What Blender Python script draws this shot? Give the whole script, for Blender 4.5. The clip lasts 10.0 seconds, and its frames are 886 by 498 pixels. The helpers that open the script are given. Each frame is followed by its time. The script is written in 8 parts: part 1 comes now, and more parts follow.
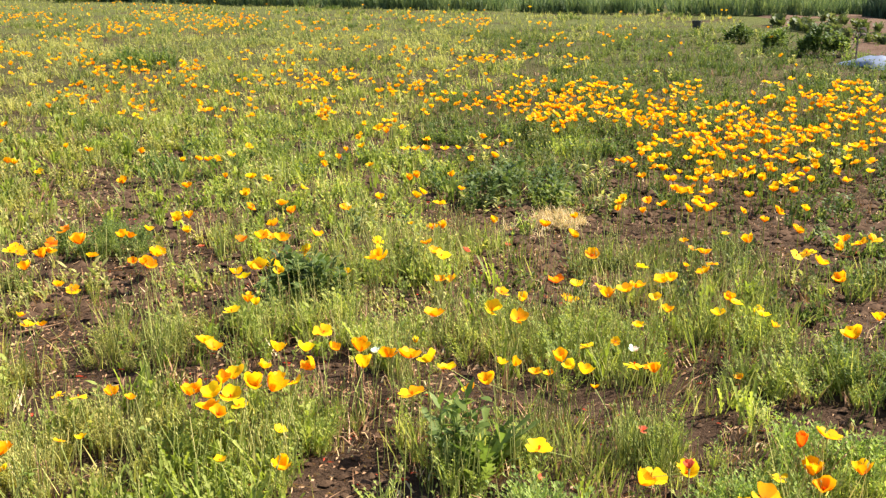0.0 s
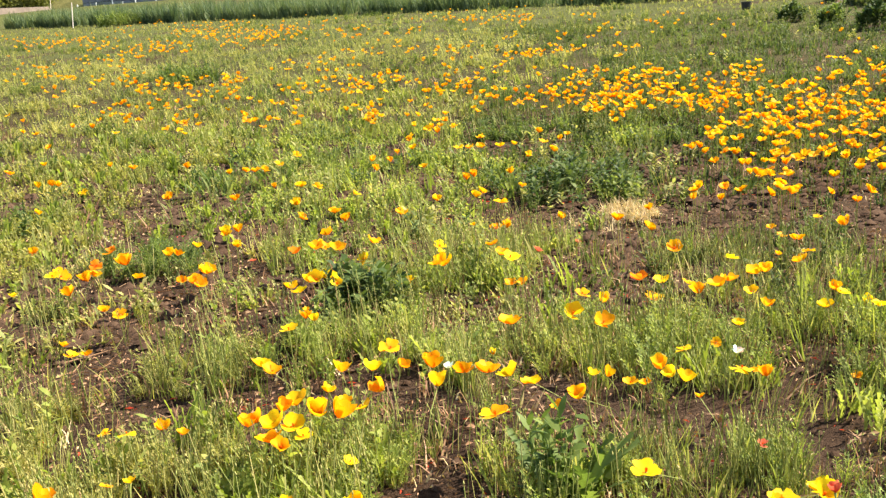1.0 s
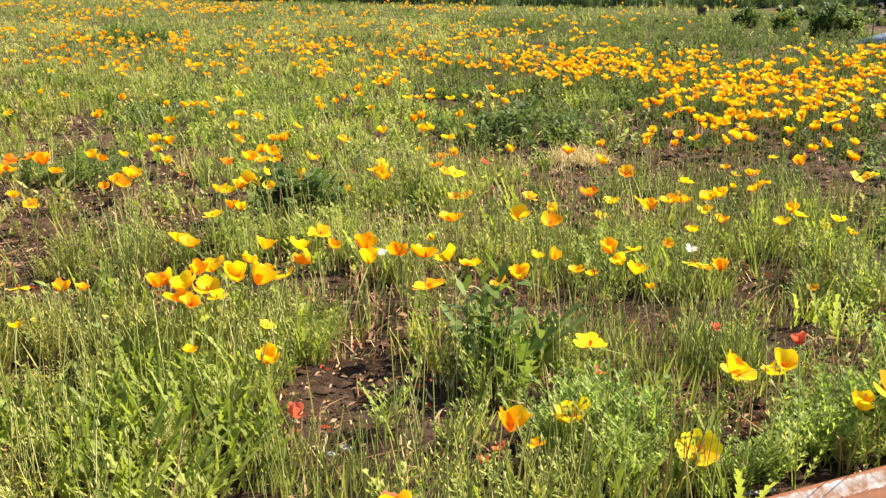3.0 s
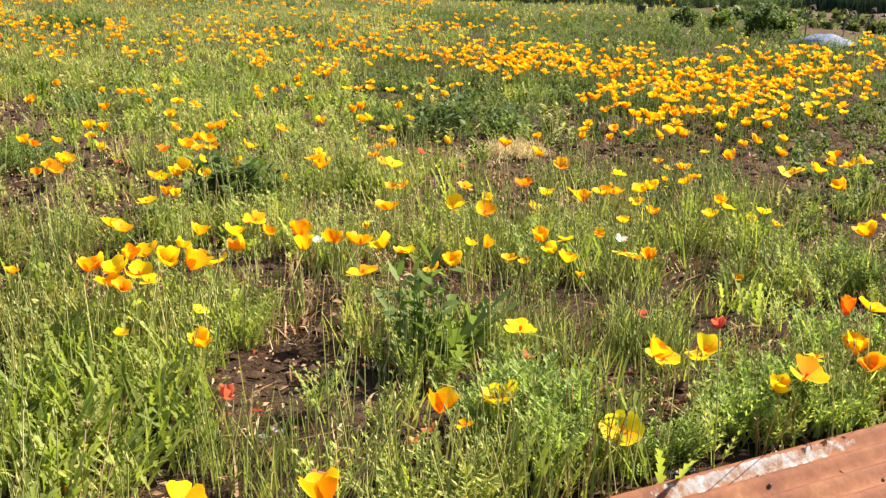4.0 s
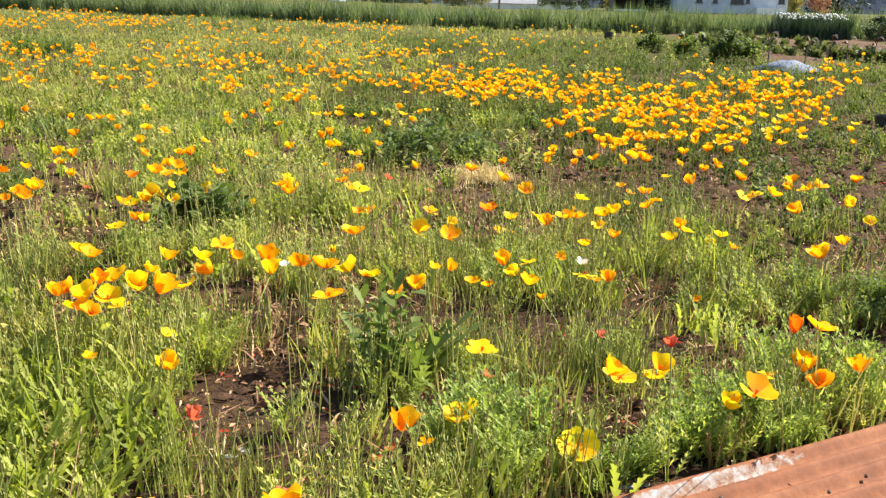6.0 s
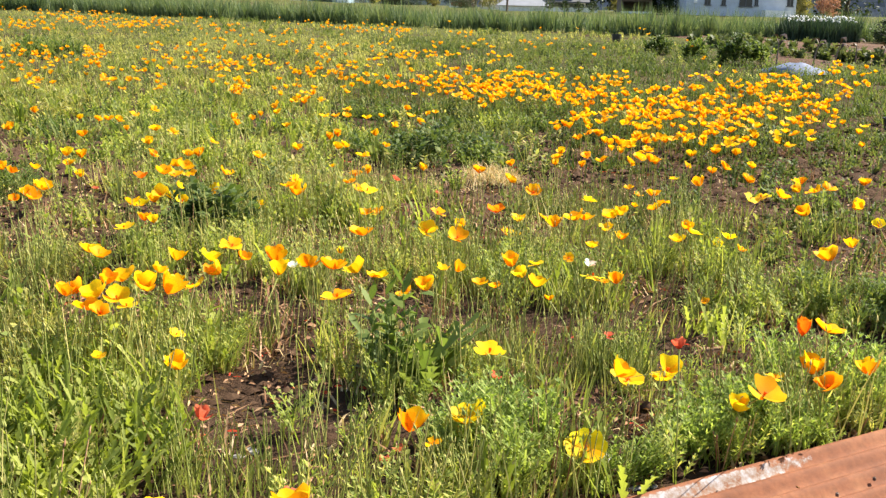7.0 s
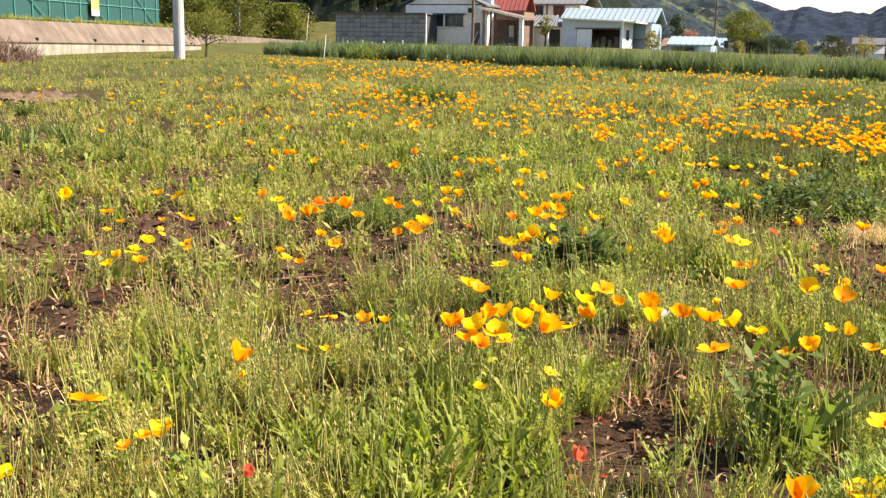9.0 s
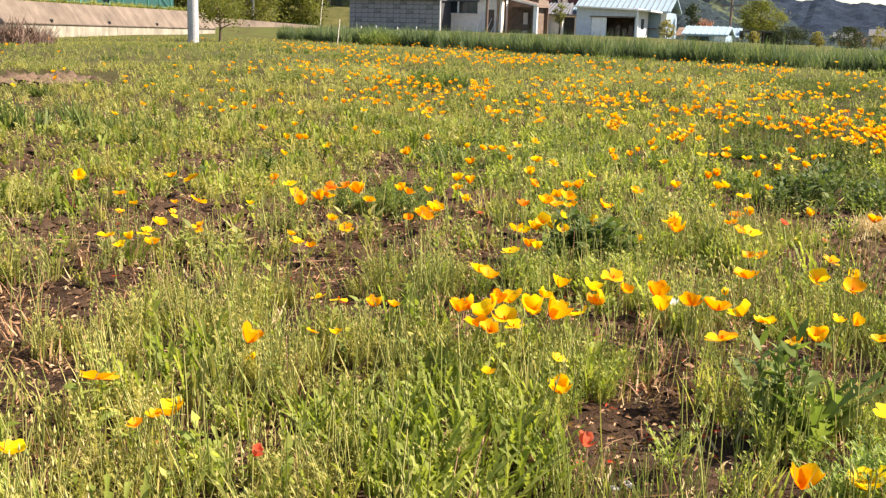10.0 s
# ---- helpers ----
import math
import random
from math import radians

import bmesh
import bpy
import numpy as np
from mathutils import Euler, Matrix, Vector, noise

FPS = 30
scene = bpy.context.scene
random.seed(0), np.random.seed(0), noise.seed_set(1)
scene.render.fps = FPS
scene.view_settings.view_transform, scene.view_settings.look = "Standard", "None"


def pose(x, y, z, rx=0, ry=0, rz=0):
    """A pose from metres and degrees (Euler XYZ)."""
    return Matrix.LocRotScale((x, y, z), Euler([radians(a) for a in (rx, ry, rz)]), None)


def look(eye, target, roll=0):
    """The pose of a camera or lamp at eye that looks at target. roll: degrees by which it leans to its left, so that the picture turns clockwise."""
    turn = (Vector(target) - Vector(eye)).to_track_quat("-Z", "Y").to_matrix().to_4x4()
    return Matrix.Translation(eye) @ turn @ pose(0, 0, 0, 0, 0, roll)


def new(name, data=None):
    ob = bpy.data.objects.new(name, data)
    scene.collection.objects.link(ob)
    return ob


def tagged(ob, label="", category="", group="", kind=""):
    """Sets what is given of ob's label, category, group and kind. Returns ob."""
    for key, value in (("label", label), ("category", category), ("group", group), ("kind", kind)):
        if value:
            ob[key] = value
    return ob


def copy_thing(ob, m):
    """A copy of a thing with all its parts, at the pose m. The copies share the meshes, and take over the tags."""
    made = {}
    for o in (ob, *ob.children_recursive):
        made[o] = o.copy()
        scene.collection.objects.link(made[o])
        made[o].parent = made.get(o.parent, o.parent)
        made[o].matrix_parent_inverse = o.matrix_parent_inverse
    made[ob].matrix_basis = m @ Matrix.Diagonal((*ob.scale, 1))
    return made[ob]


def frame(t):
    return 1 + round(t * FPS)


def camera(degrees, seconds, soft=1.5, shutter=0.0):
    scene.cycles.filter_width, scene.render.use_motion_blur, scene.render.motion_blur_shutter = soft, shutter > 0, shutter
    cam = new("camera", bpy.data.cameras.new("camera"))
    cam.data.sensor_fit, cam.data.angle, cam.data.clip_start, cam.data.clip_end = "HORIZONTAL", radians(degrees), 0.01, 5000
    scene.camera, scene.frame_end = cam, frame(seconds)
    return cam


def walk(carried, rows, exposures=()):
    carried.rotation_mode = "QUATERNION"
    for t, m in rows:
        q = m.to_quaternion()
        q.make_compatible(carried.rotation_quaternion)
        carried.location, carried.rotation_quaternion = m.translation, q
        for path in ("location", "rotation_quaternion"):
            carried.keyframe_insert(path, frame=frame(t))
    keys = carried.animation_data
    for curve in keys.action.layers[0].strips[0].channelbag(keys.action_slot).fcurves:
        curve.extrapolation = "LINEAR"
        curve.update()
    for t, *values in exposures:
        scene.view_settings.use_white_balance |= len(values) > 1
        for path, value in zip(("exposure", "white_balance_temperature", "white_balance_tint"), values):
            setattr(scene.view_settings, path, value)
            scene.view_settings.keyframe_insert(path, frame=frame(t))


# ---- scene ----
cam = camera(46.4, 10.0, soft=1.35)
PATH = [
    (0, (0.438, 0.546, 1.356), (0.18, 2.461, 0.839), -0.5),
    (0.5, (0.367, 0.704, 1.336), (0.034, 2.602, 0.801), -2.6),
    (1, (0.326, 0.847, 1.273), (-0.028, 2.748, 0.766), -4.3),
    (1.5, (0.35, 0.945, 1.153), (-0.033, 2.848, 0.673), -4.2),
    (2, (0.326, 0.988, 1.018), (0.012, 2.895, 0.502), -4.0),
    (2.2, (0.31, 0.996, 0.973), (0.003, 2.902, 0.451), -3.2),
    (3.3, (0.305, 0.958, 0.863), (0.085, 2.884, 0.372), 0.7),
    (3.5, (0.309, 0.955, 0.859), (0.115, 2.883, 0.362), 0.8),
    (4, (0.326, 0.939, 0.867), (0.193, 2.869, 0.36), 1.2),
    (4.5, (0.338, 0.9, 0.869), (0.239, 2.834, 0.368), 1.4),
    (5, (0.346, 0.881, 0.879), (0.254, 2.82, 0.394), 1.3),
    (5.5, (0.349, 0.882, 0.88), (0.273, 2.826, 0.416), 1.3),
    (7, (0.347, 0.878, 0.879), (0.253, 2.823, 0.422), 1.4),
    (7.5, (0.335, 0.877, 0.881), (0.206, 2.823, 0.435), 1.5),
    (8, (0.293, 0.882, 0.87), (-0.088, 2.798, 0.442), 1.4),
    (8.5, (0.271, 0.887, 0.866), (-0.336, 2.75, 0.466), 1.1),
    (9, (0.266, 0.873, 0.869), (-0.475, 2.691, 0.488), 1.1),
    (9.5, (0.27, 0.863, 0.87), (-0.502, 2.669, 0.491), 1.2),
    (10, (0.272, 0.862, 0.867), (-0.486, 2.668, 0.461), 1.8),
]
EXPOSURES = [(0, 1.66, 6500, 9), (1.5, 1.66, 6500, 9), (2.2, 1.54, 6500, 10), (8.1, 1.54, 6500, 10), (9.0, 1.47, 6850, 15), (10, 1.47, 6850, 15)]
walk(cam, [(t, look(eye, target, roll)) for t, eye, target, roll in PATH], EXPOSURES)

# ---- light ----
SUN_AZIMUTH, SUN_ELEVATION = radians(64), radians(46)      # clockwise from +y
to_sun = Vector((math.sin(SUN_AZIMUTH) * math.cos(SUN_ELEVATION), math.cos(SUN_AZIMUTH) * math.cos(SUN_ELEVATION), math.sin(SUN_ELEVATION)))
world = bpy.data.worlds.new("sky")
scene.world = world
world.use_nodes = True
sky = world.node_tree.nodes.new("ShaderNodeTexSky")
sky.sky_type, sky.sun_disc = "NISHITA", False
sky.sun_elevation, sky.sun_rotation = SUN_ELEVATION, SUN_AZIMUTH
sky.air_density, sky.dust_density = 1.0, 1.0
background = world.node_tree.nodes["Background"]
background.inputs["Strength"].default_value = 0.085
world.node_tree.links.new(sky.outputs["Color"], background.inputs["Color"])
sun = new("sun", bpy.data.lights.new("sun", "SUN"))
sun.data.energy, sun.data.angle, sun.data.color = 5.0, radians(0.6), (1.0, 0.92, 0.78)
sun.matrix_world = look(to_sun * 60, (0, 0, 0))

# ---- materials ----
def material(name):
    m = bpy.data.materials.new(name)
    m.use_nodes = True
    nodes, links = m.node_tree.nodes, m.node_tree.links
    return m, nodes, links, nodes["Principled BSDF"]


def ramp(nodes, stops):
    r = nodes.new("ShaderNodeValToRGB")
    while len(r.color_ramp.elements) < len(stops):
        r.color_ramp.elements.new(0.5)
    for e, (at, c) in zip(r.color_ramp.elements, stops):
        e.position, e.color = at, (*c, 1)
    return r


def noise_node(nodes, links, scale, detail=4.0, rough=0.6, coords=None):
    n = nodes.new("ShaderNodeTexNoise")
    n.inputs["Scale"].default_value, n.inputs["Detail"].default_value, n.inputs["Roughness"].default_value = scale, detail, rough
    if coords is None:
        coords = nodes.new("ShaderNodeTexCoord").outputs["Object"]
    links.new(coords, n.inputs["Vector"])
    return n


def mix_node(nodes, links, a, b, factor, mode="MIX"):
    x = nodes.new("ShaderNodeMix")
    x.data_type, x.blend_type = "RGBA", mode
    for socket, value in ((x.inputs[0], factor), (x.inputs[6], a), (x.inputs[7], b)):
        if isinstance(value, (int, float)):
            socket.default_value = value
        elif isinstance(value, tuple):
            socket.default_value = (*value, 1)
        else:
            links.new(value, socket)
    return x.outputs[2]


def surface(name, stops, scale, fine, rough=0.8, bump=0.3, metal=0.0, depth=0.01):
    """A mottled surface: a ramp over coarse noise, varied by finer grain, with relief."""
    m, nodes, links, bsdf = material(name)
    big, small = noise_node(nodes, links, scale, 6), noise_node(nodes, links, fine, 5, 0.7)
    r = ramp(nodes, stops)
    links.new(big.outputs["Fac"], r.inputs["Fac"])
    grain = ramp(nodes, [(0.25, (0.62, 0.62, 0.62)), (0.75, (1.25, 1.25, 1.25))])
    links.new(small.outputs["Fac"], grain.inputs["Fac"])
    links.new(mix_node(nodes, links, r.outputs["Color"], grain.outputs["Color"], 1.0, "MULTIPLY"), bsdf.inputs["Base Color"])
    bsdf.inputs["Roughness"].default_value, bsdf.inputs["Metallic"].default_value = rough, metal
    bsdf.inputs["Specular IOR Level"].default_value = 0.5 if rough < 0.9 else 0.06
    b = nodes.new("ShaderNodeBump")
    b.inputs["Strength"].default_value, b.inputs["Distance"].default_value = bump, depth
    links.new(small.outputs["Fac"], b.inputs["Height"])
    links.new(b.outputs["Normal"], bsdf.inputs["Normal"])
    return m


def leafy(name, stops, patch=1.2, through_light=0.5, rough=0.6, spread=0.5):
    """Leaves: colour differs from leaf to leaf and in drifts over the ground, and light shines through."""
    m, nodes, links, bsdf = material(name)
    geo = nodes.new("ShaderNodeNewGeometry")
    drift = noise_node(nodes, links, patch, 3)
    add = nodes.new("ShaderNodeMath")
    add.operation = "MULTIPLY_ADD"
    links.new(geo.outputs["Random Per Island"], add.inputs[0])
    add.inputs[1].default_value = spread
    sub = nodes.new("ShaderNodeMath")
    sub.operation = "SUBTRACT"
    links.new(drift.outputs["Fac"], sub.inputs[0])
    sub.inputs[1].default_value = spread / 2
    links.new(sub.outputs[0], add.inputs[2])
    r = ramp(nodes, stops)
    links.new(add.outputs[0], r.inputs["Fac"])
    links.new(r.outputs["Color"], bsdf.inputs["Base Color"])
    bsdf.inputs["Roughness"].default_value = rough
    bsdf.inputs["Specular IOR Level"].default_value = 0.2
    tr = nodes.new("ShaderNodeBsdfTranslucent")
    links.new(mix_node(nodes, links, r.outputs["Color"], (1.6, 1.65, 0.9), 1.0, "MULTIPLY"), tr.inputs["Color"])
    mx = nodes.new("ShaderNodeMixShader")
    mx.inputs[0].default_value = through_light
    links.new(bsdf.outputs[0], mx.inputs[1])
    links.new(tr.outputs[0], mx.inputs[2])
    links.new(mx.outputs[0], nodes["Material Output"].inputs["Surface"])
    return m


def petals(name, base, middle, tip, tone_attribute=False):
    """Silky petals: deeper at the heart, lighter at the rim; the tone differs from flower to flower."""
    m, nodes, links, bsdf = material(name)
    along = nodes.new("ShaderNodeAttribute")
    along.attribute_name = "along"
    r = ramp(nodes, [(0.0, base), (0.45, middle), (1.0, tip)])
    links.new(along.outputs["Fac"], r.inputs["Fac"])
    if tone_attribute:
        tone = nodes.new("ShaderNodeAttribute")
        tone.attribute_name = "tone"
        value = tone.outputs["Fac"]
    else:
        value = nodes.new("ShaderNodeObjectInfo").outputs["Random"]
    hue = ramp(nodes, [(0.0, (1.0, 0.74, 0.7)), (0.25, (1.0, 0.90, 0.85)), (0.6, (1.0, 1.02, 1.0)), (1.0, (1.0, 1.26, 1.3))])
    links.new(value, hue.inputs["Fac"])
    colour = mix_node(nodes, links, r.outputs["Color"], hue.outputs["Color"], 1.0, "MULTIPLY")
    streak = noise_node(nodes, links, 60, 3)
    sr = ramp(nodes, [(0.3, (0.86, 0.82, 0.8)), (0.7, (1.05, 1.05, 1.05))])
    links.new(streak.outputs["Fac"], sr.inputs["Fac"])
    colour = mix_node(nodes, links, colour, sr.outputs["Color"], 1.0, "MULTIPLY")
    links.new(colour, bsdf.inputs["Base Color"])
    bsdf.inputs["Roughness"].default_value, bsdf.inputs["Specular IOR Level"].default_value = 0.55, 0.12
    tr = nodes.new("ShaderNodeBsdfTranslucent")
    links.new(colour, tr.inputs["Color"])
    mx = nodes.new("ShaderNodeMixShader")
    mx.inputs[0].default_value = 0.45
    links.new(bsdf.outputs[0], mx.inputs[1])
    links.new(tr.outputs[0], mx.inputs[2])
    links.new(mx.outputs[0], nodes["Material Output"].inputs["Surface"])
    return m


def plain(name, colour, rough=0.7, metal=0.0):
    m, nodes, links, bsdf = material(name)
    n = noise_node(nodes, links, 3.0, 5)
    r = ramp(nodes, [(0.3, tuple(0.86 * c for c in colour)), (0.7, tuple(min(1, 1.08 * c) for c in colour))])
    links.new(n.outputs["Fac"], r.inputs["Fac"])
    links.new(r.outputs["Color"], bsdf.inputs["Base Color"])
    bsdf.inputs["Roughness"].default_value, bsdf.inputs["Metallic"].default_value = rough, metal
    return m


def streaked(name, stops, scale):
    """Weathered concrete with run-off stains down its face."""
    m, nodes, links, bsdf = material(name)
    stretch = nodes.new("ShaderNodeMapping")
    stretch.inputs["Scale"].default_value = (1.0, 0.35, 0.22)
    links.new(nodes.new("ShaderNodeTexCoord").outputs["Object"], stretch.inputs["Vector"])
    run, grain = noise_node(nodes, links, 2.6 * scale, 6, 0.7, stretch.outputs[0]), noise_node(nodes, links, 1.3, 5, 0.65)
    r = ramp(nodes, stops)
    links.new(run.outputs["Fac"], r.inputs["Fac"])
    g = ramp(nodes, [(0.3, (0.66, 0.64, 0.62)), (0.7, (1.18, 1.18, 1.18))])
    links.new(grain.outputs["Fac"], g.inputs["Fac"])
    links.new(mix_node(nodes, links, r.outputs["Color"], g.outputs["Color"], 1.0, "MULTIPLY"), bsdf.inputs["Base Color"])
    bsdf.inputs["Roughness"].default_value = 0.92
    return m


def forest(name, dark, light, tree, patches):
    """Woods seen from afar: every crown has its own tone, with lighter belts of fresh leaf."""
    m, nodes, links, bsdf = material(name)
    coord = nodes.new("ShaderNodeTexCoord").outputs["Object"]
    crowns = nodes.new("ShaderNodeTexVoronoi")
    crowns.inputs["Scale"].default_value = 1.0 / tree
    links.new(coord, crowns.inputs["Vector"])
    tone = nodes.new("ShaderNodeSeparateColor")
    links.new(crowns.outputs["Color"], tone.inputs[0])
    belt, fine = noise_node(nodes, links, patches, 5, 0.55, coord), noise_node(nodes, links, 3.0 / tree, 4, 0.7, coord)
    add = nodes.new("ShaderNodeMath")
    add.operation = "MULTIPLY_ADD"
    links.new(tone.outputs[0], add.inputs[0])
    add.inputs[1].default_value = 0.16
    links.new(belt.outputs["Fac"], add.inputs[2])
    r = ramp(nodes, [(0.30, dark), (0.63, tuple(1.5 * c for c in dark)), (0.71, light), (0.80, tuple(1.25 * c for c in light))])
    links.new(add.outputs[0], r.inputs["Fac"])
    g = ramp(nodes, [(0.3, (0.5, 0.5, 0.5)), (0.7, (1.4, 1.4, 1.4))])
    links.new(fine.outputs["Fac"], g.inputs["Fac"])
    links.new(mix_node(nodes, links, r.outputs["Color"], g.outputs["Color"], 1.0, "MULTIPLY"), bsdf.inputs["Base Color"])
    bsdf.inputs["Roughness"].default_value, bsdf.inputs["Specular IOR Level"].default_value = 1.0, 0.1
    return m


LEAF_FINE = leafy("fine_grey_green_leaf", [(0.1, (0.069, 0.094, 0.019)), (0.4, (0.180, 0.232, 0.046)), (0.7, (0.344, 0.359, 0.081)), (0.95, (0.631, 0.520, 0.180))], through_light=0.42, spread=0.6)
LEAF_BROAD = leafy("broad_fresh_leaf", [(0.1, (0.072, 0.103, 0.015)), (0.5, (0.211, 0.248, 0.040)), (0.9, (0.40, 0.415, 0.110))], through_light=0.44, spread=0.42)
LEAF_DARK = leafy("dark_green_leaf", [(0.1, (0.038, 0.066, 0.016)), (0.5, (0.113, 0.155, 0.036)), (0.9, (0.249, 0.27, 0.075))], through_light=0.40, spread=0.6)
LEAF_WEED = leafy("mid_green_weed_leaf", [(0.1, (0.048, 0.080, 0.018)), (0.5, (0.135, 0.185, 0.040)), (0.9, (0.275, 0.31, 0.085))], through_light=0.36, spread=0.5)
LEAF_GRASS = leafy("grass_blade", [(0.1, (0.074, 0.098, 0.022)), (0.45, (0.196, 0.225, 0.050)), (0.85, (0.446, 0.400, 0.140))], through_light=0.40, spread=0.6)
LEAF_FAR = leafy("far_meadow_leaf", [(0.1, (0.086, 0.105, 0.034)), (0.45, (0.221, 0.233, 0.074)), (0.85, (0.467, 0.407, 0.146))], patch=0.8, through_light=0.40, spread=0.6)
LEAF_DRIER = leafy("drier_yellowish_leaf", [(0.1, (0.078, 0.088, 0.022)), (0.4, (0.215, 0.212, 0.052)), (0.7, (0.375, 0.340, 0.098)), (0.95, (0.60, 0.47, 0.19))], through_light=0.42, spread=0.6)
STEM_GREEN = leafy("pale_green_stem", [(0.1, (0.118, 0.146, 0.034)), (0.5, (0.262, 0.285, 0.074)), (0.9, (0.54, 0.45, 0.175))], through_light=0.15)
STRAW = leafy("dry_straw", [(0.1, (0.331, 0.224, 0.098)), (0.5, (0.570, 0.430, 0.230)), (0.9, (0.754, 0.619, 0.394))], through_light=0.2)
LITTER = leafy("dry_litter", [(0.1, (0.085, 0.040, 0.022)), (0.5, (0.31, 0.165, 0.085)), (0.85, (0.50, 0.33, 0.19))], through_light=0.1)
ONION_LEAF = leafy("onion_leaf", [(0.1, (0.016, 0.034, 0.020)), (0.5, (0.035, 0.062, 0.034)), (0.9, (0.07, 0.10, 0.05))], through_light=0.15)
LEAF_MEADOW = leafy("green_meadow_leaf", [(0.1, (0.034, 0.053, 0.015)), (0.5, (0.085, 0.110, 0.032)), (0.9, (0.192, 0.190, 0.067))], patch=0.5, through_light=0.45)
BARLEY = leafy("barley_leaf", [(0.1, (0.039, 0.068, 0.037)), (0.5, (0.101, 0.144, 0.065)), (0.9, (0.221, 0.250, 0.112))], patch=0.9, through_light=0.3, spread=0.7)
PETAL = {
    "orange": petals("orange_petal", (0.89, 0.24, 0.003), (0.95, 0.40, 0.004), (0.97, 0.51, 0.006)),
    "yellow": petals("yellow_petal", (0.93, 0.42, 0.004), (0.96, 0.59, 0.007), (0.97, 0.68, 0.010)),
    "deep": petals("deep_orange_petal", (0.82, 0.12, 0.004), (0.90, 0.21, 0.006), (0.94, 0.30, 0.008)),
    "red": petals("scarlet_petal", (0.60, 0.07, 0.03), (0.66, 0.12, 0.055), (0.70, 0.18, 0.09)),
    "white": petals("cream_petal", (0.85, 0.78, 0.35), (0.86, 0.84, 0.66), (0.88, 0.87, 0.76)),
}
PETAL_FAR = petals("meadow_petal", (0.90, 0.27, 0.003), (0.95, 0.44, 0.004), (0.97, 0.54, 0.007), True)
CLOD = surface("soil_clod", [(0.3, (0.042, 0.024, 0.015)), (0.7, (0.105, 0.064, 0.040))], 9, 60, 0.95, 0.6)
DIRT = surface("tilled_dirt", [(0.3, (0.090, 0.052, 0.034)), (0.7, (0.135, 0.085, 0.058))], 1.4, 20, 0.95, 0.7, depth=0.03)
CONCRETE = streaked("weathered_concrete", [(0.2, (0.080, 0.058, 0.044)), (0.5, (0.140, 0.106, 0.080)), (0.8, (0.21, 0.165, 0.128))], 0.8)
CONCRETE_PALE = streaked("pale_concrete", [(0.2, (0.16, 0.14, 0.105)), (0.45, (0.26, 0.235, 0.185)), (0.7, (0.38, 0.345, 0.275))], 1.1)
GALVANISED = surface("pole_concrete", [(0.3, (0.36, 0.36, 0.36)), (0.7, (0.48, 0.48, 0.47))], 2, 20, 0.8, 0.1)
BARK = surface("bark", [(0.3, (0.07, 0.05, 0.035)), (0.7, (0.16, 0.12, 0.085))], 5, 30, 0.95, 0.7)
BLACK_PLASTIC = plain("black_plastic", (0.012, 0.012, 0.013), 0.5)
def ground_material():
    """Bare soil near, thinly greened over by short weeds where nobody digs."""
    m, nodes, links, bsdf = material("field_ground")
    coord = nodes.new("ShaderNodeTexCoord").outputs["Object"]
    big, fine, grit = noise_node(nodes, links, 1.6, 6, coords=coord), noise_node(nodes, links, 28, 6, 0.75, coord), noise_node(nodes, links, 140, 3, 0.7, coord)
    r = ramp(nodes, [(0.25, (0.035, 0.021, 0.014)), (0.5, (0.068, 0.042, 0.028)), (0.75, (0.120, 0.077, 0.052))])
    links.new(big.outputs["Fac"], r.inputs["Fac"])
    g = ramp(nodes, [(0.3, (0.5, 0.5, 0.5)), (0.7, (1.35, 1.33, 1.3))])
    links.new(fine.outputs["Fac"], g.inputs["Fac"])
    colour = mix_node(nodes, links, r.outputs["Color"], g.outputs["Color"], 1.0, "MULTIPLY")
    weeds = ramp(nodes, [(0.3, (0.050, 0.060, 0.018)), (0.7, (0.13, 0.135, 0.042))])
    links.new(fine.outputs["Fac"], weeds.inputs["Fac"])
    split = nodes.new("ShaderNodeSeparateXYZ")
    links.new(coord, split.inputs[0])
    reach = nodes.new("ShaderNodeMapRange")
    reach.inputs["From Min"].default_value, reach.inputs["From Max"].default_value = 5.0, 24.0
    reach.inputs["To Max"].default_value = 0.95
    links.new(split.outputs["Y"], reach.inputs["Value"])
    patch = ramp(nodes, [(0.30, (0, 0, 0)), (0.5, (1, 1, 1))])
    links.new(noise_node(nodes, links, 0.9, 4, coords=coord).outputs["Fac"], patch.inputs["Fac"])
    k = nodes.new("ShaderNodeMath")
    k.operation = "MULTIPLY"
    links.new(reach.outputs[0], k.inputs[0])
    links.new(patch.outputs["Color"], k.inputs[1])
    links.new(mix_node(nodes, links, colour, weeds.outputs["Color"], k.outputs[0]), bsdf.inputs["Base Color"])
    bsdf.inputs["Roughness"].default_value, bsdf.inputs["Specular IOR Level"].default_value = 0.95, 0.04
    add = nodes.new("ShaderNodeMath")
    add.operation = "ADD"
    links.new(fine.outputs["Fac"], add.inputs[0])
    links.new(grit.outputs["Fac"], add.inputs[1])
    b = nodes.new("ShaderNodeBump")
    b.inputs["Strength"].default_value, b.inputs["Distance"].default_value = 0.9, 0.02
    links.new(add.outputs[0], b.inputs["Height"])
    links.new(b.outputs["Normal"], bsdf.inputs["Normal"])
    return m


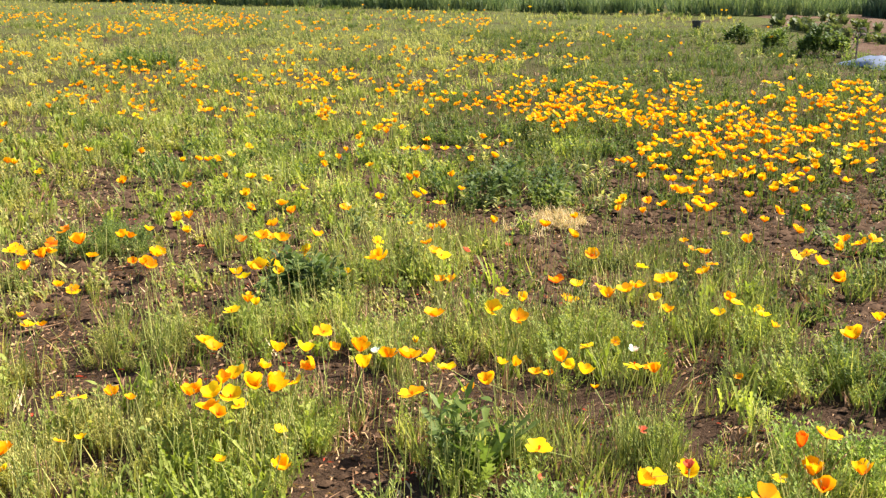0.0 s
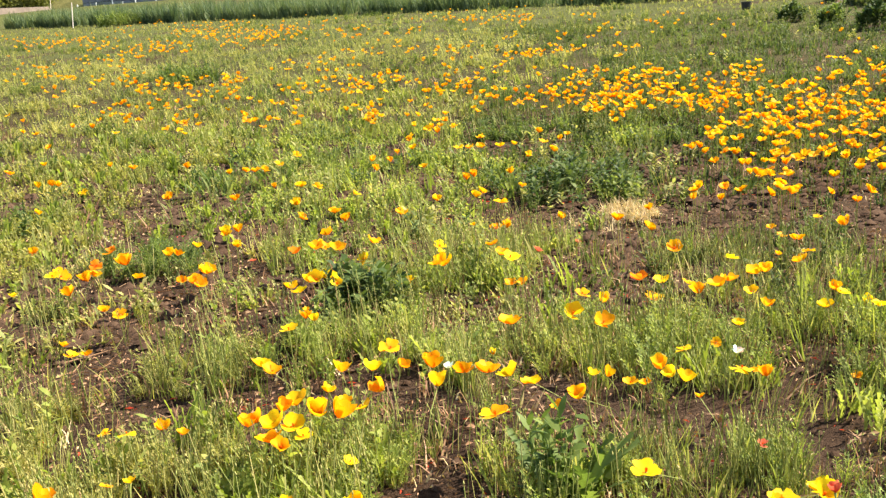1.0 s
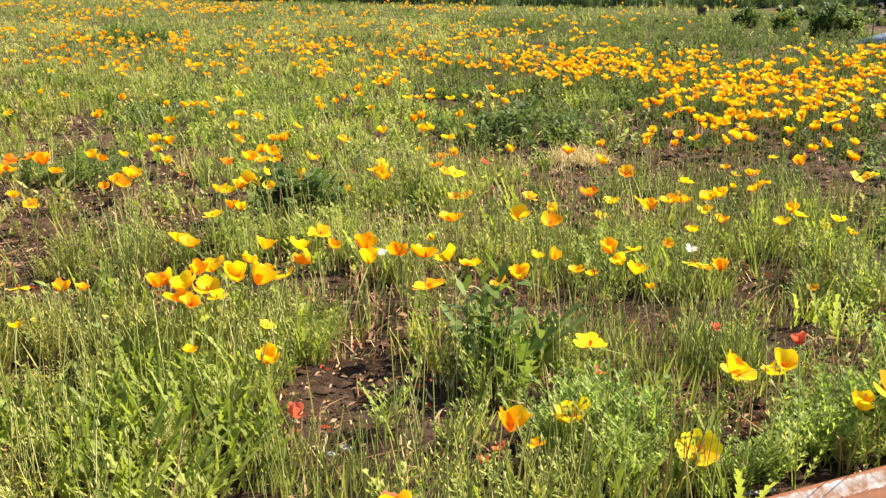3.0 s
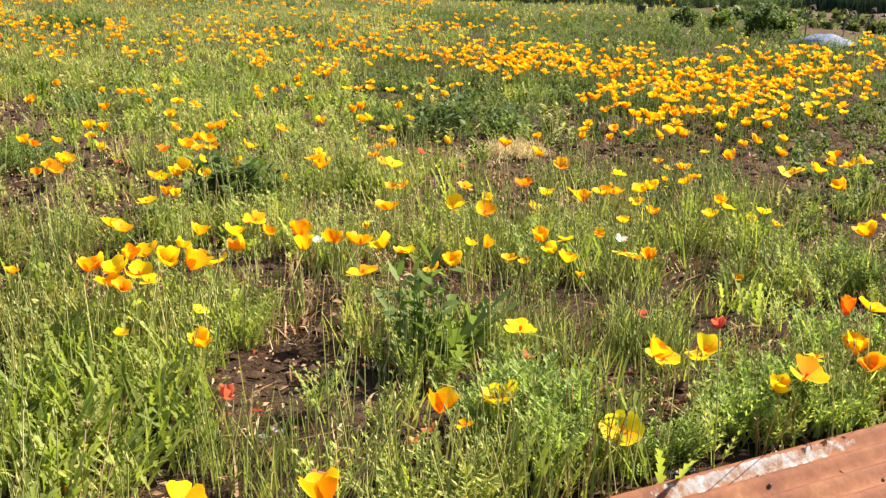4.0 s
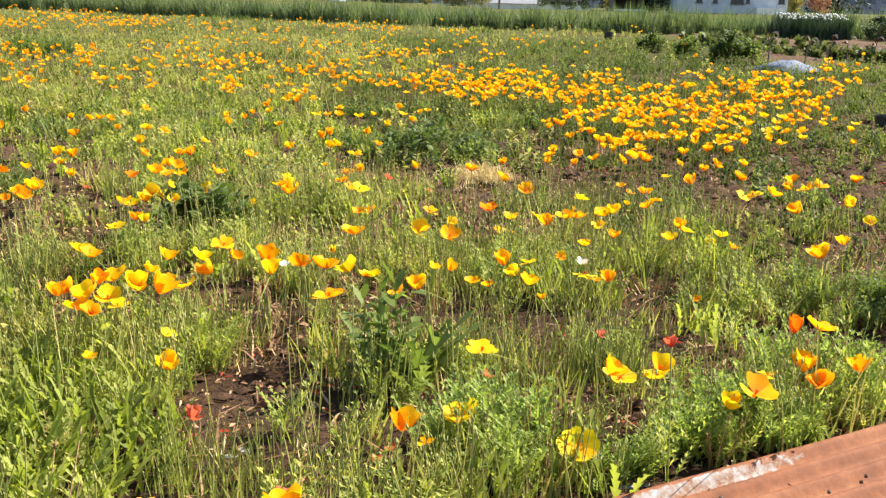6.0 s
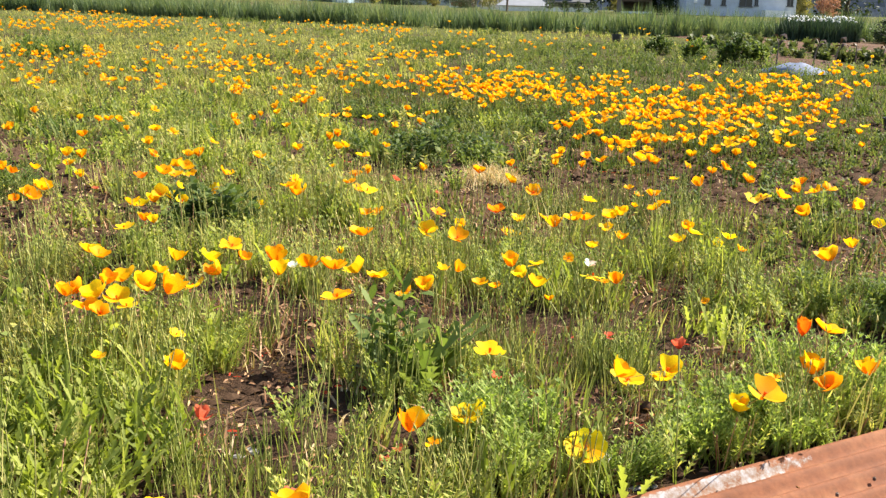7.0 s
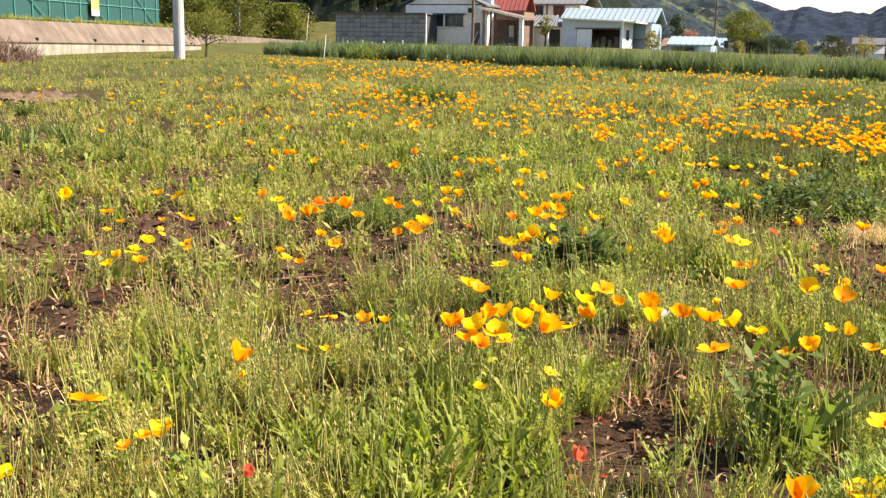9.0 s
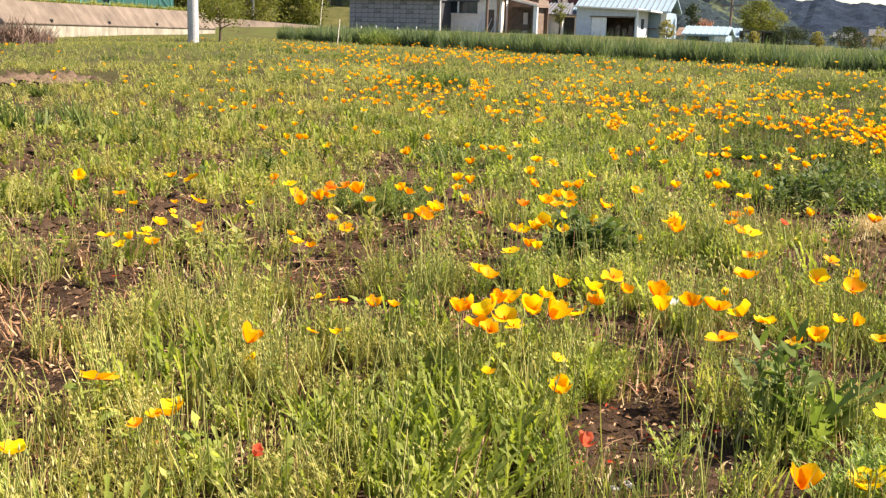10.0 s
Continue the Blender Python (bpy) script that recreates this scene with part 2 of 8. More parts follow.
def rust_material():
    """Rusted corrugated steel; along some crests the zinc is left, pale and flaking."""
    m, nodes, links, bsdf = material("rusty_steel")
    coord = nodes.new("ShaderNodeTexCoord").outputs["Object"]
    big, fine = noise_node(nodes, links, 9, 6, coords=coord), noise_node(nodes, links, 70, 6, 0.7, coord)
    r = ramp(nodes, [(0.2, (0.092, 0.031, 0.013)), (0.5, (0.180, 0.065, 0.028)), (0.66, (0.235, 0.098, 0.043)), (0.8, (0.37, 0.20, 0.095))])
    links.new(big.outputs["Fac"], r.inputs["Fac"])
    g = ramp(nodes, [(0.3, (0.72, 0.70, 0.68)), (0.7, (1.15, 1.12, 1.1))])
    links.new(fine.outputs["Fac"], g.inputs["Fac"])
    rust = mix_node(nodes, links, r.outputs["Color"], g.outputs["Color"], 1.0, "MULTIPLY")
    zinc = nodes.new("ShaderNodeAttribute")
    zinc.attribute_name = "zinc"
    edge = noise_node(nodes, links, 38, 6, 0.75, coord)
    cut = nodes.new("ShaderNodeMath")
    cut.operation = "MULTIPLY_ADD"
    links.new(edge.outputs["Fac"], cut.inputs[0])
    cut.inputs[1].default_value, cut.inputs[2].default_value = 1.9, -1.28
    plus = nodes.new("ShaderNodeMath")
    plus.operation = "ADD"
    links.new(cut.outputs[0], plus.inputs[0])
    links.new(zinc.outputs["Fac"], plus.inputs[1])
    mask = ramp(nodes, [(0.36, (0, 0, 0)), (0.60, (1, 1, 1))])
    links.new(plus.outputs[0], mask.inputs["Fac"])
    old = ramp(nodes, [(0.35, (0.20, 0.11, 0.06)), (0.5, (0.22, 0.17, 0.14)), (0.70, (0.37, 0.37, 0.40))])
    links.new(edge.outputs["Fac"], old.inputs["Fac"])
    links.new(mix_node(nodes, links, rust, old.outputs["Color"], mask.outputs["Color"]), bsdf.inputs["Base Color"])
    bsdf.inputs["Roughness"].default_value, bsdf.inputs["Metallic"].default_value = 0.8, 0.0
    bsdf.inputs["Specular IOR Level"].default_value = 0.25
    b = nodes.new("ShaderNodeBump")
    b.inputs["Strength"].default_value, b.inputs["Distance"].default_value = 0.35, 0.002
    links.new(fine.outputs["Fac"], b.inputs["Height"])
    links.new(b.outputs["Normal"], bsdf.inputs["Normal"])
    return m


STONE = surface("pale_stone", [(0.3, (0.25, 0.23, 0.20)), (0.7, (0.52, 0.49, 0.44))], 30, 160, 0.9, 0.4)
GROUND = ground_material()
RUST = rust_material()
WALL_WHITE = plain("white_plaster", (0.816, 0.785, 0.734), 0.8)
WALL_GREY = plain("grey_siding", (0.525, 0.547, 0.580), 0.8)
WALL_CREAM = plain("cream_plaster", (0.907, 0.777, 0.665), 0.85)
WALL_BLUE = plain("pale_blue_siding", (0.24, 0.33, 0.41), 0.7)
BLOCK = surface("grey_concrete_block", [(0.3, (0.16, 0.155, 0.16)), (0.7, (0.33, 0.32, 0.325))], 0.9, 9, 0.95, 0.4)
BLOCK_JOINT = plain("dark_mortar", (0.06, 0.06, 0.065), 0.95)
ROOF_RED = plain("faded_red_sheet_roof", (0.338, 0.086, 0.068), 0.6)
ROOF_BLUE = plain("pale_blue_sheet_roof", (0.260, 0.351, 0.403), 0.6)
ROOF_DARK = plain("dark_tile_roof", (0.09, 0.09, 0.10), 0.7)
ROOF_GREY = plain("grey_tile_roof", (0.15, 0.155, 0.165), 0.7)
TIMBER = surface("weathered_timber", [(0.3, (0.10, 0.065, 0.045)), (0.7, (0.22, 0.15, 0.11))], 3, 30, 0.85, 0.4)
GLASS = plain("dark_window_glass", (0.03, 0.035, 0.04), 0.12)
# near-black standing for shade inside open buildings; the vent hood shares it
DARK = plain("dark_interior", (0.03, 0.025, 0.022), 0.9)
FENCE_GREEN = plain("green_fence_mesh", (0.010, 0.066, 0.058), 0.6)
FENCE_POST = plain("green_fence_post", (0.07, 0.26, 0.22), 0.5)
SIGN_ORANGE = plain("orange_board", (0.85, 0.38, 0.10), 0.6)
SIGN_WHITE = plain("white_board", (0.8, 0.78, 0.72), 0.6)
MULCH = plain("silver_grey_plastic_film", (0.12, 0.14, 0.20), 0.45)
DARK_LEAF = leafy("purple_brown_leaf", [(0.1, (0.020, 0.012, 0.010)), (0.5, (0.05, 0.03, 0.022)), (0.9, (0.09, 0.06, 0.04))], through_light=0.1)
CROP_LEAF = leafy("dark_crop_leaf", [(0.1, (0.03, 0.045, 0.014)), (0.5, (0.09, 0.11, 0.036)), (0.9, (0.28, 0.28, 0.13))], through_light=0.25)
ROPE = plain("white_paint", (0.78, 0.78, 0.75), 0.6)
TREE_FRESH = leafy("fresh_tree_leaf", [(0.1, (0.055, 0.068, 0.012)), (0.5, (0.122, 0.132, 0.026)), (0.9, (0.208, 0.204, 0.051))], patch=0.4, through_light=0.4)
TREE_DARK = leafy("dark_tree_leaf", [(0.1, (0.016, 0.026, 0.010)), (0.5, (0.035, 0.05, 0.018)), (0.9, (0.07, 0.09, 0.03))], patch=0.3, through_light=0.2)
TREE_YELLOW = leafy("yellowing_bamboo_leaf", [(0.1, (0.11, 0.10, 0.028)), (0.5, (0.20, 0.175, 0.055)), (0.9, (0.30, 0.26, 0.09))], patch=0.5, through_light=0.4)
DRY_SCRUB = leafy("dry_brown_twig", [(0.1, (0.08, 0.05, 0.035)), (0.5, (0.16, 0.10, 0.075)), (0.9, (0.28, 0.19, 0.14))], through_light=0.1)
# bluish dark tones of the next two put distance haze into the base colour
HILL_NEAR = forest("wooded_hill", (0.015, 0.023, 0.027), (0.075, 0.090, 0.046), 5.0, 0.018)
HILL_FAR = forest("far_ridge_hazed", (0.012, 0.019, 0.032), (0.022, 0.032, 0.042), 7.0, 0.010)
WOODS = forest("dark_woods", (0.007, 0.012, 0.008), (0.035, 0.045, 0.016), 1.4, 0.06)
SLOPE_GRASS = surface("dry_grass_slope", [(0.3, (0.060, 0.065, 0.020)), (0.7, (0.14, 0.125, 0.045))], 0.6, 5, 0.95, 0.6, depth=0.1)
ROOF_PALE = plain("pale_grey_roof", (0.18, 0.19, 0.215), 0.7)
VERGE = surface("reddish_verge", [(0.3, (0.15, 0.095, 0.07)), (0.7, (0.26, 0.18, 0.13))], 1.2, 9, 0.95, 0.4)
BUTTON_RED = plain("faded_red_paint", (0.45, 0.10, 0.07), 0.6)
LEAF_SHRUB = leafy("shrub_leaf", [(0.1, (0.026, 0.048, 0.012)), (0.5, (0.075, 0.112, 0.026)), (0.9, (0.18, 0.21, 0.06))], patch=3.0, through_light=0.3)
SHELF_WOOD = surface("brown_board", [(0.3, (0.14, 0.09, 0.065)), (0.7, (0.24, 0.17, 0.125))], 3, 20, 0.85, 0.3)
TREE_PINK = leafy("pinkish_new_leaf", [(0.1, (0.16, 0.07, 0.05)), (0.5, (0.28, 0.13, 0.10)), (0.9, (0.42, 0.24, 0.19))], patch=0.5, through_light=0.3)
BARK_PALE = surface("pale_cedar_bark", [(0.3, (0.16, 0.13, 0.11)), (0.7, (0.30, 0.26, 0.22))], 3, 20, 0.95, 0.5)
LEAF_POPPY = leafy("poppy_leaf", [(0.1, (0.077, 0.123, 0.025)), (0.5, (0.222, 0.287, 0.057)), (0.9, (0.415, 0.46, 0.135))], through_light=0.42, spread=0.6)
EARTH_DRY = surface("dry_earth", [(0.3, (0.09, 0.058, 0.038)), (0.7, (0.18, 0.125, 0.085))], 6, 40, 0.95, 0.6)
BLOCK_STAINED = surface("stained_concrete_block", [(0.3, (0.115, 0.112, 0.115)), (0.7, (0.28, 0.275, 0.28))], 1.5, 9, 0.95, 0.4)


# ---- helpers for building ----
def mesh_of(name, verts, faces, mat, smooth=False):
    me = bpy.data.meshes.new(name)
    me.from_pydata([tuple(v) for v in verts], [], [tuple(f) for f in faces])
    if mat:
        me.materials.append(mat)
    if smooth:
        me.polygons.foreach_set("use_smooth", [True] * len(me.polygons))
    me.update()
    return me


def tri_mesh(name, verts, tris, mat, attributes=()):
    """A large triangle mesh from arrays."""
    verts, tris = np.asarray(verts, np.float32), np.asarray(tris, np.int32)
    me = bpy.data.meshes.new(name)
    me.vertices.add(len(verts))
    me.vertices.foreach_set("co", verts.ravel())
    me.loops.add(tris.size)
    me.loops.foreach_set("vertex_index", tris.ravel())
    me.polygons.add(len(tris))
    me.polygons.foreach_set("loop_start", np.arange(0, tris.size, 3, dtype=np.int32))
    me.materials.append(mat)
    for key, values in attributes:
        me.attributes.new(key, "FLOAT", "POINT").data.foreach_set("value", np.asarray(values, np.float32))
    me.update(calc_edges=True)
    return me


def part(name, bm, mat, parent, label=""):
    me = bpy.data.meshes.new(name)
    bm.to_mesh(me)
    bm.free()
    me.materials.append(mat)
    ob = new(name, me)
    ob.parent = parent
    return tagged(ob, label)


def child(name, me, parent, m=None, label=""):
    ob = new(name, me)
    ob.parent = parent
    if m is not None:
        ob.matrix_basis = m
    return tagged(ob, label)


def thing(name, m, label, category, group="", kind=""):
    ob = new(name)
    ob.empty_display_size = 0.1
    ob.matrix_basis = m
    return tagged(ob, label, category, group, kind)


def add_box(bm, x0, y0, z0, x1, y1, z1, bevel=0.0):
    vs = [bm.verts.new(p) for p in ((x0, y0, z0), (x1, y0, z0), (x1, y1, z0), (x0, y1, z0), (x0, y0, z1), (x1, y0, z1), (x1, y1, z1), (x0, y1, z1))]
    fs = [bm.faces.new([vs[i] for i in f]) for f in ((3, 2, 1, 0), (4, 5, 6, 7), (0, 1, 5, 4), (1, 2, 6, 5), (2, 3, 7, 6), (3, 0, 4, 7))]
    if bevel:
        edges = list({e for f in fs for e in f.edges})
        bmesh.ops.bevel(bm, geom=edges, offset=bevel, segments=1, affect="EDGES")
    return bm


def box(x0, y0, z0, x1, y1, z1, bevel=0.0):
    return add_box(bmesh.new(), x0, y0, z0, x1, y1, z1, bevel)


def add_tube(bm, points, radii, sides=8):
    """A tapered tube along points, closed at both ends."""
    rings = []
    for i, (p, r) in enumerate(zip(points, radii)):
        a, b = Vector(points[max(i - 1, 0)]), Vector(points[min(i + 1, len(points) - 1)])
        d = (b - a).normalized()
        u = d.cross(Vector((0.31, 0.87, 0.21))).normalized()
        w = d.cross(u)
        rings.append([bm.verts.new(Vector(p) + r * (math.cos(k * math.tau / sides) * u + math.sin(k * math.tau / sides) * w)) for k in range(sides)])
    for lo, hi in zip(rings, rings[1:]):
        for k in range(sides):
            bm.faces.new((lo[k], lo[(k + 1) % sides], hi[(k + 1) % sides], hi[k]))
    bm.faces.new(rings[0][::-1])
    bm.faces.new(rings[-1])
    return bm


def grid_noise(x, y, scale, seed=0):
    """Smooth value noise in 0..1 over arrays of places."""
    x, y = np.asarray(x) * scale + 37.1 * seed, np.asarray(y) * scale - 11.7 * seed
    i, j = np.floor(x).astype(np.int64), np.floor(y).astype(np.int64)
    u, v = x - i, y - j
    u, v = u * u * (3 - 2 * u), v * v * (3 - 2 * v)

    def h(a, b):
        n = np.sin(a * 127.1 + b * 311.7 + seed * 17.3) * 43758.5453
        return n - np.floor(n)
    return (h(i, j) * (1 - u) + h(i + 1, j) * u) * (1 - v) + (h(i, j + 1) * (1 - u) + h(i + 1, j + 1) * u) * v


def ease(a, b, x):
    t = np.clip((np.asarray(x, float) - a) / (b - a), 0, 1)
    return t * t * (3 - 2 * t)


def ground_height(x, y):
    """The field is flat near the path, rises a little far off and more under the village."""
    x, y = np.asarray(x, float), np.asarray(y, float)
    far = 0.30 * ease(4, 31, y) + 0.10 * ease(31, 50, y) + 0.05 * ease(0.5, 3.5, x) * ease(6, 12, y)
    village = ease(54, 66, y) * (0.72 - 0.42 * ease(-18, 2, x) - 0.3 * ease(-40, -46, x)) - 0.16 * ease(-19, -29, x) * ease(50, 36, y)
    near = 1 - ease(25, 60, np.hypot(x, y))
    rough = 0.035 * (grid_noise(x, y, 1.3, 1) - 0.5) + 0.022 * (grid_noise(x, y, 5.0, 2) - 0.5) + 0.012 * (grid_noise(x, y, 17.0, 3) - 0.5)
    return far + village + near * rough


# bare places: x, y, half-widths, how bare
BARE_FIRST = [(-2.08, 3.19, 0.30, 0.39, 0.90), (-0.89, 2.57, 0.14, 0.18, 0.85), (-1.83, 3.52, 0.20, 0.26, 0.70), (-2.10, 5.36, 0.35, 0.45, 0.70), (0.09, 6.07, 0.35, 0.45, 0.70), (-2.82, 4.43, 0.40, 0.52, 0.70),
        (-1.10, 4.27, 0.20, 0.26, 0.60), (-10.3, 11.8, 0.9, 1.1, 1.0), (-0.15, 3.03, 0.185, 0.25, 1.0), (0.50, 6.0, 0.60, 0.45, 0.85), (1.15, 5.8, 0.45, 0.5, 0.6),
        (1.6, 4.9, 0.4, 0.4, 0.4), (-1.1, 4.6, 0.28, 0.4, 0.8), (-0.95, 4.9, 0.3, 0.35, 0.8)]
BARE_MORE = [(0.99, 4.06, 0.24, 0.26, 0.65), (0.65, 3.59, 0.24, 0.26, 0.3), (-0.45, 3.75, 0.22, 0.3, 0.7), (1.25, 3.4, 0.2, 0.25, 0.8), (2.3, 5.6, 0.7, 0.7, 0.25), (-2.4, 7.2, 0.6, 0.6, 0.8), (0.59, 2.98, 0.06, 0.08, 0.7), (0.80, 3.07, 0.07, 0.08, 0.65),
        (0.3, 3.0, 0.07, 0.1, 0.5), (-10.8, 12.2, 1.3, 1.6, 0.9), (-8.0, 9.4, 0.7, 1.2, 0.8), (-1.8, 2.9, 0.2, 0.2, 0.7), (-2.6, 4.2, 0.4, 0.5, 0.6), (-1.5, 3.9, 0.3, 0.25, 0.7),
        (3.2, 14.0, 0.5, 0.6, 0.7), (-19.5, 39.3, 1.0, 1.2, 0.8), (2.4, 13.2, 0.5, 0.35, 0.7), (0.9, 5.1, 0.3, 0.35, 0.5), (0.75, 6.1, 0.35, 0.45, 0.9), (1.75, 5.75, 0.4, 0.3, 0.8), (2.2, 6.3, 0.3, 0.5, 0.7), (1.3, 4.2, 0.16, 0.25, 0.7)]
BARE_WEST = [(-1.95, 3.14, 0.25, 0.25, 0.3), (-0.83, 2.95, 0.12, 0.18, 0.85), (-0.76, 2.66, 0.12, 0.14, 0.8), (-3.68, 6.47, 0.4, 0.6, 0.8), (-1.4, 4.09, 0.2, 0.3, 0.8), (-2.56, 4.58, 0.25, 0.4, 0.85),
        (-1.71, 5.06, 0.3, 0.3, 0.85), (-1.32, 2.94, 0.16, 0.2, 0.7), (-6.33, 8.1, 0.5, 0.6, 0.8), (-0.75, 5.45, 0.3, 0.3, 0.8)]
BARE = BARE_FIRST + BARE_MORE + BARE_WEST
SHEET_A, SHEET_U = Vector((0.475, 2.512, 0.0)), Vector((0.8346, 0.5508, 0.0))     # edge of the rusty sheet
SHEET_N = Vector((SHEET_U.y, -SHEET_U.x, 0.0))


def barley_front(x):
    """The near edge of the barley strip, which runs aslant."""
    return np.interp(x, (-29.5, -20, -10, -1.5, 1.5, 4, 12, 30), (48.3, 41.5, 35.0, 29.6, 27.4, 25.9, 25.2, 24.0))


def growth(x, y):
    """How thickly plants grow at a place, 0..1."""
    d = 0.07 + 1.0 * ease(0.41, 0.62, 0.55 * grid_noise(x, y, 2.1, 5) + 0.45 * grid_noise(x, y, 5.3, 6))
    d = d * (0.35 + 1.0 * ease(0.34, 0.58, 0.6 * grid_noise(x, y, 8.5, 11) + 0.4 * grid_noise(x, y, 3.7, 12)))
    for bx, by, rx, ry, k in BARE:
        d = d * (1 - k * ease(1.25, 0.75, np.hypot((x - bx) / rx, (y - by) / ry)))
    over = (x - SHEET_A.x) * SHEET_N.x + (y - SHEET_A.y) * SHEET_N.y
    d = d * (1 - 0.33 * ease(-0.8, -1.1, x) * ease(4.2, 3.4, y))
    d = d * (1 - 0.5 * ease(0.7, 1.4, x) * ease(3.6, 4.6, y) * ease(8.5, 6.8, y))
    d = np.where((over > -0.025) & (x > -0.5) & (y < 4), 0, d)
    plot = (x > 3.75 + 0.2 * np.sin(1.3 * y)) & (y > 15.3) & (y < 29)
    d = np.where(plot, 0.02, d)
    d = np.where(y > barley_front(x) - 0.1, 0, d)
    return np.clip(d, 0, 1)


def scatter(count, near, far, seed, west=-51, east=29, grow=True, power=2.0):
    """Random places in the fan that the walk overlooks, thinned by growth."""
    rng = np.random.default_rng(seed)
    a = np.radians(rng.uniform(west, east, count))
    r = (rng.uniform(near ** power, far ** power, count)) ** (1 / power)
    x, y = 0.3 + r * np.sin(a), 0.9 + r * np.cos(a)
    if grow:
        keep = rng.uniform(0, 1, count) < growth(x, y)
        x, y = x[keep], y[keep]
    return x, y, rng


# ---- plant patterns: verts, triangles, a value along each leaf ----
def ribbon(points, widths, across):
    """A strip of triangles along points; it ends in a tip."""
    v, t = [], []
    n = len(points)
    for i in range(n - 1):
        v += [points[i] - across * widths[i], points[i] + across * widths[i]]
    v.append(points[-1])
    for i in range(n - 2):
        a = 2 * i
        t += [(a, a + 1, a + 3), (a, a + 3, a + 2)]
    a = 2 * (n - 2)
    t.append((a, a + 1, a + 2))
    return v, t


def join_patterns(pieces):
    v, t, base = [], [], 0
    for pv, pt in pieces:
        v += pv
        t += [(a + base, b + base, c + base) for a, b, c in pt]
        base += len(pv)
    return np.array(v, float), np.array(t, int)


def arched(rng, length, rise, bend, steps, start=(0, 0, 0), azimuth=0.0):
    """Points of a leaf that leaves upward and arches over."""
    p, out = np.array(start, float), [np.array(start, float)]
    for i in range(steps):
        e = rise - bend * (i + 0.5) / steps
        p = p + length / steps * np.array([math.cos(azimuth) * math.cos(e), math.sin(azimuth) * math.cos(e), math.sin(e)])
        out.append(p.copy())
    return out


def feather_tuft(seed, leaves=15, height=0.12, lobes=5, width=0.0026, steps=4, fine=True):
    """Finely cut poppy foliage: arching stalks with narrow paired lobes."""
    rng, pieces = np.random.default_rng(seed), []
    for k in range(leaves):
        az, length = rng.uniform(0, math.tau), height * rng.uniform(0.55, 1.25)
        pts = arched(rng, length, rng.uniform(1.1, 1.54), rng.uniform(0.0, 0.8), steps, (rng.normal(0, 0.018), rng.normal(0, 0.018), 0), az)
        side = np.array([-math.sin(az), math.cos(az), 0])
        pieces.append(ribbon(pts, [width * (1 - 0.12 * i) for i in range(steps + 1)], side))
        for j in range(lobes):
            s = (0.3 + 0.66 * j / max(lobes - 1, 1)) * steps
            i = min(int(s), steps - 1)
            at = pts[i] + (pts[i + 1] - pts[i]) * (s - i)
            d = (pts[i + 1] - pts[i]) / np.linalg.norm(pts[i + 1] - pts[i])
            for sign in (-1, 1):
                ll = length * rng.uniform(0.14, 0.27) * (1.15 - 0.5 * j / lobes)
                way = 0.75 * d + sign * side * rng.uniform(0.6, 1.0) + np.array([0, 0, rng.uniform(-0.1, 0.4)])
                way = way / np.linalg.norm(way)
                cross = np.cross(way, [0.2, 0.1, 1.0])
                cross = cross / np.linalg.norm(cross)
                if fine:
                    fork = at + way * ll * 0.45
                    for bend in (-0.75, 0.0, 0.75):
                        tip = way + bend * cross + np.array([0, 0, rng.uniform(-0.2, 0.3)])
                        tip = tip / np.linalg.norm(tip)
                        flat = np.cross(tip, [0.2, 0.1, 1.0])
                        flat = flat / np.linalg.norm(flat) * width
                        mid = fork + tip * ll * 0.34
                        pieces.append(([at if bend == 0 else fork, mid - flat, fork + tip * ll * 0.6, mid + flat], [(0, 1, 2), (0, 2, 3)]))
                else:
                    pieces.append(([at - cross * width * 1.6, at + cross * width * 1.6, at + way * ll], [(0, 1, 2)]))
    return join_patterns(pieces)


def lobed_tuft(seed, leaves=11, height=0.14, width=0.0036, pairs=5, steps=5):
    """Upright leaves, folded along the midrib, with pointed forward lobes on each side."""
    rng, pieces = np.random.default_rng(seed), []
    for k in range(leaves):
        az, length = rng.uniform(0, math.tau), height * rng.uniform(0.5, 1.2)
        pts = arched(rng, length, rng.uniform(1.15, 1.54), rng.uniform(0.1, 0.95), steps, (rng.normal(0, 0.022), rng.normal(0, 0.022), 0), az)
        side = np.array([-math.sin(az), math.cos(az), rng.normal(0, 0.2)])
        fold, v, t, last = rng.uniform(0.15, 0.6), [], [], 2 * pairs + 1
        for m in range(last + 1):
            u = m / last
            i = min(int(u * steps), steps - 1)
            d = pts[i + 1] - pts[i]
            at, d = pts[i] + d * (u * steps - i), d / np.linalg.norm(d)
            shape = math.sin(math.pi * min(1.0, 0.12 + 0.9 * u)) ** 0.7 if m < last else 0.0
            tooth = m % 2 == 1 and m < last
            for sign in (-1, 1):
                w = width * shape * ((2.5 if tooth else 0.75) * rng.uniform(0.75, 1.25)) + (0.0006 if m < last else 0.0)
                up = np.array([math.cos(az), math.sin(az), 0.0]) * -fold * w
                v.append(at + sign * side * w + up + (d * length / last * 0.95 if tooth else 0.0))
            v.append(at)
        for m in range(last):
            a, b = 3 * m, 3 * m + 3
            t += [(a, a + 2, b + 2), (a, b + 2, b), (a + 2, a + 1, b + 1), (a + 2, b + 1, b + 2)]
        pieces.append((v, t))
    return join_patterns(pieces)


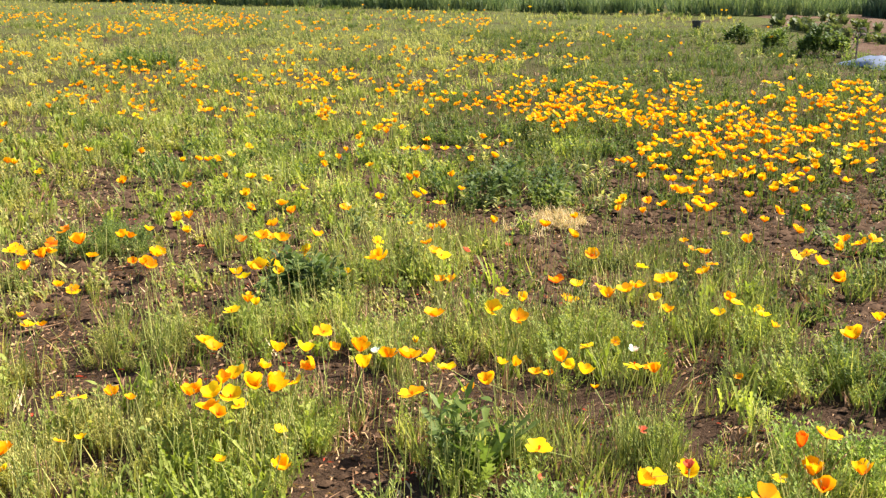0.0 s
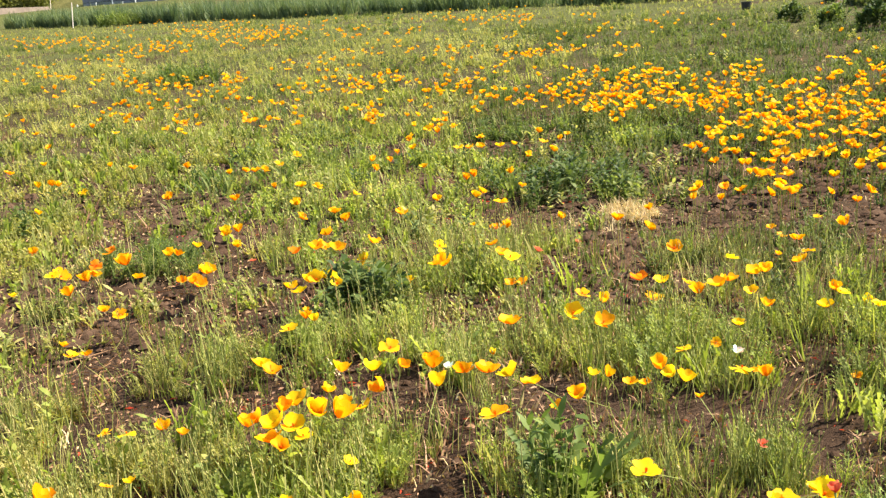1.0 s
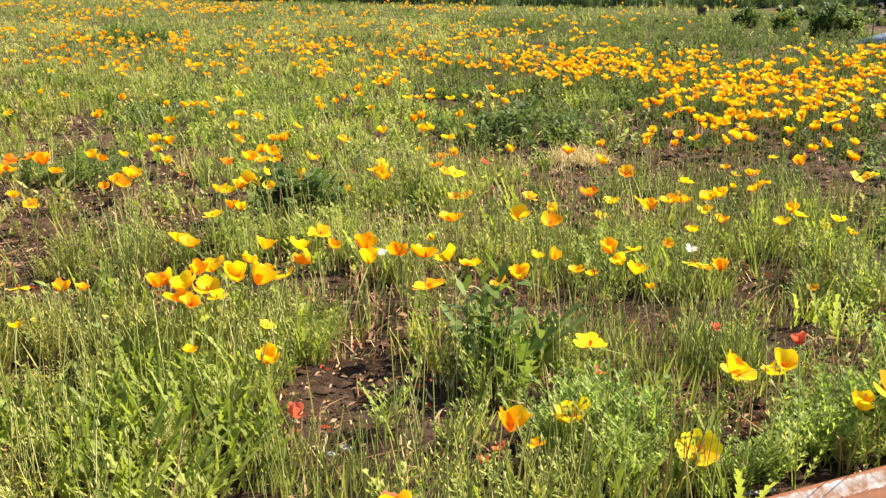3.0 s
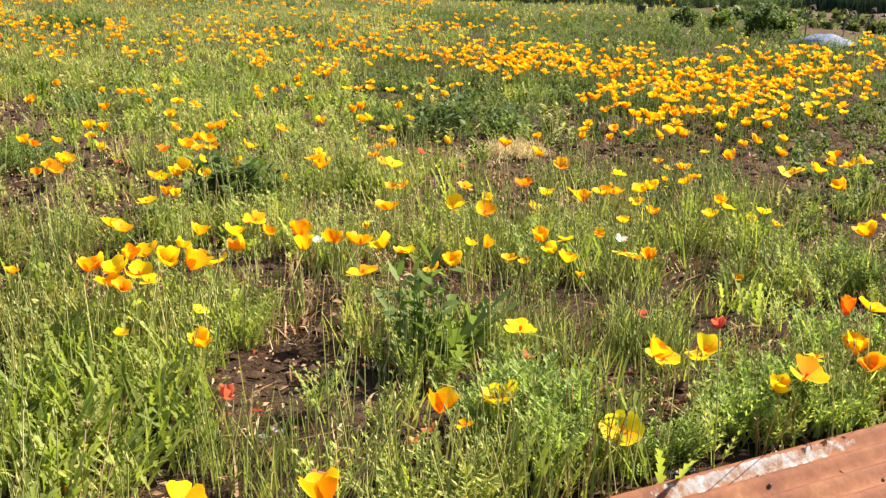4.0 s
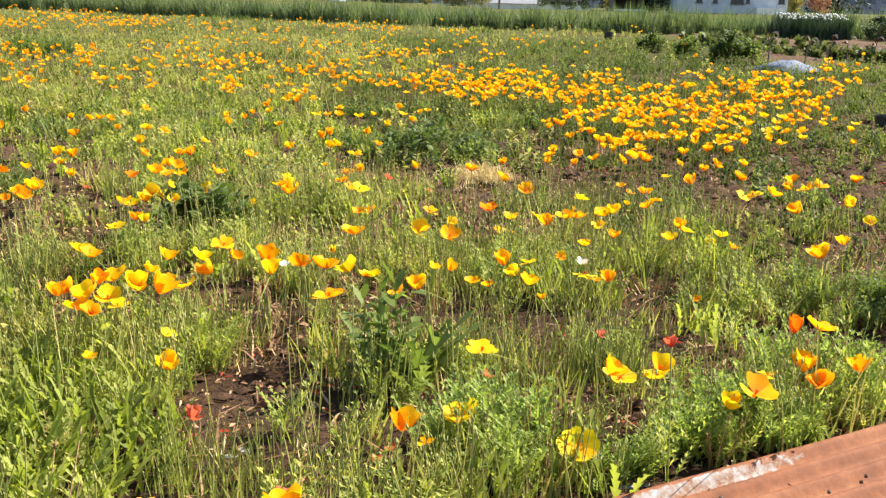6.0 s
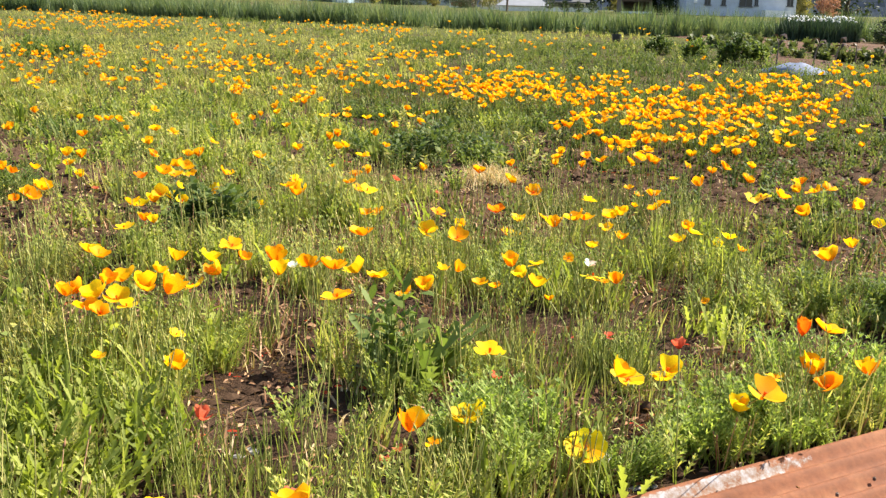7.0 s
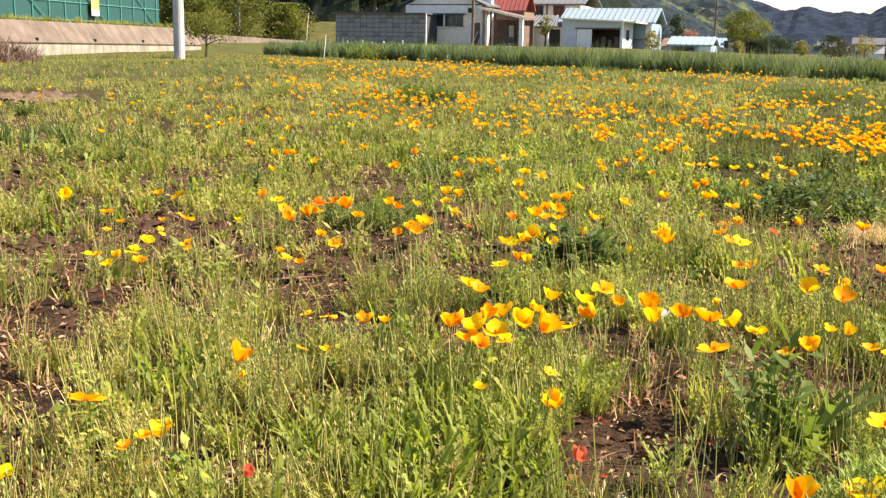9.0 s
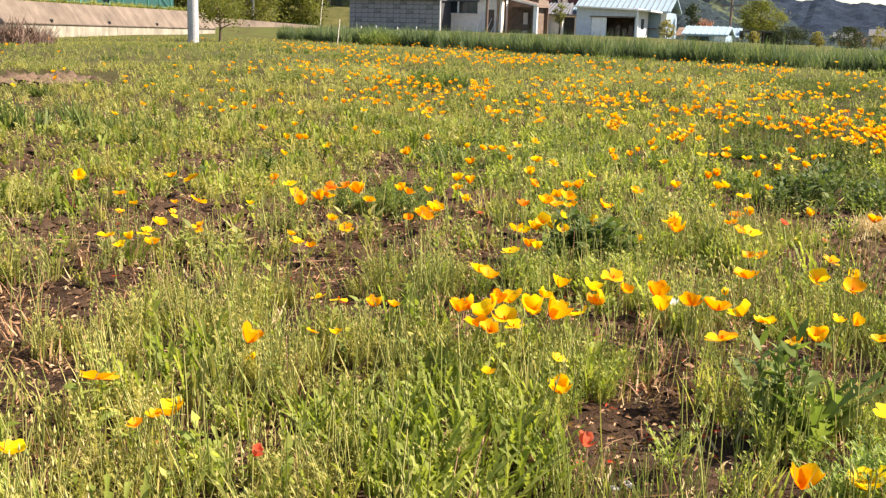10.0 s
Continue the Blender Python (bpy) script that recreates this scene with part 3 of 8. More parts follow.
def grass_tuft(seed, blades=10, height=0.13, width=0.0036, steps=3, lean=0.5):
    rng, pieces = np.random.default_rng(seed), []
    for k in range(blades):
        az = rng.uniform(0, math.tau)
        pts = arched(rng, height * rng.uniform(0.5, 1.2), rng.uniform(1.2, 1.55), rng.uniform(0, lean * 2), steps, (rng.normal(0, 0.02), rng.normal(0, 0.02), 0), az)
        turn = az + rng.normal(0, 0.6)
        pieces.append(ribbon(pts, [width * (1 - 0.2 * i) for i in range(steps + 1)], np.array([-math.sin(turn), math.cos(turn), 0])))
    return join_patterns(pieces)


def bud_stems(seed, stems=5, height=0.21, thick=0.0014, pod=0.007, light=False):
    """Thin upright stalks that end in a bud or a slim seed pod."""
    rng, pieces = np.random.default_rng(seed), []
    for k in range(stems):
        az, h = rng.uniform(0, math.tau), height * rng.uniform(0.6, 1.2)
        pts = arched(rng, h, rng.uniform(1.35, 1.56), rng.uniform(-0.1, 0.3), 3, (rng.normal(0, 0.03), rng.normal(0, 0.03), 0), az)
        if light:
            pieces.append(ribbon(pts, [thick * 1.5] * 4, np.array([1.0, 0.2, 0])))
            c, r, l = pts[-1], pod * rng.uniform(0.35, 0.5), pod * rng.uniform(1.2, 3.0)
            pieces.append(([c, c + np.array([r, 0.3 * r, l * 0.4]), c + np.array([0, 0, l]), c + np.array([-r, -0.3 * r, l * 0.4])], [(0, 1, 2), (0, 2, 3)]))
            continue
        v, t = [], []
        for p in pts:
            v += [p + thick * np.array([math.cos(q), math.sin(q), 0]) for q in (0.3, 2.4, 4.5)]
        for i in range(3):
            for q in range(3):
                a, b = 3 * i + q, 3 * i + (q + 1) % 3
                t += [(a, b, b + 3), (a, b + 3, a + 3)]
        pieces.append((v, t))
        top, long = pts[-1], pod * rng.uniform(1.2, 3.2)
        fat = pod * rng.uniform(0.3, 0.5)
        ring = [top + np.array([fat * math.cos(q), fat * math.sin(q), long * 0.35]) for q in (0, 1.57, 3.14, 4.71)]
        pieces.append(([top, *ring, top + np.array([0, 0, long])], [(0, 2, 1), (0, 3, 2), (0, 4, 3), (0, 1, 4), (1, 2, 5), (2, 3, 5), (3, 4, 5), (4, 1, 5)]))
    return join_patterns(pieces)


def leafy_shoot(seed, height=0.3, pairs=9, leaf=0.05, wide=0.009, bend=3):
    """An upright shoot set all round with lance-shaped leaves."""
    rng, pieces = np.random.default_rng(seed), []
    stem = arched(rng, height, 1.5, rng.uniform(-0.1, 0.2), 4, (0, 0, 0), rng.uniform(0, 6))
    pieces.append(ribbon(stem, [0.002] * 5, np.array([1, 0, 0])))
    pieces.append(ribbon(stem, [0.002] * 5, np.array([0, 1, 0])))
    for k in range(pairs * 2):
        s = (0.12 + 0.85 * k / (pairs * 2)) * 4
        i = min(int(s), 3)
        at = stem[i] + (stem[i + 1] - stem[i]) * (s - i)
        az = k * 2.4 + rng.normal(0, 0.3)
        pts = arched(rng, leaf * rng.uniform(0.6, 1.2), rng.uniform(0.3, 1.1), rng.uniform(0.2, 0.9), bend, at, az)
        side = np.array([-math.sin(az), math.cos(az), rng.normal(0, 0.3)])
        pieces.append(ribbon(pts, [wide * 0.35, wide, wide * 0.7, 0][:bend + 1] if bend == 3 else [wide * 0.5, wide, 0], side))
    return join_patterns(pieces)


def litter_bits(seed, bits=14, size=0.010):
    rng, pieces = np.random.default_rng(seed), []
    for k in range(bits):
        c = np.array([rng.normal(0, 0.05), rng.normal(0, 0.05), rng.uniform(0.002, 0.012)])
        a, l, w = rng.uniform(0, math.tau), size * rng.uniform(0.4, 1.4), size * rng.uniform(0.05, 0.28)
        u, s = np.array([math.cos(a), math.sin(a), rng.normal(0, 0.15)]), np.array([-math.sin(a), math.cos(a), rng.normal(0, 0.3)])
        pieces.append(([c - u * l, c - s * w, c + u * l, c + s * w + np.array([0, 0, 0.004])], [(0, 1, 2), (0, 2, 3)]))
    return join_patterns(pieces)


def twigs(seed):
    rng, pieces = np.random.default_rng(seed), []
    for k in range(3):
        c, a = np.array([rng.normal(0, 0.05), rng.normal(0, 0.05), 0.006]), rng.uniform(0, math.tau)
        u = np.array([math.cos(a), math.sin(a), rng.normal(0, 0.08)])
        l = rng.uniform(0.03, 0.09)
        bend = np.array([-u[1], u[0], 0]) * rng.normal(0, 0.2) * l
        pieces.append(ribbon([c - u * l, c + bend, c + u * l], [0.0016, 0.0014, 0.0], np.array([-u[1], u[0], 0.6])))
        pieces.append(ribbon([c - u * l, c + bend, c + u * l], [0.0016, 0.0014, 0.0], np.array([0, 0, 1.0])))
    return join_patterns(pieces)


def clods(seed, bits=5, size=0.012):
    rng, pieces = np.random.default_rng(seed), []
    for k in range(bits):
        c, s = np.array([rng.normal(0, 0.05), rng.normal(0, 0.05), 0.0]), size * rng.uniform(0.3, 1.3)
        ring = [c + s * rng.uniform(0.7, 1.2) * np.array([math.cos(q), math.sin(q), rng.uniform(0, 0.5)]) for q in (0, 1.05, 2.1, 3.14, 4.2, 5.2)]
        top = c + np.array([rng.normal(0, 0.2) * s, rng.normal(0, 0.2) * s, s * rng.uniform(0.6, 1.0)])
        pieces.append((ring + [top], [(i, (i + 1) % 6, 6) for i in range(6)]))
    return join_patterns(pieces)


def stamp(patterns, x, y, rng, low, high, tilt=0.12, sink=0.004, z=None, squash=(0.85, 1.2)):
    """Lay turned and scaled copies of the patterns at the places; returns one set of arrays."""
    n = len(x)
    which = rng.integers(0, len(patterns), n)
    size, turn = rng.uniform(low, high, n), rng.uniform(0, math.tau, n)
    tx, ty, tall = rng.normal(0, tilt, n), rng.normal(0, tilt, n), rng.uniform(*squash, n)
    if z is None:
        z = ground_height(x, y) - sink
    vs, ts, base = [], [], 0
    for k, (pv, pt) in enumerate(patterns):
        idx = np.nonzero(which == k)[0]
        if len(idx) == 0:
            continue
        c, s = np.cos(turn[idx])[:, None], np.sin(turn[idx])[:, None]
        sz = size[idx][:, None]
        px, py, pz = (pv[:, 0][None] * c - pv[:, 1][None] * s) * sz, (pv[:, 0][None] * s + pv[:, 1][None] * c) * sz, pv[:, 2][None] * sz * tall[idx][:, None]
        px, py = px + pz * tx[idx][:, None], py + pz * ty[idx][:, None]
        vs.append(np.stack([px + x[idx][:, None], py + y[idx][:, None], pz + np.asarray(z)[idx][:, None]], -1).reshape(-1, 3))
        ts.append((pt[None] + (np.arange(len(idx)) * len(pv))[:, None, None] + base).reshape(-1, 3))
        base += len(idx) * len(pv)
    return np.concatenate(vs), np.concatenate(ts)


def stuff(name, arrays, mat, label, category, attributes=()):
    ob = new(name, tri_mesh(name, arrays[0], arrays[1], mat, attributes))
    return tagged(ob, label, category, kind="stuff")


def greener(x, y):
    """Where the leaves are of a deeper green: the east of the field, in drifts elsewhere."""
    return (grid_noise(x, y, 0.9, 15) * 0.7 + 0.85 * ease(-0.30, 0.22, (x - 0.3) / np.maximum(y - 0.9, 0.5)) * ease(2.6, 4.4, y)) > 0.66


def drier(x, y):
    """Where the plants have yellowed: the west of the field."""
    return (x - 0.3) / np.maximum(y - 0.9, 0.5) < -0.44 + 0.22 * (grid_noise(x, y, 2.3, 17) - 0.5)


# ---- ground ----
def build_ground():
    def axis(lo, hi, centre, n, fine):
        s = np.linspace(-1, 1, n)
        k = 7.5
        g = np.sinh(k * s) / np.sinh(k)
        out = np.where(g < 0, centre + g * (centre - lo), centre + g * (hi - centre))
        return np.unique(np.concatenate([out, np.arange(centre - 3.2, centre + 3.2, fine)]))
    xs, ys = axis(-2500, 2500, 0.0, 130, 0.06), axis(-1500, 3500, 4.0, 130, 0.06)
    gx, gy = np.meshgrid(xs, ys)
    gz = ground_height(gx, gy)
    n, m = len(xs), len(ys)
    verts = np.stack([gx.ravel(), gy.ravel(), gz.ravel()], -1)
    i = np.arange(n * m).reshape(m, n)
    a, b, c, d = i[:-1, :-1].ravel(), i[:-1, 1:].ravel(), i[1:, 1:].ravel(), i[1:, :-1].ravel()
    tris = np.concatenate([np.stack([a, b, c], -1), np.stack([a, c, d], -1)])
    me = tri_mesh("ground", verts, tris, GROUND)
    me.polygons.foreach_set("use_smooth", [True] * len(me.polygons))
    tagged(new("ground", me), "brown crumbly field soil with thin weeds", "ground", kind="structure")


build_ground()

# ---- meadow plants ----
def build_meadow():
    fine = [feather_tuft(s, 11, 0.115, 5, 0.0019) for s in range(6)]
    mid = [feather_tuft(20 + s, 7, 0.125, 3, 0.0062, 3, False) for s in range(5)]
    rough = [feather_tuft(40 + s, 5, 0.15, 2, 0.0065, 2, False) for s in range(5)]
    coarse = [grass_tuft(60 + s, 6, 0.17, 0.013, 2, 0.4) for s in range(4)]
    lobed = [lobed_tuft(80 + s, 8) for s in range(5)]
    lobed_light = [lobed_tuft(90 + s, 7, 0.15, 0.006, 2, 3) for s in range(5)]
    stems_light = [bud_stems(130 + s, light=True) for s in range(6)]
    grass = [grass_tuft(100 + s, 7, 0.125, 0.0034, 3, 0.32) for s in range(6)]
    grass_mid = [grass_tuft(105 + s, 6, 0.125, 0.0062, 2, 0.3) for s in range(6)]
    stems = [bud_stems(120 + s) for s in range(6)]
    bits = [litter_bits(140 + s, 15, 0.009) for s in range(5)]
    lumps = [clods(160 + s) for s in range(5)]

    x, y, rng = scatter(1400, 0.9, 3.6, 1)
    old = drier(x, y)
    stuff("poppy_foliage", stamp(fine, x[~old], y[~old], rng, 0.6, 1.15), LEAF_FINE, "finely cut grey-green poppy leaves on the soil", "foliage")
    stuff("poppy_foliage", stamp(fine, x[old], y[old], rng, 0.55, 1.05), LEAF_DRIER, "yellowing finely cut poppy leaves on the soil", "foliage")
    x, y, rng = scatter(4300, 3.6, 8.5, 2)
    green = greener(x, y)
    old = drier(x, y) & ~green
    stuff("poppy_foliage", stamp(mid, x[old], y[old], rng, 0.5, 0.95), LEAF_DRIER, "yellowing poppy leaves over the field", "foliage")
    x, y, green = x[~old], y[~old], green[~old]
    stuff("poppy_foliage", stamp(mid, x[~green], y[~green], rng, 0.5, 0.95), LEAF_FINE, "finely cut grey-green poppy leaves over the field", "foliage")
    stuff("poppy_foliage", stamp(mid, x[green], y[green], rng, 0.5, 0.95), LEAF_MEADOW, "deeper green poppy leaves under dense flowers", "foliage")
    x, y, rng = scatter(13500, 8.5, 20, 3)
    green = greener(x, y)
    stuff("meadow_weeds", stamp(rough, x[~green], y[~green], rng, 0.55, 1.0), LEAF_FAR, "pale green weeds and poppy leaves over the field", "weeds")
    stuff("meadow_weeds", stamp(rough, x[green], y[green], rng, 0.6, 1.05), LEAF_MEADOW, "deeper green weeds around the dense poppies", "weeds")
    x, y, rng = scatter(29000, 18, 55, 4, power=1.5, grow=False)
    keep = (rng.uniform(0, 1, len(x)) < 0.3 + 0.7 * growth(x, y)) & (growth(x, y) > 0) & ~((x > 3.7) & (y > 15.3))
    x, y = x[keep], y[keep]
    stuff("meadow_weeds", stamp(coarse, x, y, rng, 0.35, 0.7), LEAF_FAR, "pale green weeds towards the far edge of the field", "weeds")

    x, y, rng = scatter(1900, 0.9, 4.2, 5)
    keep = rng.uniform(0, 1, len(x)) < 0.35 + 0.45 * ease(-0.25, -0.5, x) * ease(-1.3, -0.9, x)
    stuff("lobed_weeds", stamp(lobed, x[keep], y[keep], rng, 0.5, 1.1), LEAF_BROAD, "fresh green weeds with jagged upright leaves", "weeds")
    x, y, rng = scatter(3800, 4.2, 10, 6)
    keep = (rng.uniform(0, 1, len(x)) < 0.2 + 0.6 * ease(-0.5, -3, x)) & ~greener(x, y)
    stuff("lobed_weeds", stamp(lobed_light, x[keep], y[keep], rng, 0.4, 1.0), LEAF_BROAD, "fresh green weeds among the poppies", "weeds")

    x, y, rng = scatter(3000, 0.9, 4.6, 7)
    old = drier(x, y)
    stuff("grass", stamp(grass, x[~old], y[~old], rng, 0.5, 1.2), LEAF_GRASS, "thin green grass blades between the poppies", "grass")
    stuff("grass", stamp(grass, x[old], y[old], rng, 0.5, 1.2), LEAF_DRIER, "thin yellowing grass blades between the poppies", "grass")
    x, y, rng = scatter(10500, 4.3, 14, 8)
    green = greener(x, y)
    old = drier(x, y) & ~green
    fresh = ~green & ~old & (rng.uniform(0, 1, len(x)) < 0.5)
    for pick, mat, label in ((fresh, LEAF_BROAD, "upright fresh green blades over the field"), (~green & ~old & ~fresh, LEAF_GRASS, "upright pale green blades over the field"), (old, LEAF_DRIER, "upright yellowing blades over the field")):
        stuff("grass", stamp(grass_mid, x[pick], y[pick], rng, 0.45, 1.1, 0.18), mat, label, "grass")
    stuff("grass", stamp(grass_mid, x[green], y[green], rng, 0.5, 1.0), LEAF_SHRUB, "deeper green grass around the dense poppies", "grass")

    x, y, rng = scatter(4300, 0.9, 4.8, 9)
    dry = rng.uniform(0, 1, len(x)) < 0.09
    stuff("dry_stalks", stamp(stems, x[dry], y[dry], rng, 0.4, 0.9, 0.25), LITTER, "withered brown stalks among the green ones", "stalks")
    x, y = x[~dry], y[~dry]
    stuff("bud_stems", stamp(stems, x, y, rng, 0.5, 1.0), STEM_GREEN, "thin pale stalks with poppy buds and seed pods", "stalks")
    thin = [bud_stems(150 + s, 6, 0.17, 0.0009, 0.0062, True) for s in range(6)]
    x, y, rng = scatter(2500, 0.9, 5.2, 19)
    keep = (x > -0.5) | (rng.uniform(0, 1, len(x)) < 0.5)
    x, y = x[keep], y[keep]
    stuff("thin_stalks", stamp(thin, x, y, rng, 0.55, 1.15, 0.1), STEM_GREEN, "very thin upright stalks with small buds", "stalks")
    x, y, rng = scatter(3000, 4.5, 9.5, 10)
    keep = ~greener(x, y) | (rng.uniform(0, 1, len(x)) < 0.3)
    x, y = x[keep], y[keep]
    stuff("bud_stems", stamp(stems_light, x, y, rng, 0.5, 0.95), STEM_GREEN, "pale poppy stalks with buds over the field", "stalks")

    scraps = [grass_tuft(440 + s, 4, 0.055, 0.0034, 2, 1.2) for s in range(5)]
    withered = [grass_tuft(110 + s, 7, 0.085, 0.0032, 2, 1.0) for s in range(5)]
    for count, near, far, seed, mat, label in ((1250, 0.9, 4.5, 53, LITTER, "short withered brown grass and leaf bits"), (1900, 0.9, 4.8, 56, STRAW, "bleached leaf scraps and stalk ends between the weeds"),
                                               (1300, 4.5, 13, 54, LITTER, "short withered brown grass over the field"), (2300, 4.8, 12, 57, STRAW, "bleached stalk ends over the field")):
        x, y, rng = scatter(count, near, far, seed, grow=False)
        keep = (growth(x, y) > (0.01 if mat is LITTER else 0.07)) & (rng.uniform(0, 1, count) < np.where(greener(x, y) & (mat is STRAW), 0.25, 0.7))
        stuff("withered_grass", stamp(withered if mat is LITTER else scraps, x[keep], y[keep], rng, 0.5, 1.2 if near < 2 else 1.3, 0.3), mat, label, "dry grass")

    sprigs = [leafy_shoot(180 + s, 0.15, 8, 0.030, 0.0034, 2) for s in range(6)]
    x, y, rng = scatter(650, 0.9, 4.6, 21)
    old = drier(x, y)
    stuff("leafy_sprigs", stamp(sprigs, x[~old], y[~old], rng, 0.4, 1.0, 0.2), LEAF_FINE, "small upright leafy weed sprigs", "weeds")
    stuff("leafy_sprigs", stamp(sprigs, x[old], y[old], rng, 0.4, 1.0, 0.2), LEAF_DRIER, "small yellowing leafy weed sprigs", "weeds")
    x, y, rng = scatter(1700, 4.6, 9, 22)
    green, small = greener(x, y), [leafy_shoot(190 + s, 0.14, 4, 0.036, 0.009, 2) for s in range(5)]
    stuff("leafy_sprigs", stamp(small, x[~green], y[~green], rng, 0.4, 0.9, 0.2), LEAF_GRASS, "small upright leafy weed sprigs over the field", "weeds")
    stuff("leafy_sprigs", stamp(small, x[green], y[green], rng, 0.4, 0.9, 0.2), LEAF_SHRUB, "deeper green leafy weed sprigs under the flowers", "weeds")
    # the field goes on to both sides and behind the path, more thinly
    rng = np.random.default_rng(58)
    x, y = rng.uniform(-11, 10, 9000), rng.uniform(-6, 14, 9000)
    bearing = np.degrees(np.arctan2(x - 0.3, y - 0.9))
    over = (x - SHEET_A.x) * SHEET_N.x + (y - SHEET_A.y) * SHEET_N.y
    keep = ((bearing < -52) | (bearing > 30)) & ((over < -0.05) | (over > 0.75)) & (np.hypot(x - 0.3, y - 0.9) > 0.9) & (rng.uniform(0, 1, 9000) < 0.25 + 0.75 * grid_noise(x, y, 0.8, 19))
    x, y = x[keep], y[keep]
    few = rng.uniform(0, 1, len(x)) < 0.2
    stuff("grass", stamp(grass_mid, x[~few], y[~few], rng, 0.5, 1.1, 0.18), LEAF_GRASS, "thin green grass beside and behind the path", "grass")
    stuff("poppy_foliage", stamp(mid, x[few], y[few], rng, 0.6, 1.1), LEAF_FINE, "grey-green poppy leaves beside and behind the path", "foliage")
    # broader-leaved weeds of the west
    broad = [leafy_shoot(450 + s, 0.17, 6, 0.042, 0.0085, 3) for s in range(6)]
    x, y, rng = scatter(1500, 1.5, 5.0, 24)
    keep = (x - 0.3) / np.maximum(y - 0.9, 0.5) < -0.22 + 0.3 * (grid_noise(x, y, 1.7, 18) - 0.5)
    x, y = x[keep], y[keep]
    half = rng.uniform(0, 1, len(x)) < 0.5
    stuff("broad_weeds", stamp(broad, x[half], y[half], rng, 0.4, 1.0, 0.15), LEAF_BROAD, "upright weeds with broad light green leaves", "weeds")
    stuff("broad_weeds", stamp(broad, x[~half], y[~half], rng, 0.4, 1.0, 0.15), LEAF_FINE, "upright weeds with broad grey-green leaves", "weeds")
    # darker plants dotted about in small groups
    x, y, rng = scatter(500, 4.0, 34, 23, power=1.3)
    x, y = np.repeat(x, 7), np.repeat(y, 7)
    x, y = x + rng.normal(0, 0.07, len(x)) * (0.6 + 0.08 * y), y + rng.normal(0, 0.07, len(x)) * (0.6 + 0.08 * y)
    stuff("dark_weeds", stamp(mid, x, y, rng, 0.6, 1.15), LEAF_DARK, "dark green weeds dotted over the field", "weeds")
    # short seedlings that green the thinner places
    seedlings = [feather_tuft(430 + s, 7, 0.055, 2, 0.0045, 2, False) for s in range(5)]
    x, y, rng = scatter(3800, 3.4, 12, 55, grow=False)
    keep = (growth(x, y) > 0.012) & (growth(x, y) < 0.5) & (rng.uniform(0, 1, len(x)) < 0.75)
    x, y = x[keep], y[keep]
    green = greener(x, y)
    stuff("weed_seedlings", stamp(seedlings, x[~green], y[~green], rng, 0.6, 1.5, 0.2), LEAF_FAR, "short grey-green weed seedlings on thin ground", "weeds")
    stuff("weed_seedlings", stamp(seedlings, x[green], y[green], rng, 0.6, 1.5, 0.2), LEAF_MEADOW, "short dark green weed seedlings on thin ground", "weeds")
    # leafy mounds of different greens
    mounds = [leafy_shoot(400 + s, 0.13, 5, 0.055, 0.011, 2) for s in range(5)]
    for count, near, far, seed, mat, label in ((330, 4.0, 22, 51, LEAF_SHRUB, "dark green leafy weed mounds over the field"), (420, 4.0, 26, 52, LEAF_FAR, "grey-green leafy weed mounds over the field")):
        x, y, rng = scatter(count, near, far, seed, power=1.35)
        x, y = np.repeat(x, 9), np.repeat(y, 9)
        x, y = x + rng.normal(0, 0.085, len(x)) * (0.7 + 0.06 * y), y + rng.normal(0, 0.085, len(x)) * (0.7 + 0.06 * y)
        keep = growth(x, y) > 0.02
        stuff("weed_mounds", stamp(mounds, x[keep], y[keep], rng, 0.5, 1.0, 0.25), mat, label, "weeds")
    # the field goes on to both sides
    for west, east, seed, count, far in ((-110, -51, 24, 3200, 18), (29, 110, 25, 3200, 18), (110, 250, 26, 2600, 12)):
        x, y, rng = scatter(count, 0.9, far, seed, west, east)
        stuff("meadow_weeds", stamp(rough, x, y, rng, 0.6, 1.1), LEAF_FAR, "pale green weeds beside the poppy field", "weeds")
    x, y, rng = scatter(3600, 0.9, 7.5, 11, grow=False)
    stuff("dry_litter", stamp(bits, x, y, rng, 0.6, 1.5, 0.02, 0.0), LITTER, "dry brown leaf and stalk scraps on the soil", "litter")
    # scraps and twigs gathered on the bare places
    rng = np.random.default_rng(61)
    spots = [(bx, by, rx, ry) for bx, by, rx, ry, k in BARE if by < 5.2]
    pick = rng.integers(0, len(spots), 260)
    x = np.array([spots[i][0] for i in pick]) + rng.normal(0, 0.5, 260) * np.array([spots[i][2] for i in pick])
    y = np.array([spots[i][1] for i in pick]) + rng.normal(0, 0.5, 260) * np.array([spots[i][3] for i in pick])
    off = (x - SHEET_A.x) * SHEET_N.x + (y - SHEET_A.y) * SHEET_N.y < -0.03
    x, y = x[off], y[off]
    stuff("dry_leaves", stamp([litter_bits(170 + s, 5, 0.008) for s in range(5)], x, y, rng, 0.6, 1.5, 0.03, -0.003), LITTER, "pale dry leaf scraps on the bare soil", "litter")
    stuff("dry_twigs", stamp([twigs(176 + s) for s in range(4)], x[:110], y[:110], rng, 0.6, 1.4, 0.02, -0.003), LITTER, "thin dry twigs on the bare soil", "litter")
    x, y, rng = scatter(260, 0.9, 6.0, 13, grow=False)
    stuff("fallen_petals", stamp([litter_bits(150 + s, 3, 0.012) for s in range(4)], x, y, rng, 0.6, 1.3, 0.02, -0.004), PETAL["red"], "faded orange-red petals fallen on the soil", "petals")
    x, y, rng = scatter(3600, 0.9, 8.5, 12, grow=False)
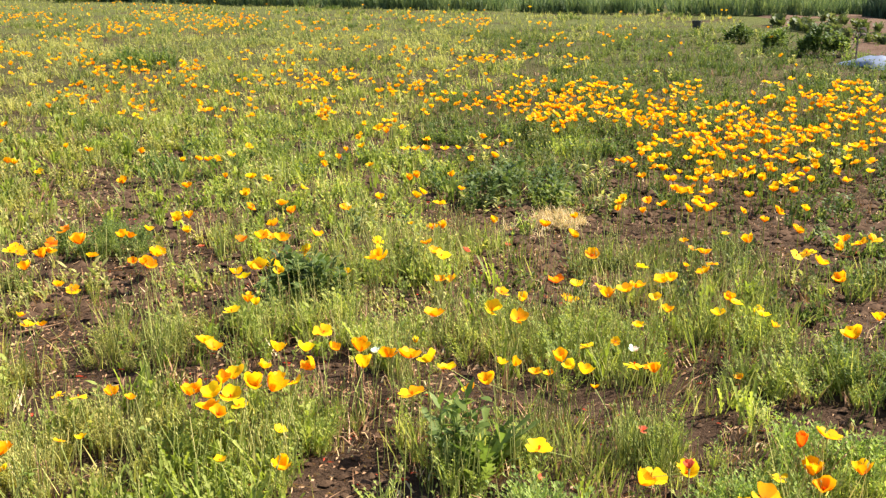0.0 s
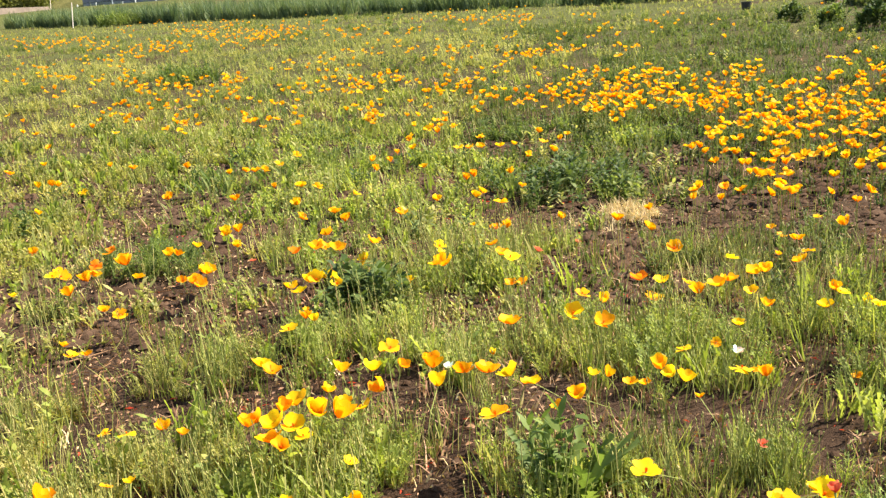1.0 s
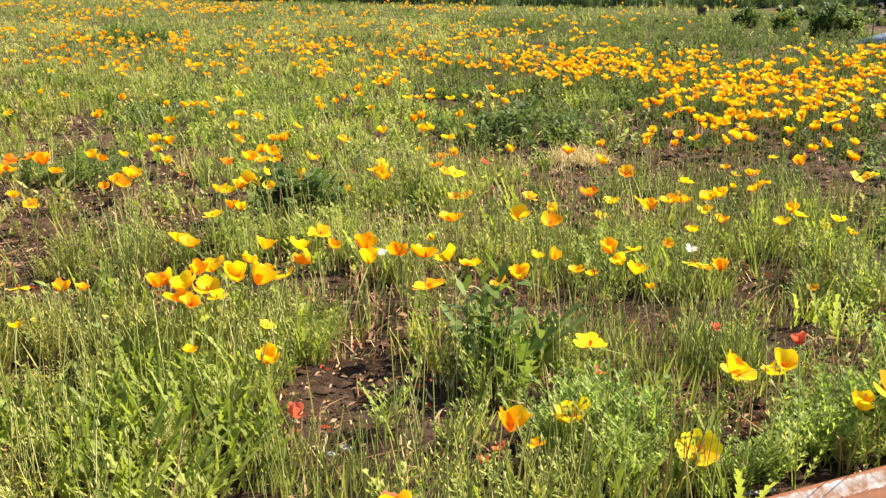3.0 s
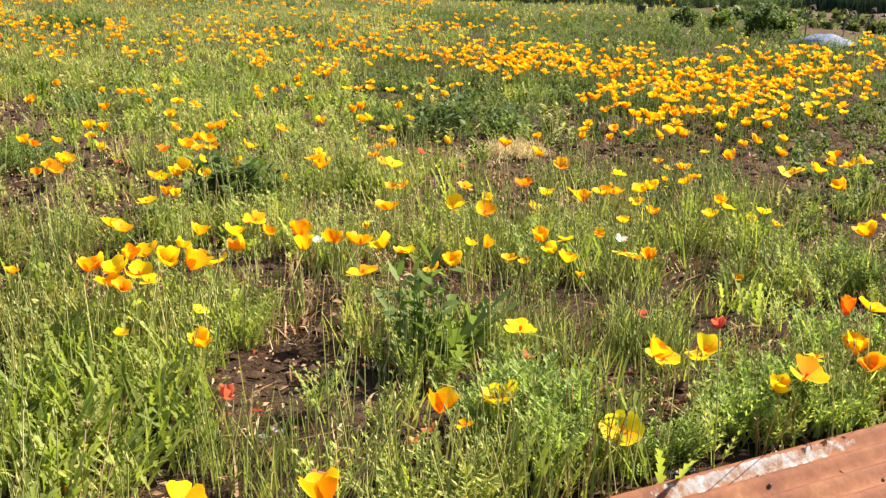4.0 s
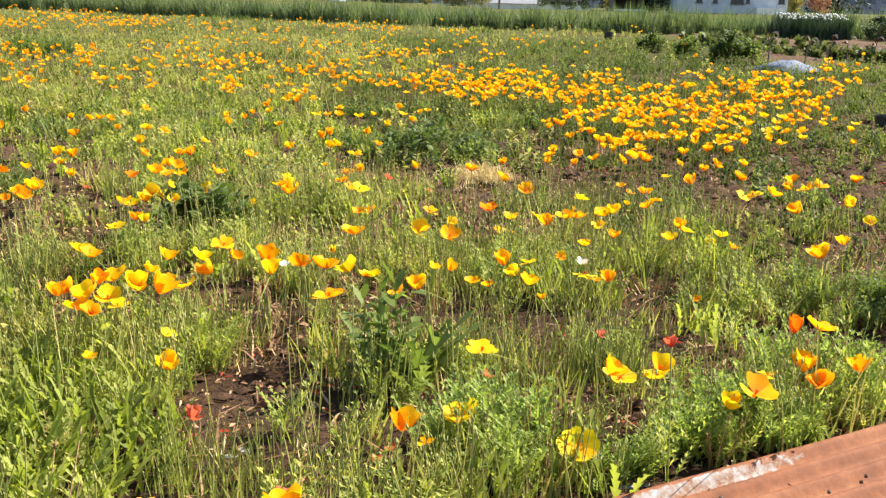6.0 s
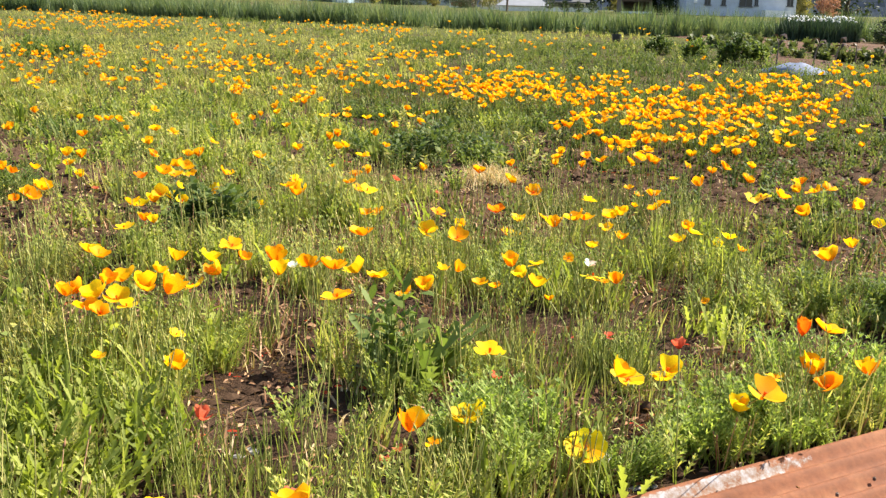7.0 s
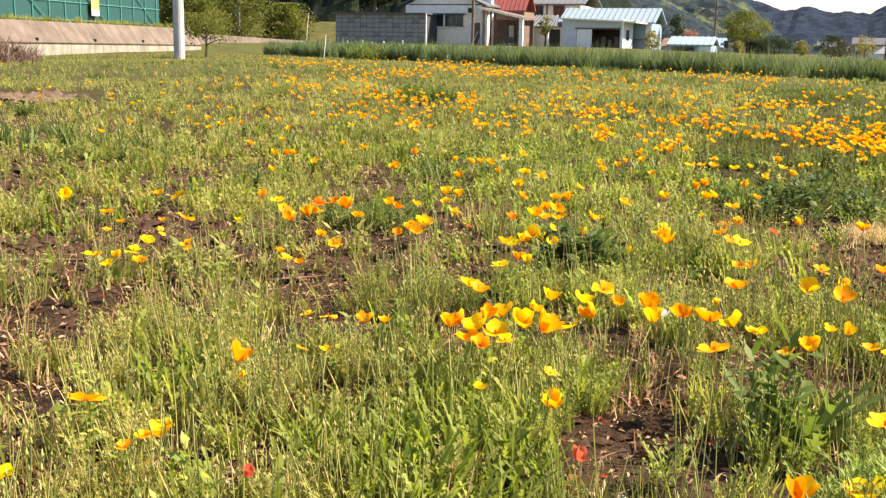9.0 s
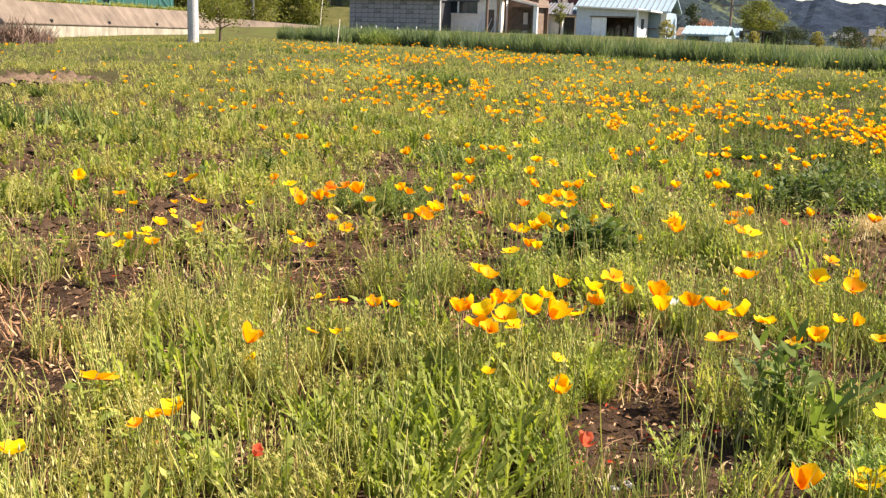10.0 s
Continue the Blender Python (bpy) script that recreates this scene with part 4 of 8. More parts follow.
    far = [clods(165 + k, 6, 0.026) for k in range(5)]
    u, w, rng = scatter(3800, 3.8, 9.0, 14, grow=False)
    stuff("soil_clods", stamp(far, u, w, rng, 0.5, 1.6, 0.02, 0.004), CLOD, "brown soil clods over the thin places of the field", "clods")
    stuff("soil_clods", stamp(lumps, x, y, rng, 0.5, 2.0, 0.02, 0.002), CLOD, "small brown soil clods", "clods")


build_meadow()

# ---- poppies ----
def petal_mesh(name, openness, seed, mat):
    """One cupped, wavy petal; openness 0 is a closed cup, 1 a flat flower. Flower about 1 across."""
    rng = np.random.default_rng(seed)
    ns, nv = 6, 7
    first, last = radians(30 - 25 * openness), radians(95 - 92 * openness)
    r = z = 0.0
    length = 0.62 - 0.08 * openness if openness > 0.4 else 0.78 - 0.3 * openness
    prof = [(0.02, 0.0)]
    for i in range(ns):
        th = first + (last - first) * ((i + 0.5) / ns) ** 0.7
        r, z = r + math.cos(th) * length / ns, z + math.sin(th) * length / ns
        prof.append((r + 0.02, z))
    ph, amp = rng.uniform(0, 6), 0.03 + 0.03 * rng.random()
    verts, along, faces = [], [], []
    for i, (r, z) in enumerate(prof):
        s = i / ns
        half = 0.50 * (s ** 0.55) * (1 - 0.12 * s ** 3) + 0.015
        for j in range(nv):
            v = 2 * j / (nv - 1) - 1
            lat = v * half
            rim = 1 - 0.09 * s ** 2 * abs(v) ** 2.5 + 0.05 * s ** 3 * math.sin(5 * v + ph)
            wrap = min(1.3, half / max(r, 0.14)) * v * (1 - 0.55 * openness)
            flat = 0.55 * openness
            px = (r * math.cos(wrap)) * rim
            py = r * math.sin(wrap) * (1 - flat) + lat * flat if openness > 0.2 else max(r, 0.1) * math.sin(wrap)
            pz = z * rim + amp * s * s * math.sin(3.3 * v + ph) - 0.04 * openness * s * v * v
            verts.append((px, py, pz))
            along.append(s)
    for i in range(ns):
        for j in range(nv - 1):
            a = i * nv + j
            faces.append((a, a + 1, a + nv + 1, a + nv))
    me = mesh_of(name, verts, faces, mat, True)
    me.attributes.new("along", "FLOAT", "POINT").data.foreach_set("value", np.array(along, np.float32))
    return me


def stem_mesh(seed):
    rng = np.random.default_rng(seed)
    bm = bmesh.new()
    bx, by = rng.normal(0, 0.07, 2)
    pts = [(bx * (u * u - u) * 2, by * (u * u - u) * 2, u) for u in (0, 0.25, 0.5, 0.75, 0.97, 1.0)]
    add_tube(bm, pts, (0.0016, 0.0014, 0.0013, 0.0012, 0.0016, 0.0030), 5)
    me = bpy.data.meshes.new("stem")
    bm.to_mesh(me)
    bm.free()
    me.materials.append(STEM_GREEN)
    return me


def heart_mesh():
    bm = bmesh.new()
    for k in range(14):
        a, d = k * 2.4, 0.06 * math.sqrt(k / 14) + 0.012
        add_tube(bm, [(d * 0.3 * math.cos(a), d * 0.4 * math.sin(a), 0.02), (d * math.cos(a), d * math.sin(a), 0.2 + 0.02 * (k % 3))], (0.010, 0.016), 4)
    me = bpy.data.meshes.new("stamens")
    bm.to_mesh(me)
    bm.free()
    me.materials.append(PETAL["orange"])
    return me


OPENNESS = (0.0, 0.22, 0.45, 0.7, 0.95)
PETAL_MESHES = {(c, k): [petal_mesh("petal", o, 100 + 7 * k + s, PETAL[c]) for s in range(3)] for c in PETAL for k, o in enumerate(OPENNESS)}
STEMS = [stem_mesh(s) for s in range(6)]
HEART = heart_mesh()
POPPY_LABEL = {"orange": "orange poppy with silky petals on a thin stalk", "yellow": "golden yellow poppy with silky petals on a thin stalk",
               "deep": "deep orange poppy with silky petals on a thin stalk", "red": "small faded scarlet poppy low in the weeds", "white": "cream-white poppy among the orange ones"}
poppy_rng = random.Random(5)


def poppy(colour, x, y, z, size, form=None, pitch=None):
    rng = poppy_rng
    ground = float(ground_height(x, y))
    top = thing("poppy", pose(x, y, ground, 0, 0, 0), POPPY_LABEL[colour], "poppy", "poppies in the field")
    rise = max(0.05, z - ground - 0.30 * size)
    lean_x, lean_y = rng.gauss(0, 0.012), rng.gauss(0, 0.012)
    over = (x - SHEET_A.x) * SHEET_N.x + (y - SHEET_A.y) * SHEET_N.y + 0.02
    if over > 0 and x > 0.2 and y < 4:            # rooted beside the sheet, leaning over it
        lean_x, lean_y = min(over, 0.12) * SHEET_N.x, min(over, 0.12) * SHEET_N.y
    way = Vector((lean_x, lean_y, rise + 0.005))
    child("stem", STEMS[rng.randrange(6)], top, Matrix.LocRotScale((-lean_x, -lean_y, -0.005), way.to_track_quat("Z", "Y"), (1, 1, way.length)))
    k = rng.choice((1, 1, 2, 2, 2, 2, 2, 3, 3, 4))
    k = k if form is None else form
    size *= (1.15, 1.06, 1.02, 0.98, 0.95)[k]
    tilt = Euler((radians(rng.gauss(-6, 13)), radians(rng.gauss(10, 13)), rng.uniform(0, 6.28))).to_matrix().to_4x4()
    if pitch is not None:                         # a head that nods towards the path
        tilt = Matrix.Rotation(radians(pitch), 4, "X") @ Matrix.Rotation(0.6, 4, "Z")
    head = Matrix.Translation((0, 0, rise)) @ tilt
    loose = 0.22 if k > 2 else 0.15
    for q in range(4):
        turn = q * math.pi / 2 + rng.gauss(0, 0.13)
        s = size * rng.uniform(0.9, 1.12) * (1.0 if q % 2 else 1.06)
        droop = Euler((rng.gauss(0, 0.1), rng.gauss(0, loose), turn)).to_matrix().to_4x4()
        child("petal", PETAL_MESHES[colour, k][rng.randrange(3)], top, head @ droop @ Matrix.Diagonal((s, s, s, 1)))
    if k > 0:
        child("stamens", HEART, top, head @ Matrix.Diagonal((0.75 * size, 0.75 * size, 0.75 * size, 1)))


FIELD_POPPIES = []          # farther off they belong to the drifts: x, y, height, size, tone


def plant_poppies(colour, places):
    for x, y, z, size, *shape in places:
        if y < 5.3 or colour in ("red", "white"):
            poppy(colour, x, y, z, size, *shape)
        else:
            low, high = {"yellow": (0.6, 1.0), "orange": (0.15, 0.6), "deep": (0.0, 0.1)}[colour]
            FIELD_POPPIES.append((x, y, z, min(size, 0.062) * 1.12, poppy_rng.uniform(low, high)))


plant_poppies("orange", [
    (-0.70, 3.52, 0.22, 0.058, 2), (-0.34, 3.39, 0.22, 0.053, 1), (-0.40, 3.74, 0.21, 0.056, 3), (-0.33, 3.58, 0.21, 0.042, 2), (-0.24, 3.58, 0.21, 0.060, 1),
    (-0.14, 3.54, 0.21, 0.059, 2), (-0.08, 3.57, 0.20, 0.071, 3), (0.04, 3.46, 0.20, 0.031, 2), (-0.43, 3.24, 0.21, 0.071, 1), (-0.65, 3.17, 0.21, 0.051, 1),
    (-0.63, 3.20, 0.21, 0.048, 1), (-0.58, 3.24, 0.22, 0.045, 1), (-0.57, 3.11, 0.20, 0.063, 2), (-0.53, 3.07, 0.20, 0.049, 2), (-0.02, 3.26, 0.21, 0.075, 3),
    (0.14, 3.31, 0.20, 0.041, 2), (0.19, 3.37, 0.20, 0.048, 1), (-0.05, 3.96, 0.21, 0.071, 2), (-0.75, 4.02, 0.21, 0.041, 1),
])
plant_poppies("yellow", [
    (-0.75, 3.57, 0.22, 0.059, 2), (-0.50, 3.54, 0.21, 0.045, 1), (-0.41, 3.56, 0.21, 0.057, 2), (-0.20, 3.44, 0.21, 0.060, 1), (-0.01, 3.55, 0.20, 0.075, 2),
    (-0.07, 3.65, 0.21, 0.023, 0), (-0.56, 3.30, 0.22, 0.071, 2), (0.06, 3.47, 0.20, 0.043, 2), (-0.49, 3.37, 0.22, 0.046, 2), (-0.48, 3.25, 0.21, 0.061, 1),
    (-0.43, 3.31, 0.21, 0.042, 2), (-0.38, 3.29, 0.21, 0.055, 3), (-0.58, 3.18, 0.21, 0.067, 2), (-0.54, 3.20, 0.20, 0.055, 2), (-0.49, 3.13, 0.20, 0.043, 3),
    (0.14, 4.07, 0.20, 0.070, 2), (-0.78, 3.92, 0.21, 0.057, 3), (-0.71, 3.99, 0.21, 0.039, 1),
])
plant_poppies("orange", [
    (-1.05, 2.08, 0.15, 0.028), (0.05, 2.3, 0.15, 0.044), (-0.94, 2.31, 0.15, 0.031), (-0.94, 2.36, 0.15, 0.034), (-1.2, 2.51, 0.15, 0.074), (0.26, 2.54, 0.15, 0.028),
    (0.21, 2.61, 0.15, 0.062, 1), (1.16, 3.01, 0.15, 0.05, 1), (0.89, 2.82, 0.17, 0.07, 3), (-0.88, 2.85, 0.2, 0.028), (-1.07, 2.87, 0.15, 0.059), (1.05, 2.92, 0.15, 0.062, 2),
    (1.03, 2.98, 0.16, 0.062, 1), (1.07, 3.03, 0.24, 0.064, 3), (-0.8, 3.11, 0.21, 0.031), (-0.91, 3.23, 0.17, 0.042),
])
plant_poppies("orange", [
    (0.4, 3.45, 0.25, 0.052), (0.5, 3.48, 0.15, 0.028), (0.32, 3.51, 0.18, 0.039), 
    (0.68, 3.54, 0.19, 0.048), (0.36, 3.55, 0.16, 0.035), (0.66, 3.64, 0.16, 0.028), (-1.98, 3.66, 0.15, 0.048),
    (-1.5, 3.77, 0.21, 0.034), (-1.42, 3.77, 0.18, 0.041), (0.57, 3.79, 0.19, 0.029), (0.98, 3.86, 0.05, 0.031),
    (0.24, 3.95, 0.21, 0.058), (1.37, 3.96, 0.18, 0.065), (-2.04, 4.01, 0.15, 0.048), (1.12, 4.06, 0.17, 0.037), (-2.48, 4.09, 0.15, 0.042),
])
plant_poppies("orange", [
    (0.17, 4.11, 0.25, 0.047), (1.5, 4.17, 0.17, 0.043), (-0.8, 4.18, 0.18, 0.028), (0.77, 4.22, 0.16, 0.041), (-2.55, 4.26, 0.15, 0.039),
    (-1.57, 4.29, 0.15, 0.052), (1.0, 4.34, 0.18, 0.051), (0.56, 4.35, 0.17, 0.054), (0.63, 4.35, 0.2, 0.07), (-1.8, 4.35, 0.21, 0.054), (-2.43, 4.37, 0.15, 0.034),
    (0.53, 4.43, 0.18, 0.051), (-2.81, 4.49, 0.15, 0.063), (0.41, 4.51, 0.1, 0.069), (-0.39, 4.51, 0.25, 0.049), (-2.42, 4.52, 0.15, 0.065), (1.46, 4.56, 0.2, 0.06),
    (-0.07, 4.57, 0.15, 0.048), (-1.62, 4.57, 0.21, 0.051), (-0.12, 4.6, 0.14, 0.048), (-1.87, 4.62, 0.19, 0.067), (-1.41, 4.62, 0.17, 0.05), (1.39, 4.64, 0.25, 0.065),
])
plant_poppies("orange", [
    (-1.41, 4.65, 0.16, 0.075), (-0.81, 4.67, 0.28, 0.061), (-0.41, 4.77, 0.18, 0.07), (-2.1, 4.8, 0.16, 0.071), (-1.8, 4.83, 0.2, 0.075), (0.5, 4.84, 0.2, 0.061),
    (0.9, 4.9, 0.14, 0.028), (-1.61, 4.94, 0.08, 0.045), (-0.99, 4.96, 0.21, 0.067), (-0.88, 4.97, 0.2, 0.057), (1.56, 5.0, 0.21, 0.052), (-1.65, 5.02, 0.18, 0.051),
    (-2.95, 5.03, 0.15, 0.058), (-0.98, 5.05, 0.19, 0.068), (-2.86, 5.07, 0.15, 0.075), (1.59, 5.09, 0.23, 0.063), (-0.78, 5.12, 0.19, 0.063), (1.19, 5.13, 0.2, 0.058),
    (0.96, 5.24, 0.13, 0.044), (-2.49, 5.25, 0.15, 0.057), (0.93, 5.33, 0.14, 0.04), (1.78, 5.34, 0.17, 0.075), (0.28, 5.43, 0.18, 0.065), (-0.22, 5.43, 0.16, 0.056),
])
plant_poppies("orange", [
    (-0.99, 5.46, 0.21, 0.061), (0.42, 5.52, 0.2, 0.046), (2.03, 5.62, 0.15, 0.072), (-0.78, 5.75, 0.17, 0.061), (-1.3, 5.76, 0.16, 0.063), (-1.2, 6.0, 0.13, 0.068),
    (-2.14, 6.04, 0.23, 0.069), (-0.24, 6.39, 0.15, 0.043), (-0.59, 6.67, 0.15, 0.075), (-3.41, 7.02, 0.15, 0.075), (-2.03, 7.12, 0.17, 0.075), (-2.0, 7.22, 0.15, 0.067),
    (-2.14, 7.24, 0.15, 0.075), (-2.58, 7.31, 0.18, 0.075), (-4.03, 7.53, 0.15, 0.07),
])
plant_poppies("yellow", [
    (-1.05, 2.12, 0.15, 0.046), (-0.93, 2.4, 0.15, 0.057), (0.53, 2.63, 0.125, 0.061, 3, 42), (0.32, 2.67, 0.15, 0.07, 2), (0.84, 2.82, 0.13, 0.048, 1), (-0.45, 2.85, 0.17, 0.032),
    (-1.04, 2.85, 0.11, 0.028), (-0.29, 2.87, 0.15, 0.05, 1), (-0.84, 2.89, 0.19, 0.028), (0.72, 2.93, 0.17, 0.056, 2), (0.64, 2.95, 0.14, 0.064, 3), (0.95, 2.96, 0.15, 0.041),
    (0.35, 3.07, 0.15, 0.068, 3), (0.75, 3.1, 0.09, 0.062, 2), (-0.37, 3.11, 0.14, 0.035), (-0.96, 3.12, 0.21, 0.043), (-1.03, 3.14, 0.2, 0.041), 
    (0.26, 3.44, 0.23, 0.038), (0.22, 3.45, 0.23, 0.035), (0.43, 3.49, 0.21, 0.044), 
])
plant_poppies("yellow", [
    (0.47, 3.56, 0.17, 0.051), (-2.04, 3.57, 0.15, 0.044), (0.62, 3.58, 0.2, 0.055), 
    (-2.09, 3.68, 0.15, 0.041), (-1.42, 3.68, 0.21, 0.04), (-2.21, 3.7, 0.15, 0.059), (0.48, 3.8, 0.17, 0.049), (-2.14, 3.83, 0.15, 0.055),
    (0.65, 3.95, 0.19, 0.04), (-2.19, 3.97, 0.15, 0.057), (1.08, 4.06, 0.21, 0.047), (0.95, 4.18, 0.17, 0.052), (-2.29, 4.18, 0.15, 0.042),
    (-0.73, 4.31, 0.27, 0.032), (0.74, 4.37, 0.16, 0.055), (-1.87, 4.37, 0.28, 0.055), (1.12, 4.42, 0.1, 0.04),
])
plant_poppies("yellow", [
    (-0.85, 4.49, 0.21, 0.059), (-2.16, 4.53, 0.15, 0.039), (-0.98, 4.56, 0.16, 0.07), (0.44, 4.59, 0.14, 0.062), (0.79, 4.63, 0.16, 0.075), (-0.52, 4.63, 0.15, 0.039),
    (1.75, 4.64, 0.15, 0.049), (0.7, 4.64, 0.21, 0.05), (-0.93, 4.66, 0.15, 0.062), (-0.86, 4.68, 0.16, 0.062), (-3.26, 4.72, 0.15, 0.069), (-0.65, 4.73, 0.13, 0.04),
    (-0.14, 4.79, 0.2, 0.066), (-1.43, 4.81, 0.16, 0.075), (-1.43, 4.81, 0.16, 0.071), (-1.63, 4.9, 0.21, 0.049), (1.78, 5.02, 0.15, 0.058), (1.38, 5.04, 0.17, 0.055),
    (-0.81, 5.06, 0.13, 0.058), (1.44, 5.1, 0.17, 0.063), (-1.47, 5.15, 0.24, 0.056), (1.11, 5.26, 0.2, 0.039), (0.42, 5.31, 0.16, 0.056), (-1.47, 5.31, 0.21, 0.058),
])
plant_poppies("yellow", [
    (-0.36, 5.34, 0.19, 0.03), (-1.54, 5.45, 0.1, 0.055), (-1.62, 5.52, 0.14, 0.05), (0.02, 5.56, 0.16, 0.052), (-0.64, 5.98, 0.18, 0.074), (-0.31, 5.98, 0.16, 0.075),
    (-0.44, 5.99, 0.19, 0.075), (1.62, 6.03, 0.15, 0.053), (-1.48, 6.35, 0.21, 0.064), (-1.17, 6.35, 0.15, 0.044), (-1.67, 6.43, 0.19, 0.045), (-3.48, 6.97, 0.15, 0.075),
    (-0.29, 7.37, 0.15, 0.065), (-0.52, 7.8, 0.15, 0.061),
])
plant_poppies("orange", [
    (-1.58, 4.2, 0.19, 0.047), (0.67, 4.5, 0.17, 0.06), (-1.87, 4.68, 0.19, 0.056), (0.95, 4.69, 0.18, 0.057), (1, 4.82, 0.18, 0.047), (-0.19, 4.94, 0.17, 0.061),
    (0.99, 5.03, 0.17, 0.056), (-0.24, 5.06, 0.18, 0.06), (-1.03, 5.28, 0.19, 0.059), (1.72, 5.32, 0.16, 0.06), (1.47, 5.46, 0.17, 0.06), (1.34, 5.62, 0.18, 0.051),
    (1.46, 5.9, 0.16, 0.058), (1.14, 6, 0.16, 0.052), (0.88, 6.04, 0.16, 0.055), (1.07, 6.12, 0.17, 0.052), (1.53, 6.48, 0.16, 0.06), (-0.33, 6.65, 0.18, 0.058),
    (1.98, 6.7, 0.18, 0.057), (1.2, 6.76, 0.17, 0.051), (2.43, 6.86, 0.17, 0.048), (-1.17, 6.87, 0.19, 0.056), (-3.28, 6.88, 0.17, 0.058), (-0.89, 6.94, 0.18, 0.05),
])
plant_poppies("orange", [
    (-1.14, 7.14, 0.19, 0.047), (1.9, 7.16, 0.17, 0.061), (-1.89, 7.19, 0.19, 0.055), (-1.27, 7.2, 0.19, 0.056), (-2.93, 7.24, 0.2, 0.056), (2.17, 7.3, 0.18, 0.049),
    (2.28, 7.35, 0.18, 0.059), (-1.17, 7.49, 0.18, 0.046), (-1.89, 7.55, 0.19, 0.052), (2.48, 7.59, 0.2, 0.051), (-0.71, 7.65, 0.17, 0.054), (-0.63, 7.66, 0.17, 0.057),
    (2.46, 8.01, 0.18, 0.047), (-0.68, 8.04, 0.18, 0.058), (-0.28, 8.14, 0.18, 0.058), (-5.01, 8.24, 0.2, 0.047), (2.74, 8.33, 0.19, 0.047), (-5.83, 8.37, 0.19, 0.049),
    (-4.21, 8.38, 0.2, 0.054), (-4.79, 8.57, 0.2, 0.056), (-5.44, 8.71, 0.18, 0.048), (-4.58, 9.94, 0.21, 0.053), (-4.31, 9.96, 0.2, 0.055), (-6.48, 10.14, 0.2, 0.056),
])
plant_poppies("orange", [
    (-5.53, 10.21, 0.21, 0.055), (-4.65, 10.32, 0.2, 0.046), (-6.37, 10.55, 0.21, 0.053), (-4.85, 10.55, 0.21, 0.055), (-6.31, 10.67, 0.19, 0.054), (-6.08, 10.82, 0.21, 0.056),
    (-5.52, 11.25, 0.22, 0.062), (-5.45, 11.5, 0.22, 0.054), (-7.22, 11.67, 0.23, 0.052),
])
plant_poppies("yellow", [
    (0.23, 4.3, 0.16, 0.048), (1.02, 4.34, 0.17, 0.062), (-0.9, 4.43, 0.18, 0.056), (-0.78, 4.52, 0.18, 0.048), (0.81, 4.59, 0.17, 0.051), (-0.47, 5.05, 0.18, 0.057),
    (-1.63, 5.2, 0.17, 0.054), (1, 5.86, 0.17, 0.056), (1.28, 5.89, 0.16, 0.047), (-1.39, 5.96, 0.19, 0.062), (-2.95, 6.08, 0.16, 0.051), (-0.42, 6.12, 0.18, 0.054),
    (1.36, 6.26, 0.17, 0.06), (1.01, 6.35, 0.16, 0.049), (1.13, 6.35, 0.17, 0.054), (-1.4, 6.4, 0.19, 0.05), (1.63, 6.44, 0.16, 0.057), (0.97, 6.45, 0.16, 0.048),
])
plant_poppies("yellow", [
    (0.95, 6.62, 0.18, 0.053), (-2.98, 6.65, 0.16, 0.05), (1.78, 6.72, 0.17, 0.06), (1.42, 6.76, 0.18, 0.057), (1.69, 6.78, 0.17, 0.062), (1.52, 6.8, 0.16, 0.061),
    (1.3, 6.81, 0.18, 0.055), (1.76, 6.89, 0.17, 0.049), (0.95, 6.96, 0.18, 0.061), (2.18, 6.99, 0.18, 0.055), (-2.16, 7, 0.18, 0.05), (2, 7.03, 0.16, 0.055),
    (2.05, 7.27, 0.18, 0.06), (-3.15, 7.35, 0.2, 0.046), (2.58, 7.37, 0.19, 0.053), (-0.13, 7.4, 0.17, 0.06), (-5.35, 7.44, 0.18, 0.053), (-0.21, 7.64, 0.19, 0.055),
    (-1.1, 7.66, 0.18, 0.059), (-0.79, 7.68, 0.17, 0.06), (-0.41, 7.69, 0.17, 0.047), (2.73, 7.71, 0.2, 0.059), (-3.86, 7.71, 0.17, 0.053), (2.22, 7.73, 0.19, 0.062),
])
plant_poppies("yellow", [
    (-0.11, 7.76, 0.18, 0.051), (2.32, 7.86, 0.19, 0.06), (-0.07, 7.96, 0.18, 0.046), (-4.85, 8.18, 0.19, 0.051), (-4.91, 8.43, 0.2, 0.061), (-5.08, 8.86, 0.2, 0.06),
    (-5.49, 9.08, 0.19, 0.06), (-4.83, 9.26, 0.2, 0.061), (-6.15, 9.43, 0.2, 0.047), (-5.06, 9.43, 0.2, 0.056), (-6.48, 9.64, 0.21, 0.047), (-8.04, 10.14, 0.2, 0.053),
    (-7.28, 10.22, 0.21, 0.062), (-7.5, 10.62, 0.21, 0.051), (-8.04, 10.79, 0.21, 0.054), (-10.2, 11.91, 0.22, 0.058), (-10.1, 12.01, 0.25, 0.056), (-9.75, 13.97, 0.29, 0.056),
    (-11.24, 14.12, 0.24, 0.057), (-14.94, 15.63, 0.29, 0.052), (-18.2, 18.97, 0.36, 0.057),
])
plant_poppies("orange", [
    (0.08, 2.22, 0.18, 0.066, 1), (-0.12, 2.21, 0.17, 0.064, 3), (0.6, 2.8, 0.2, 0.05),
])
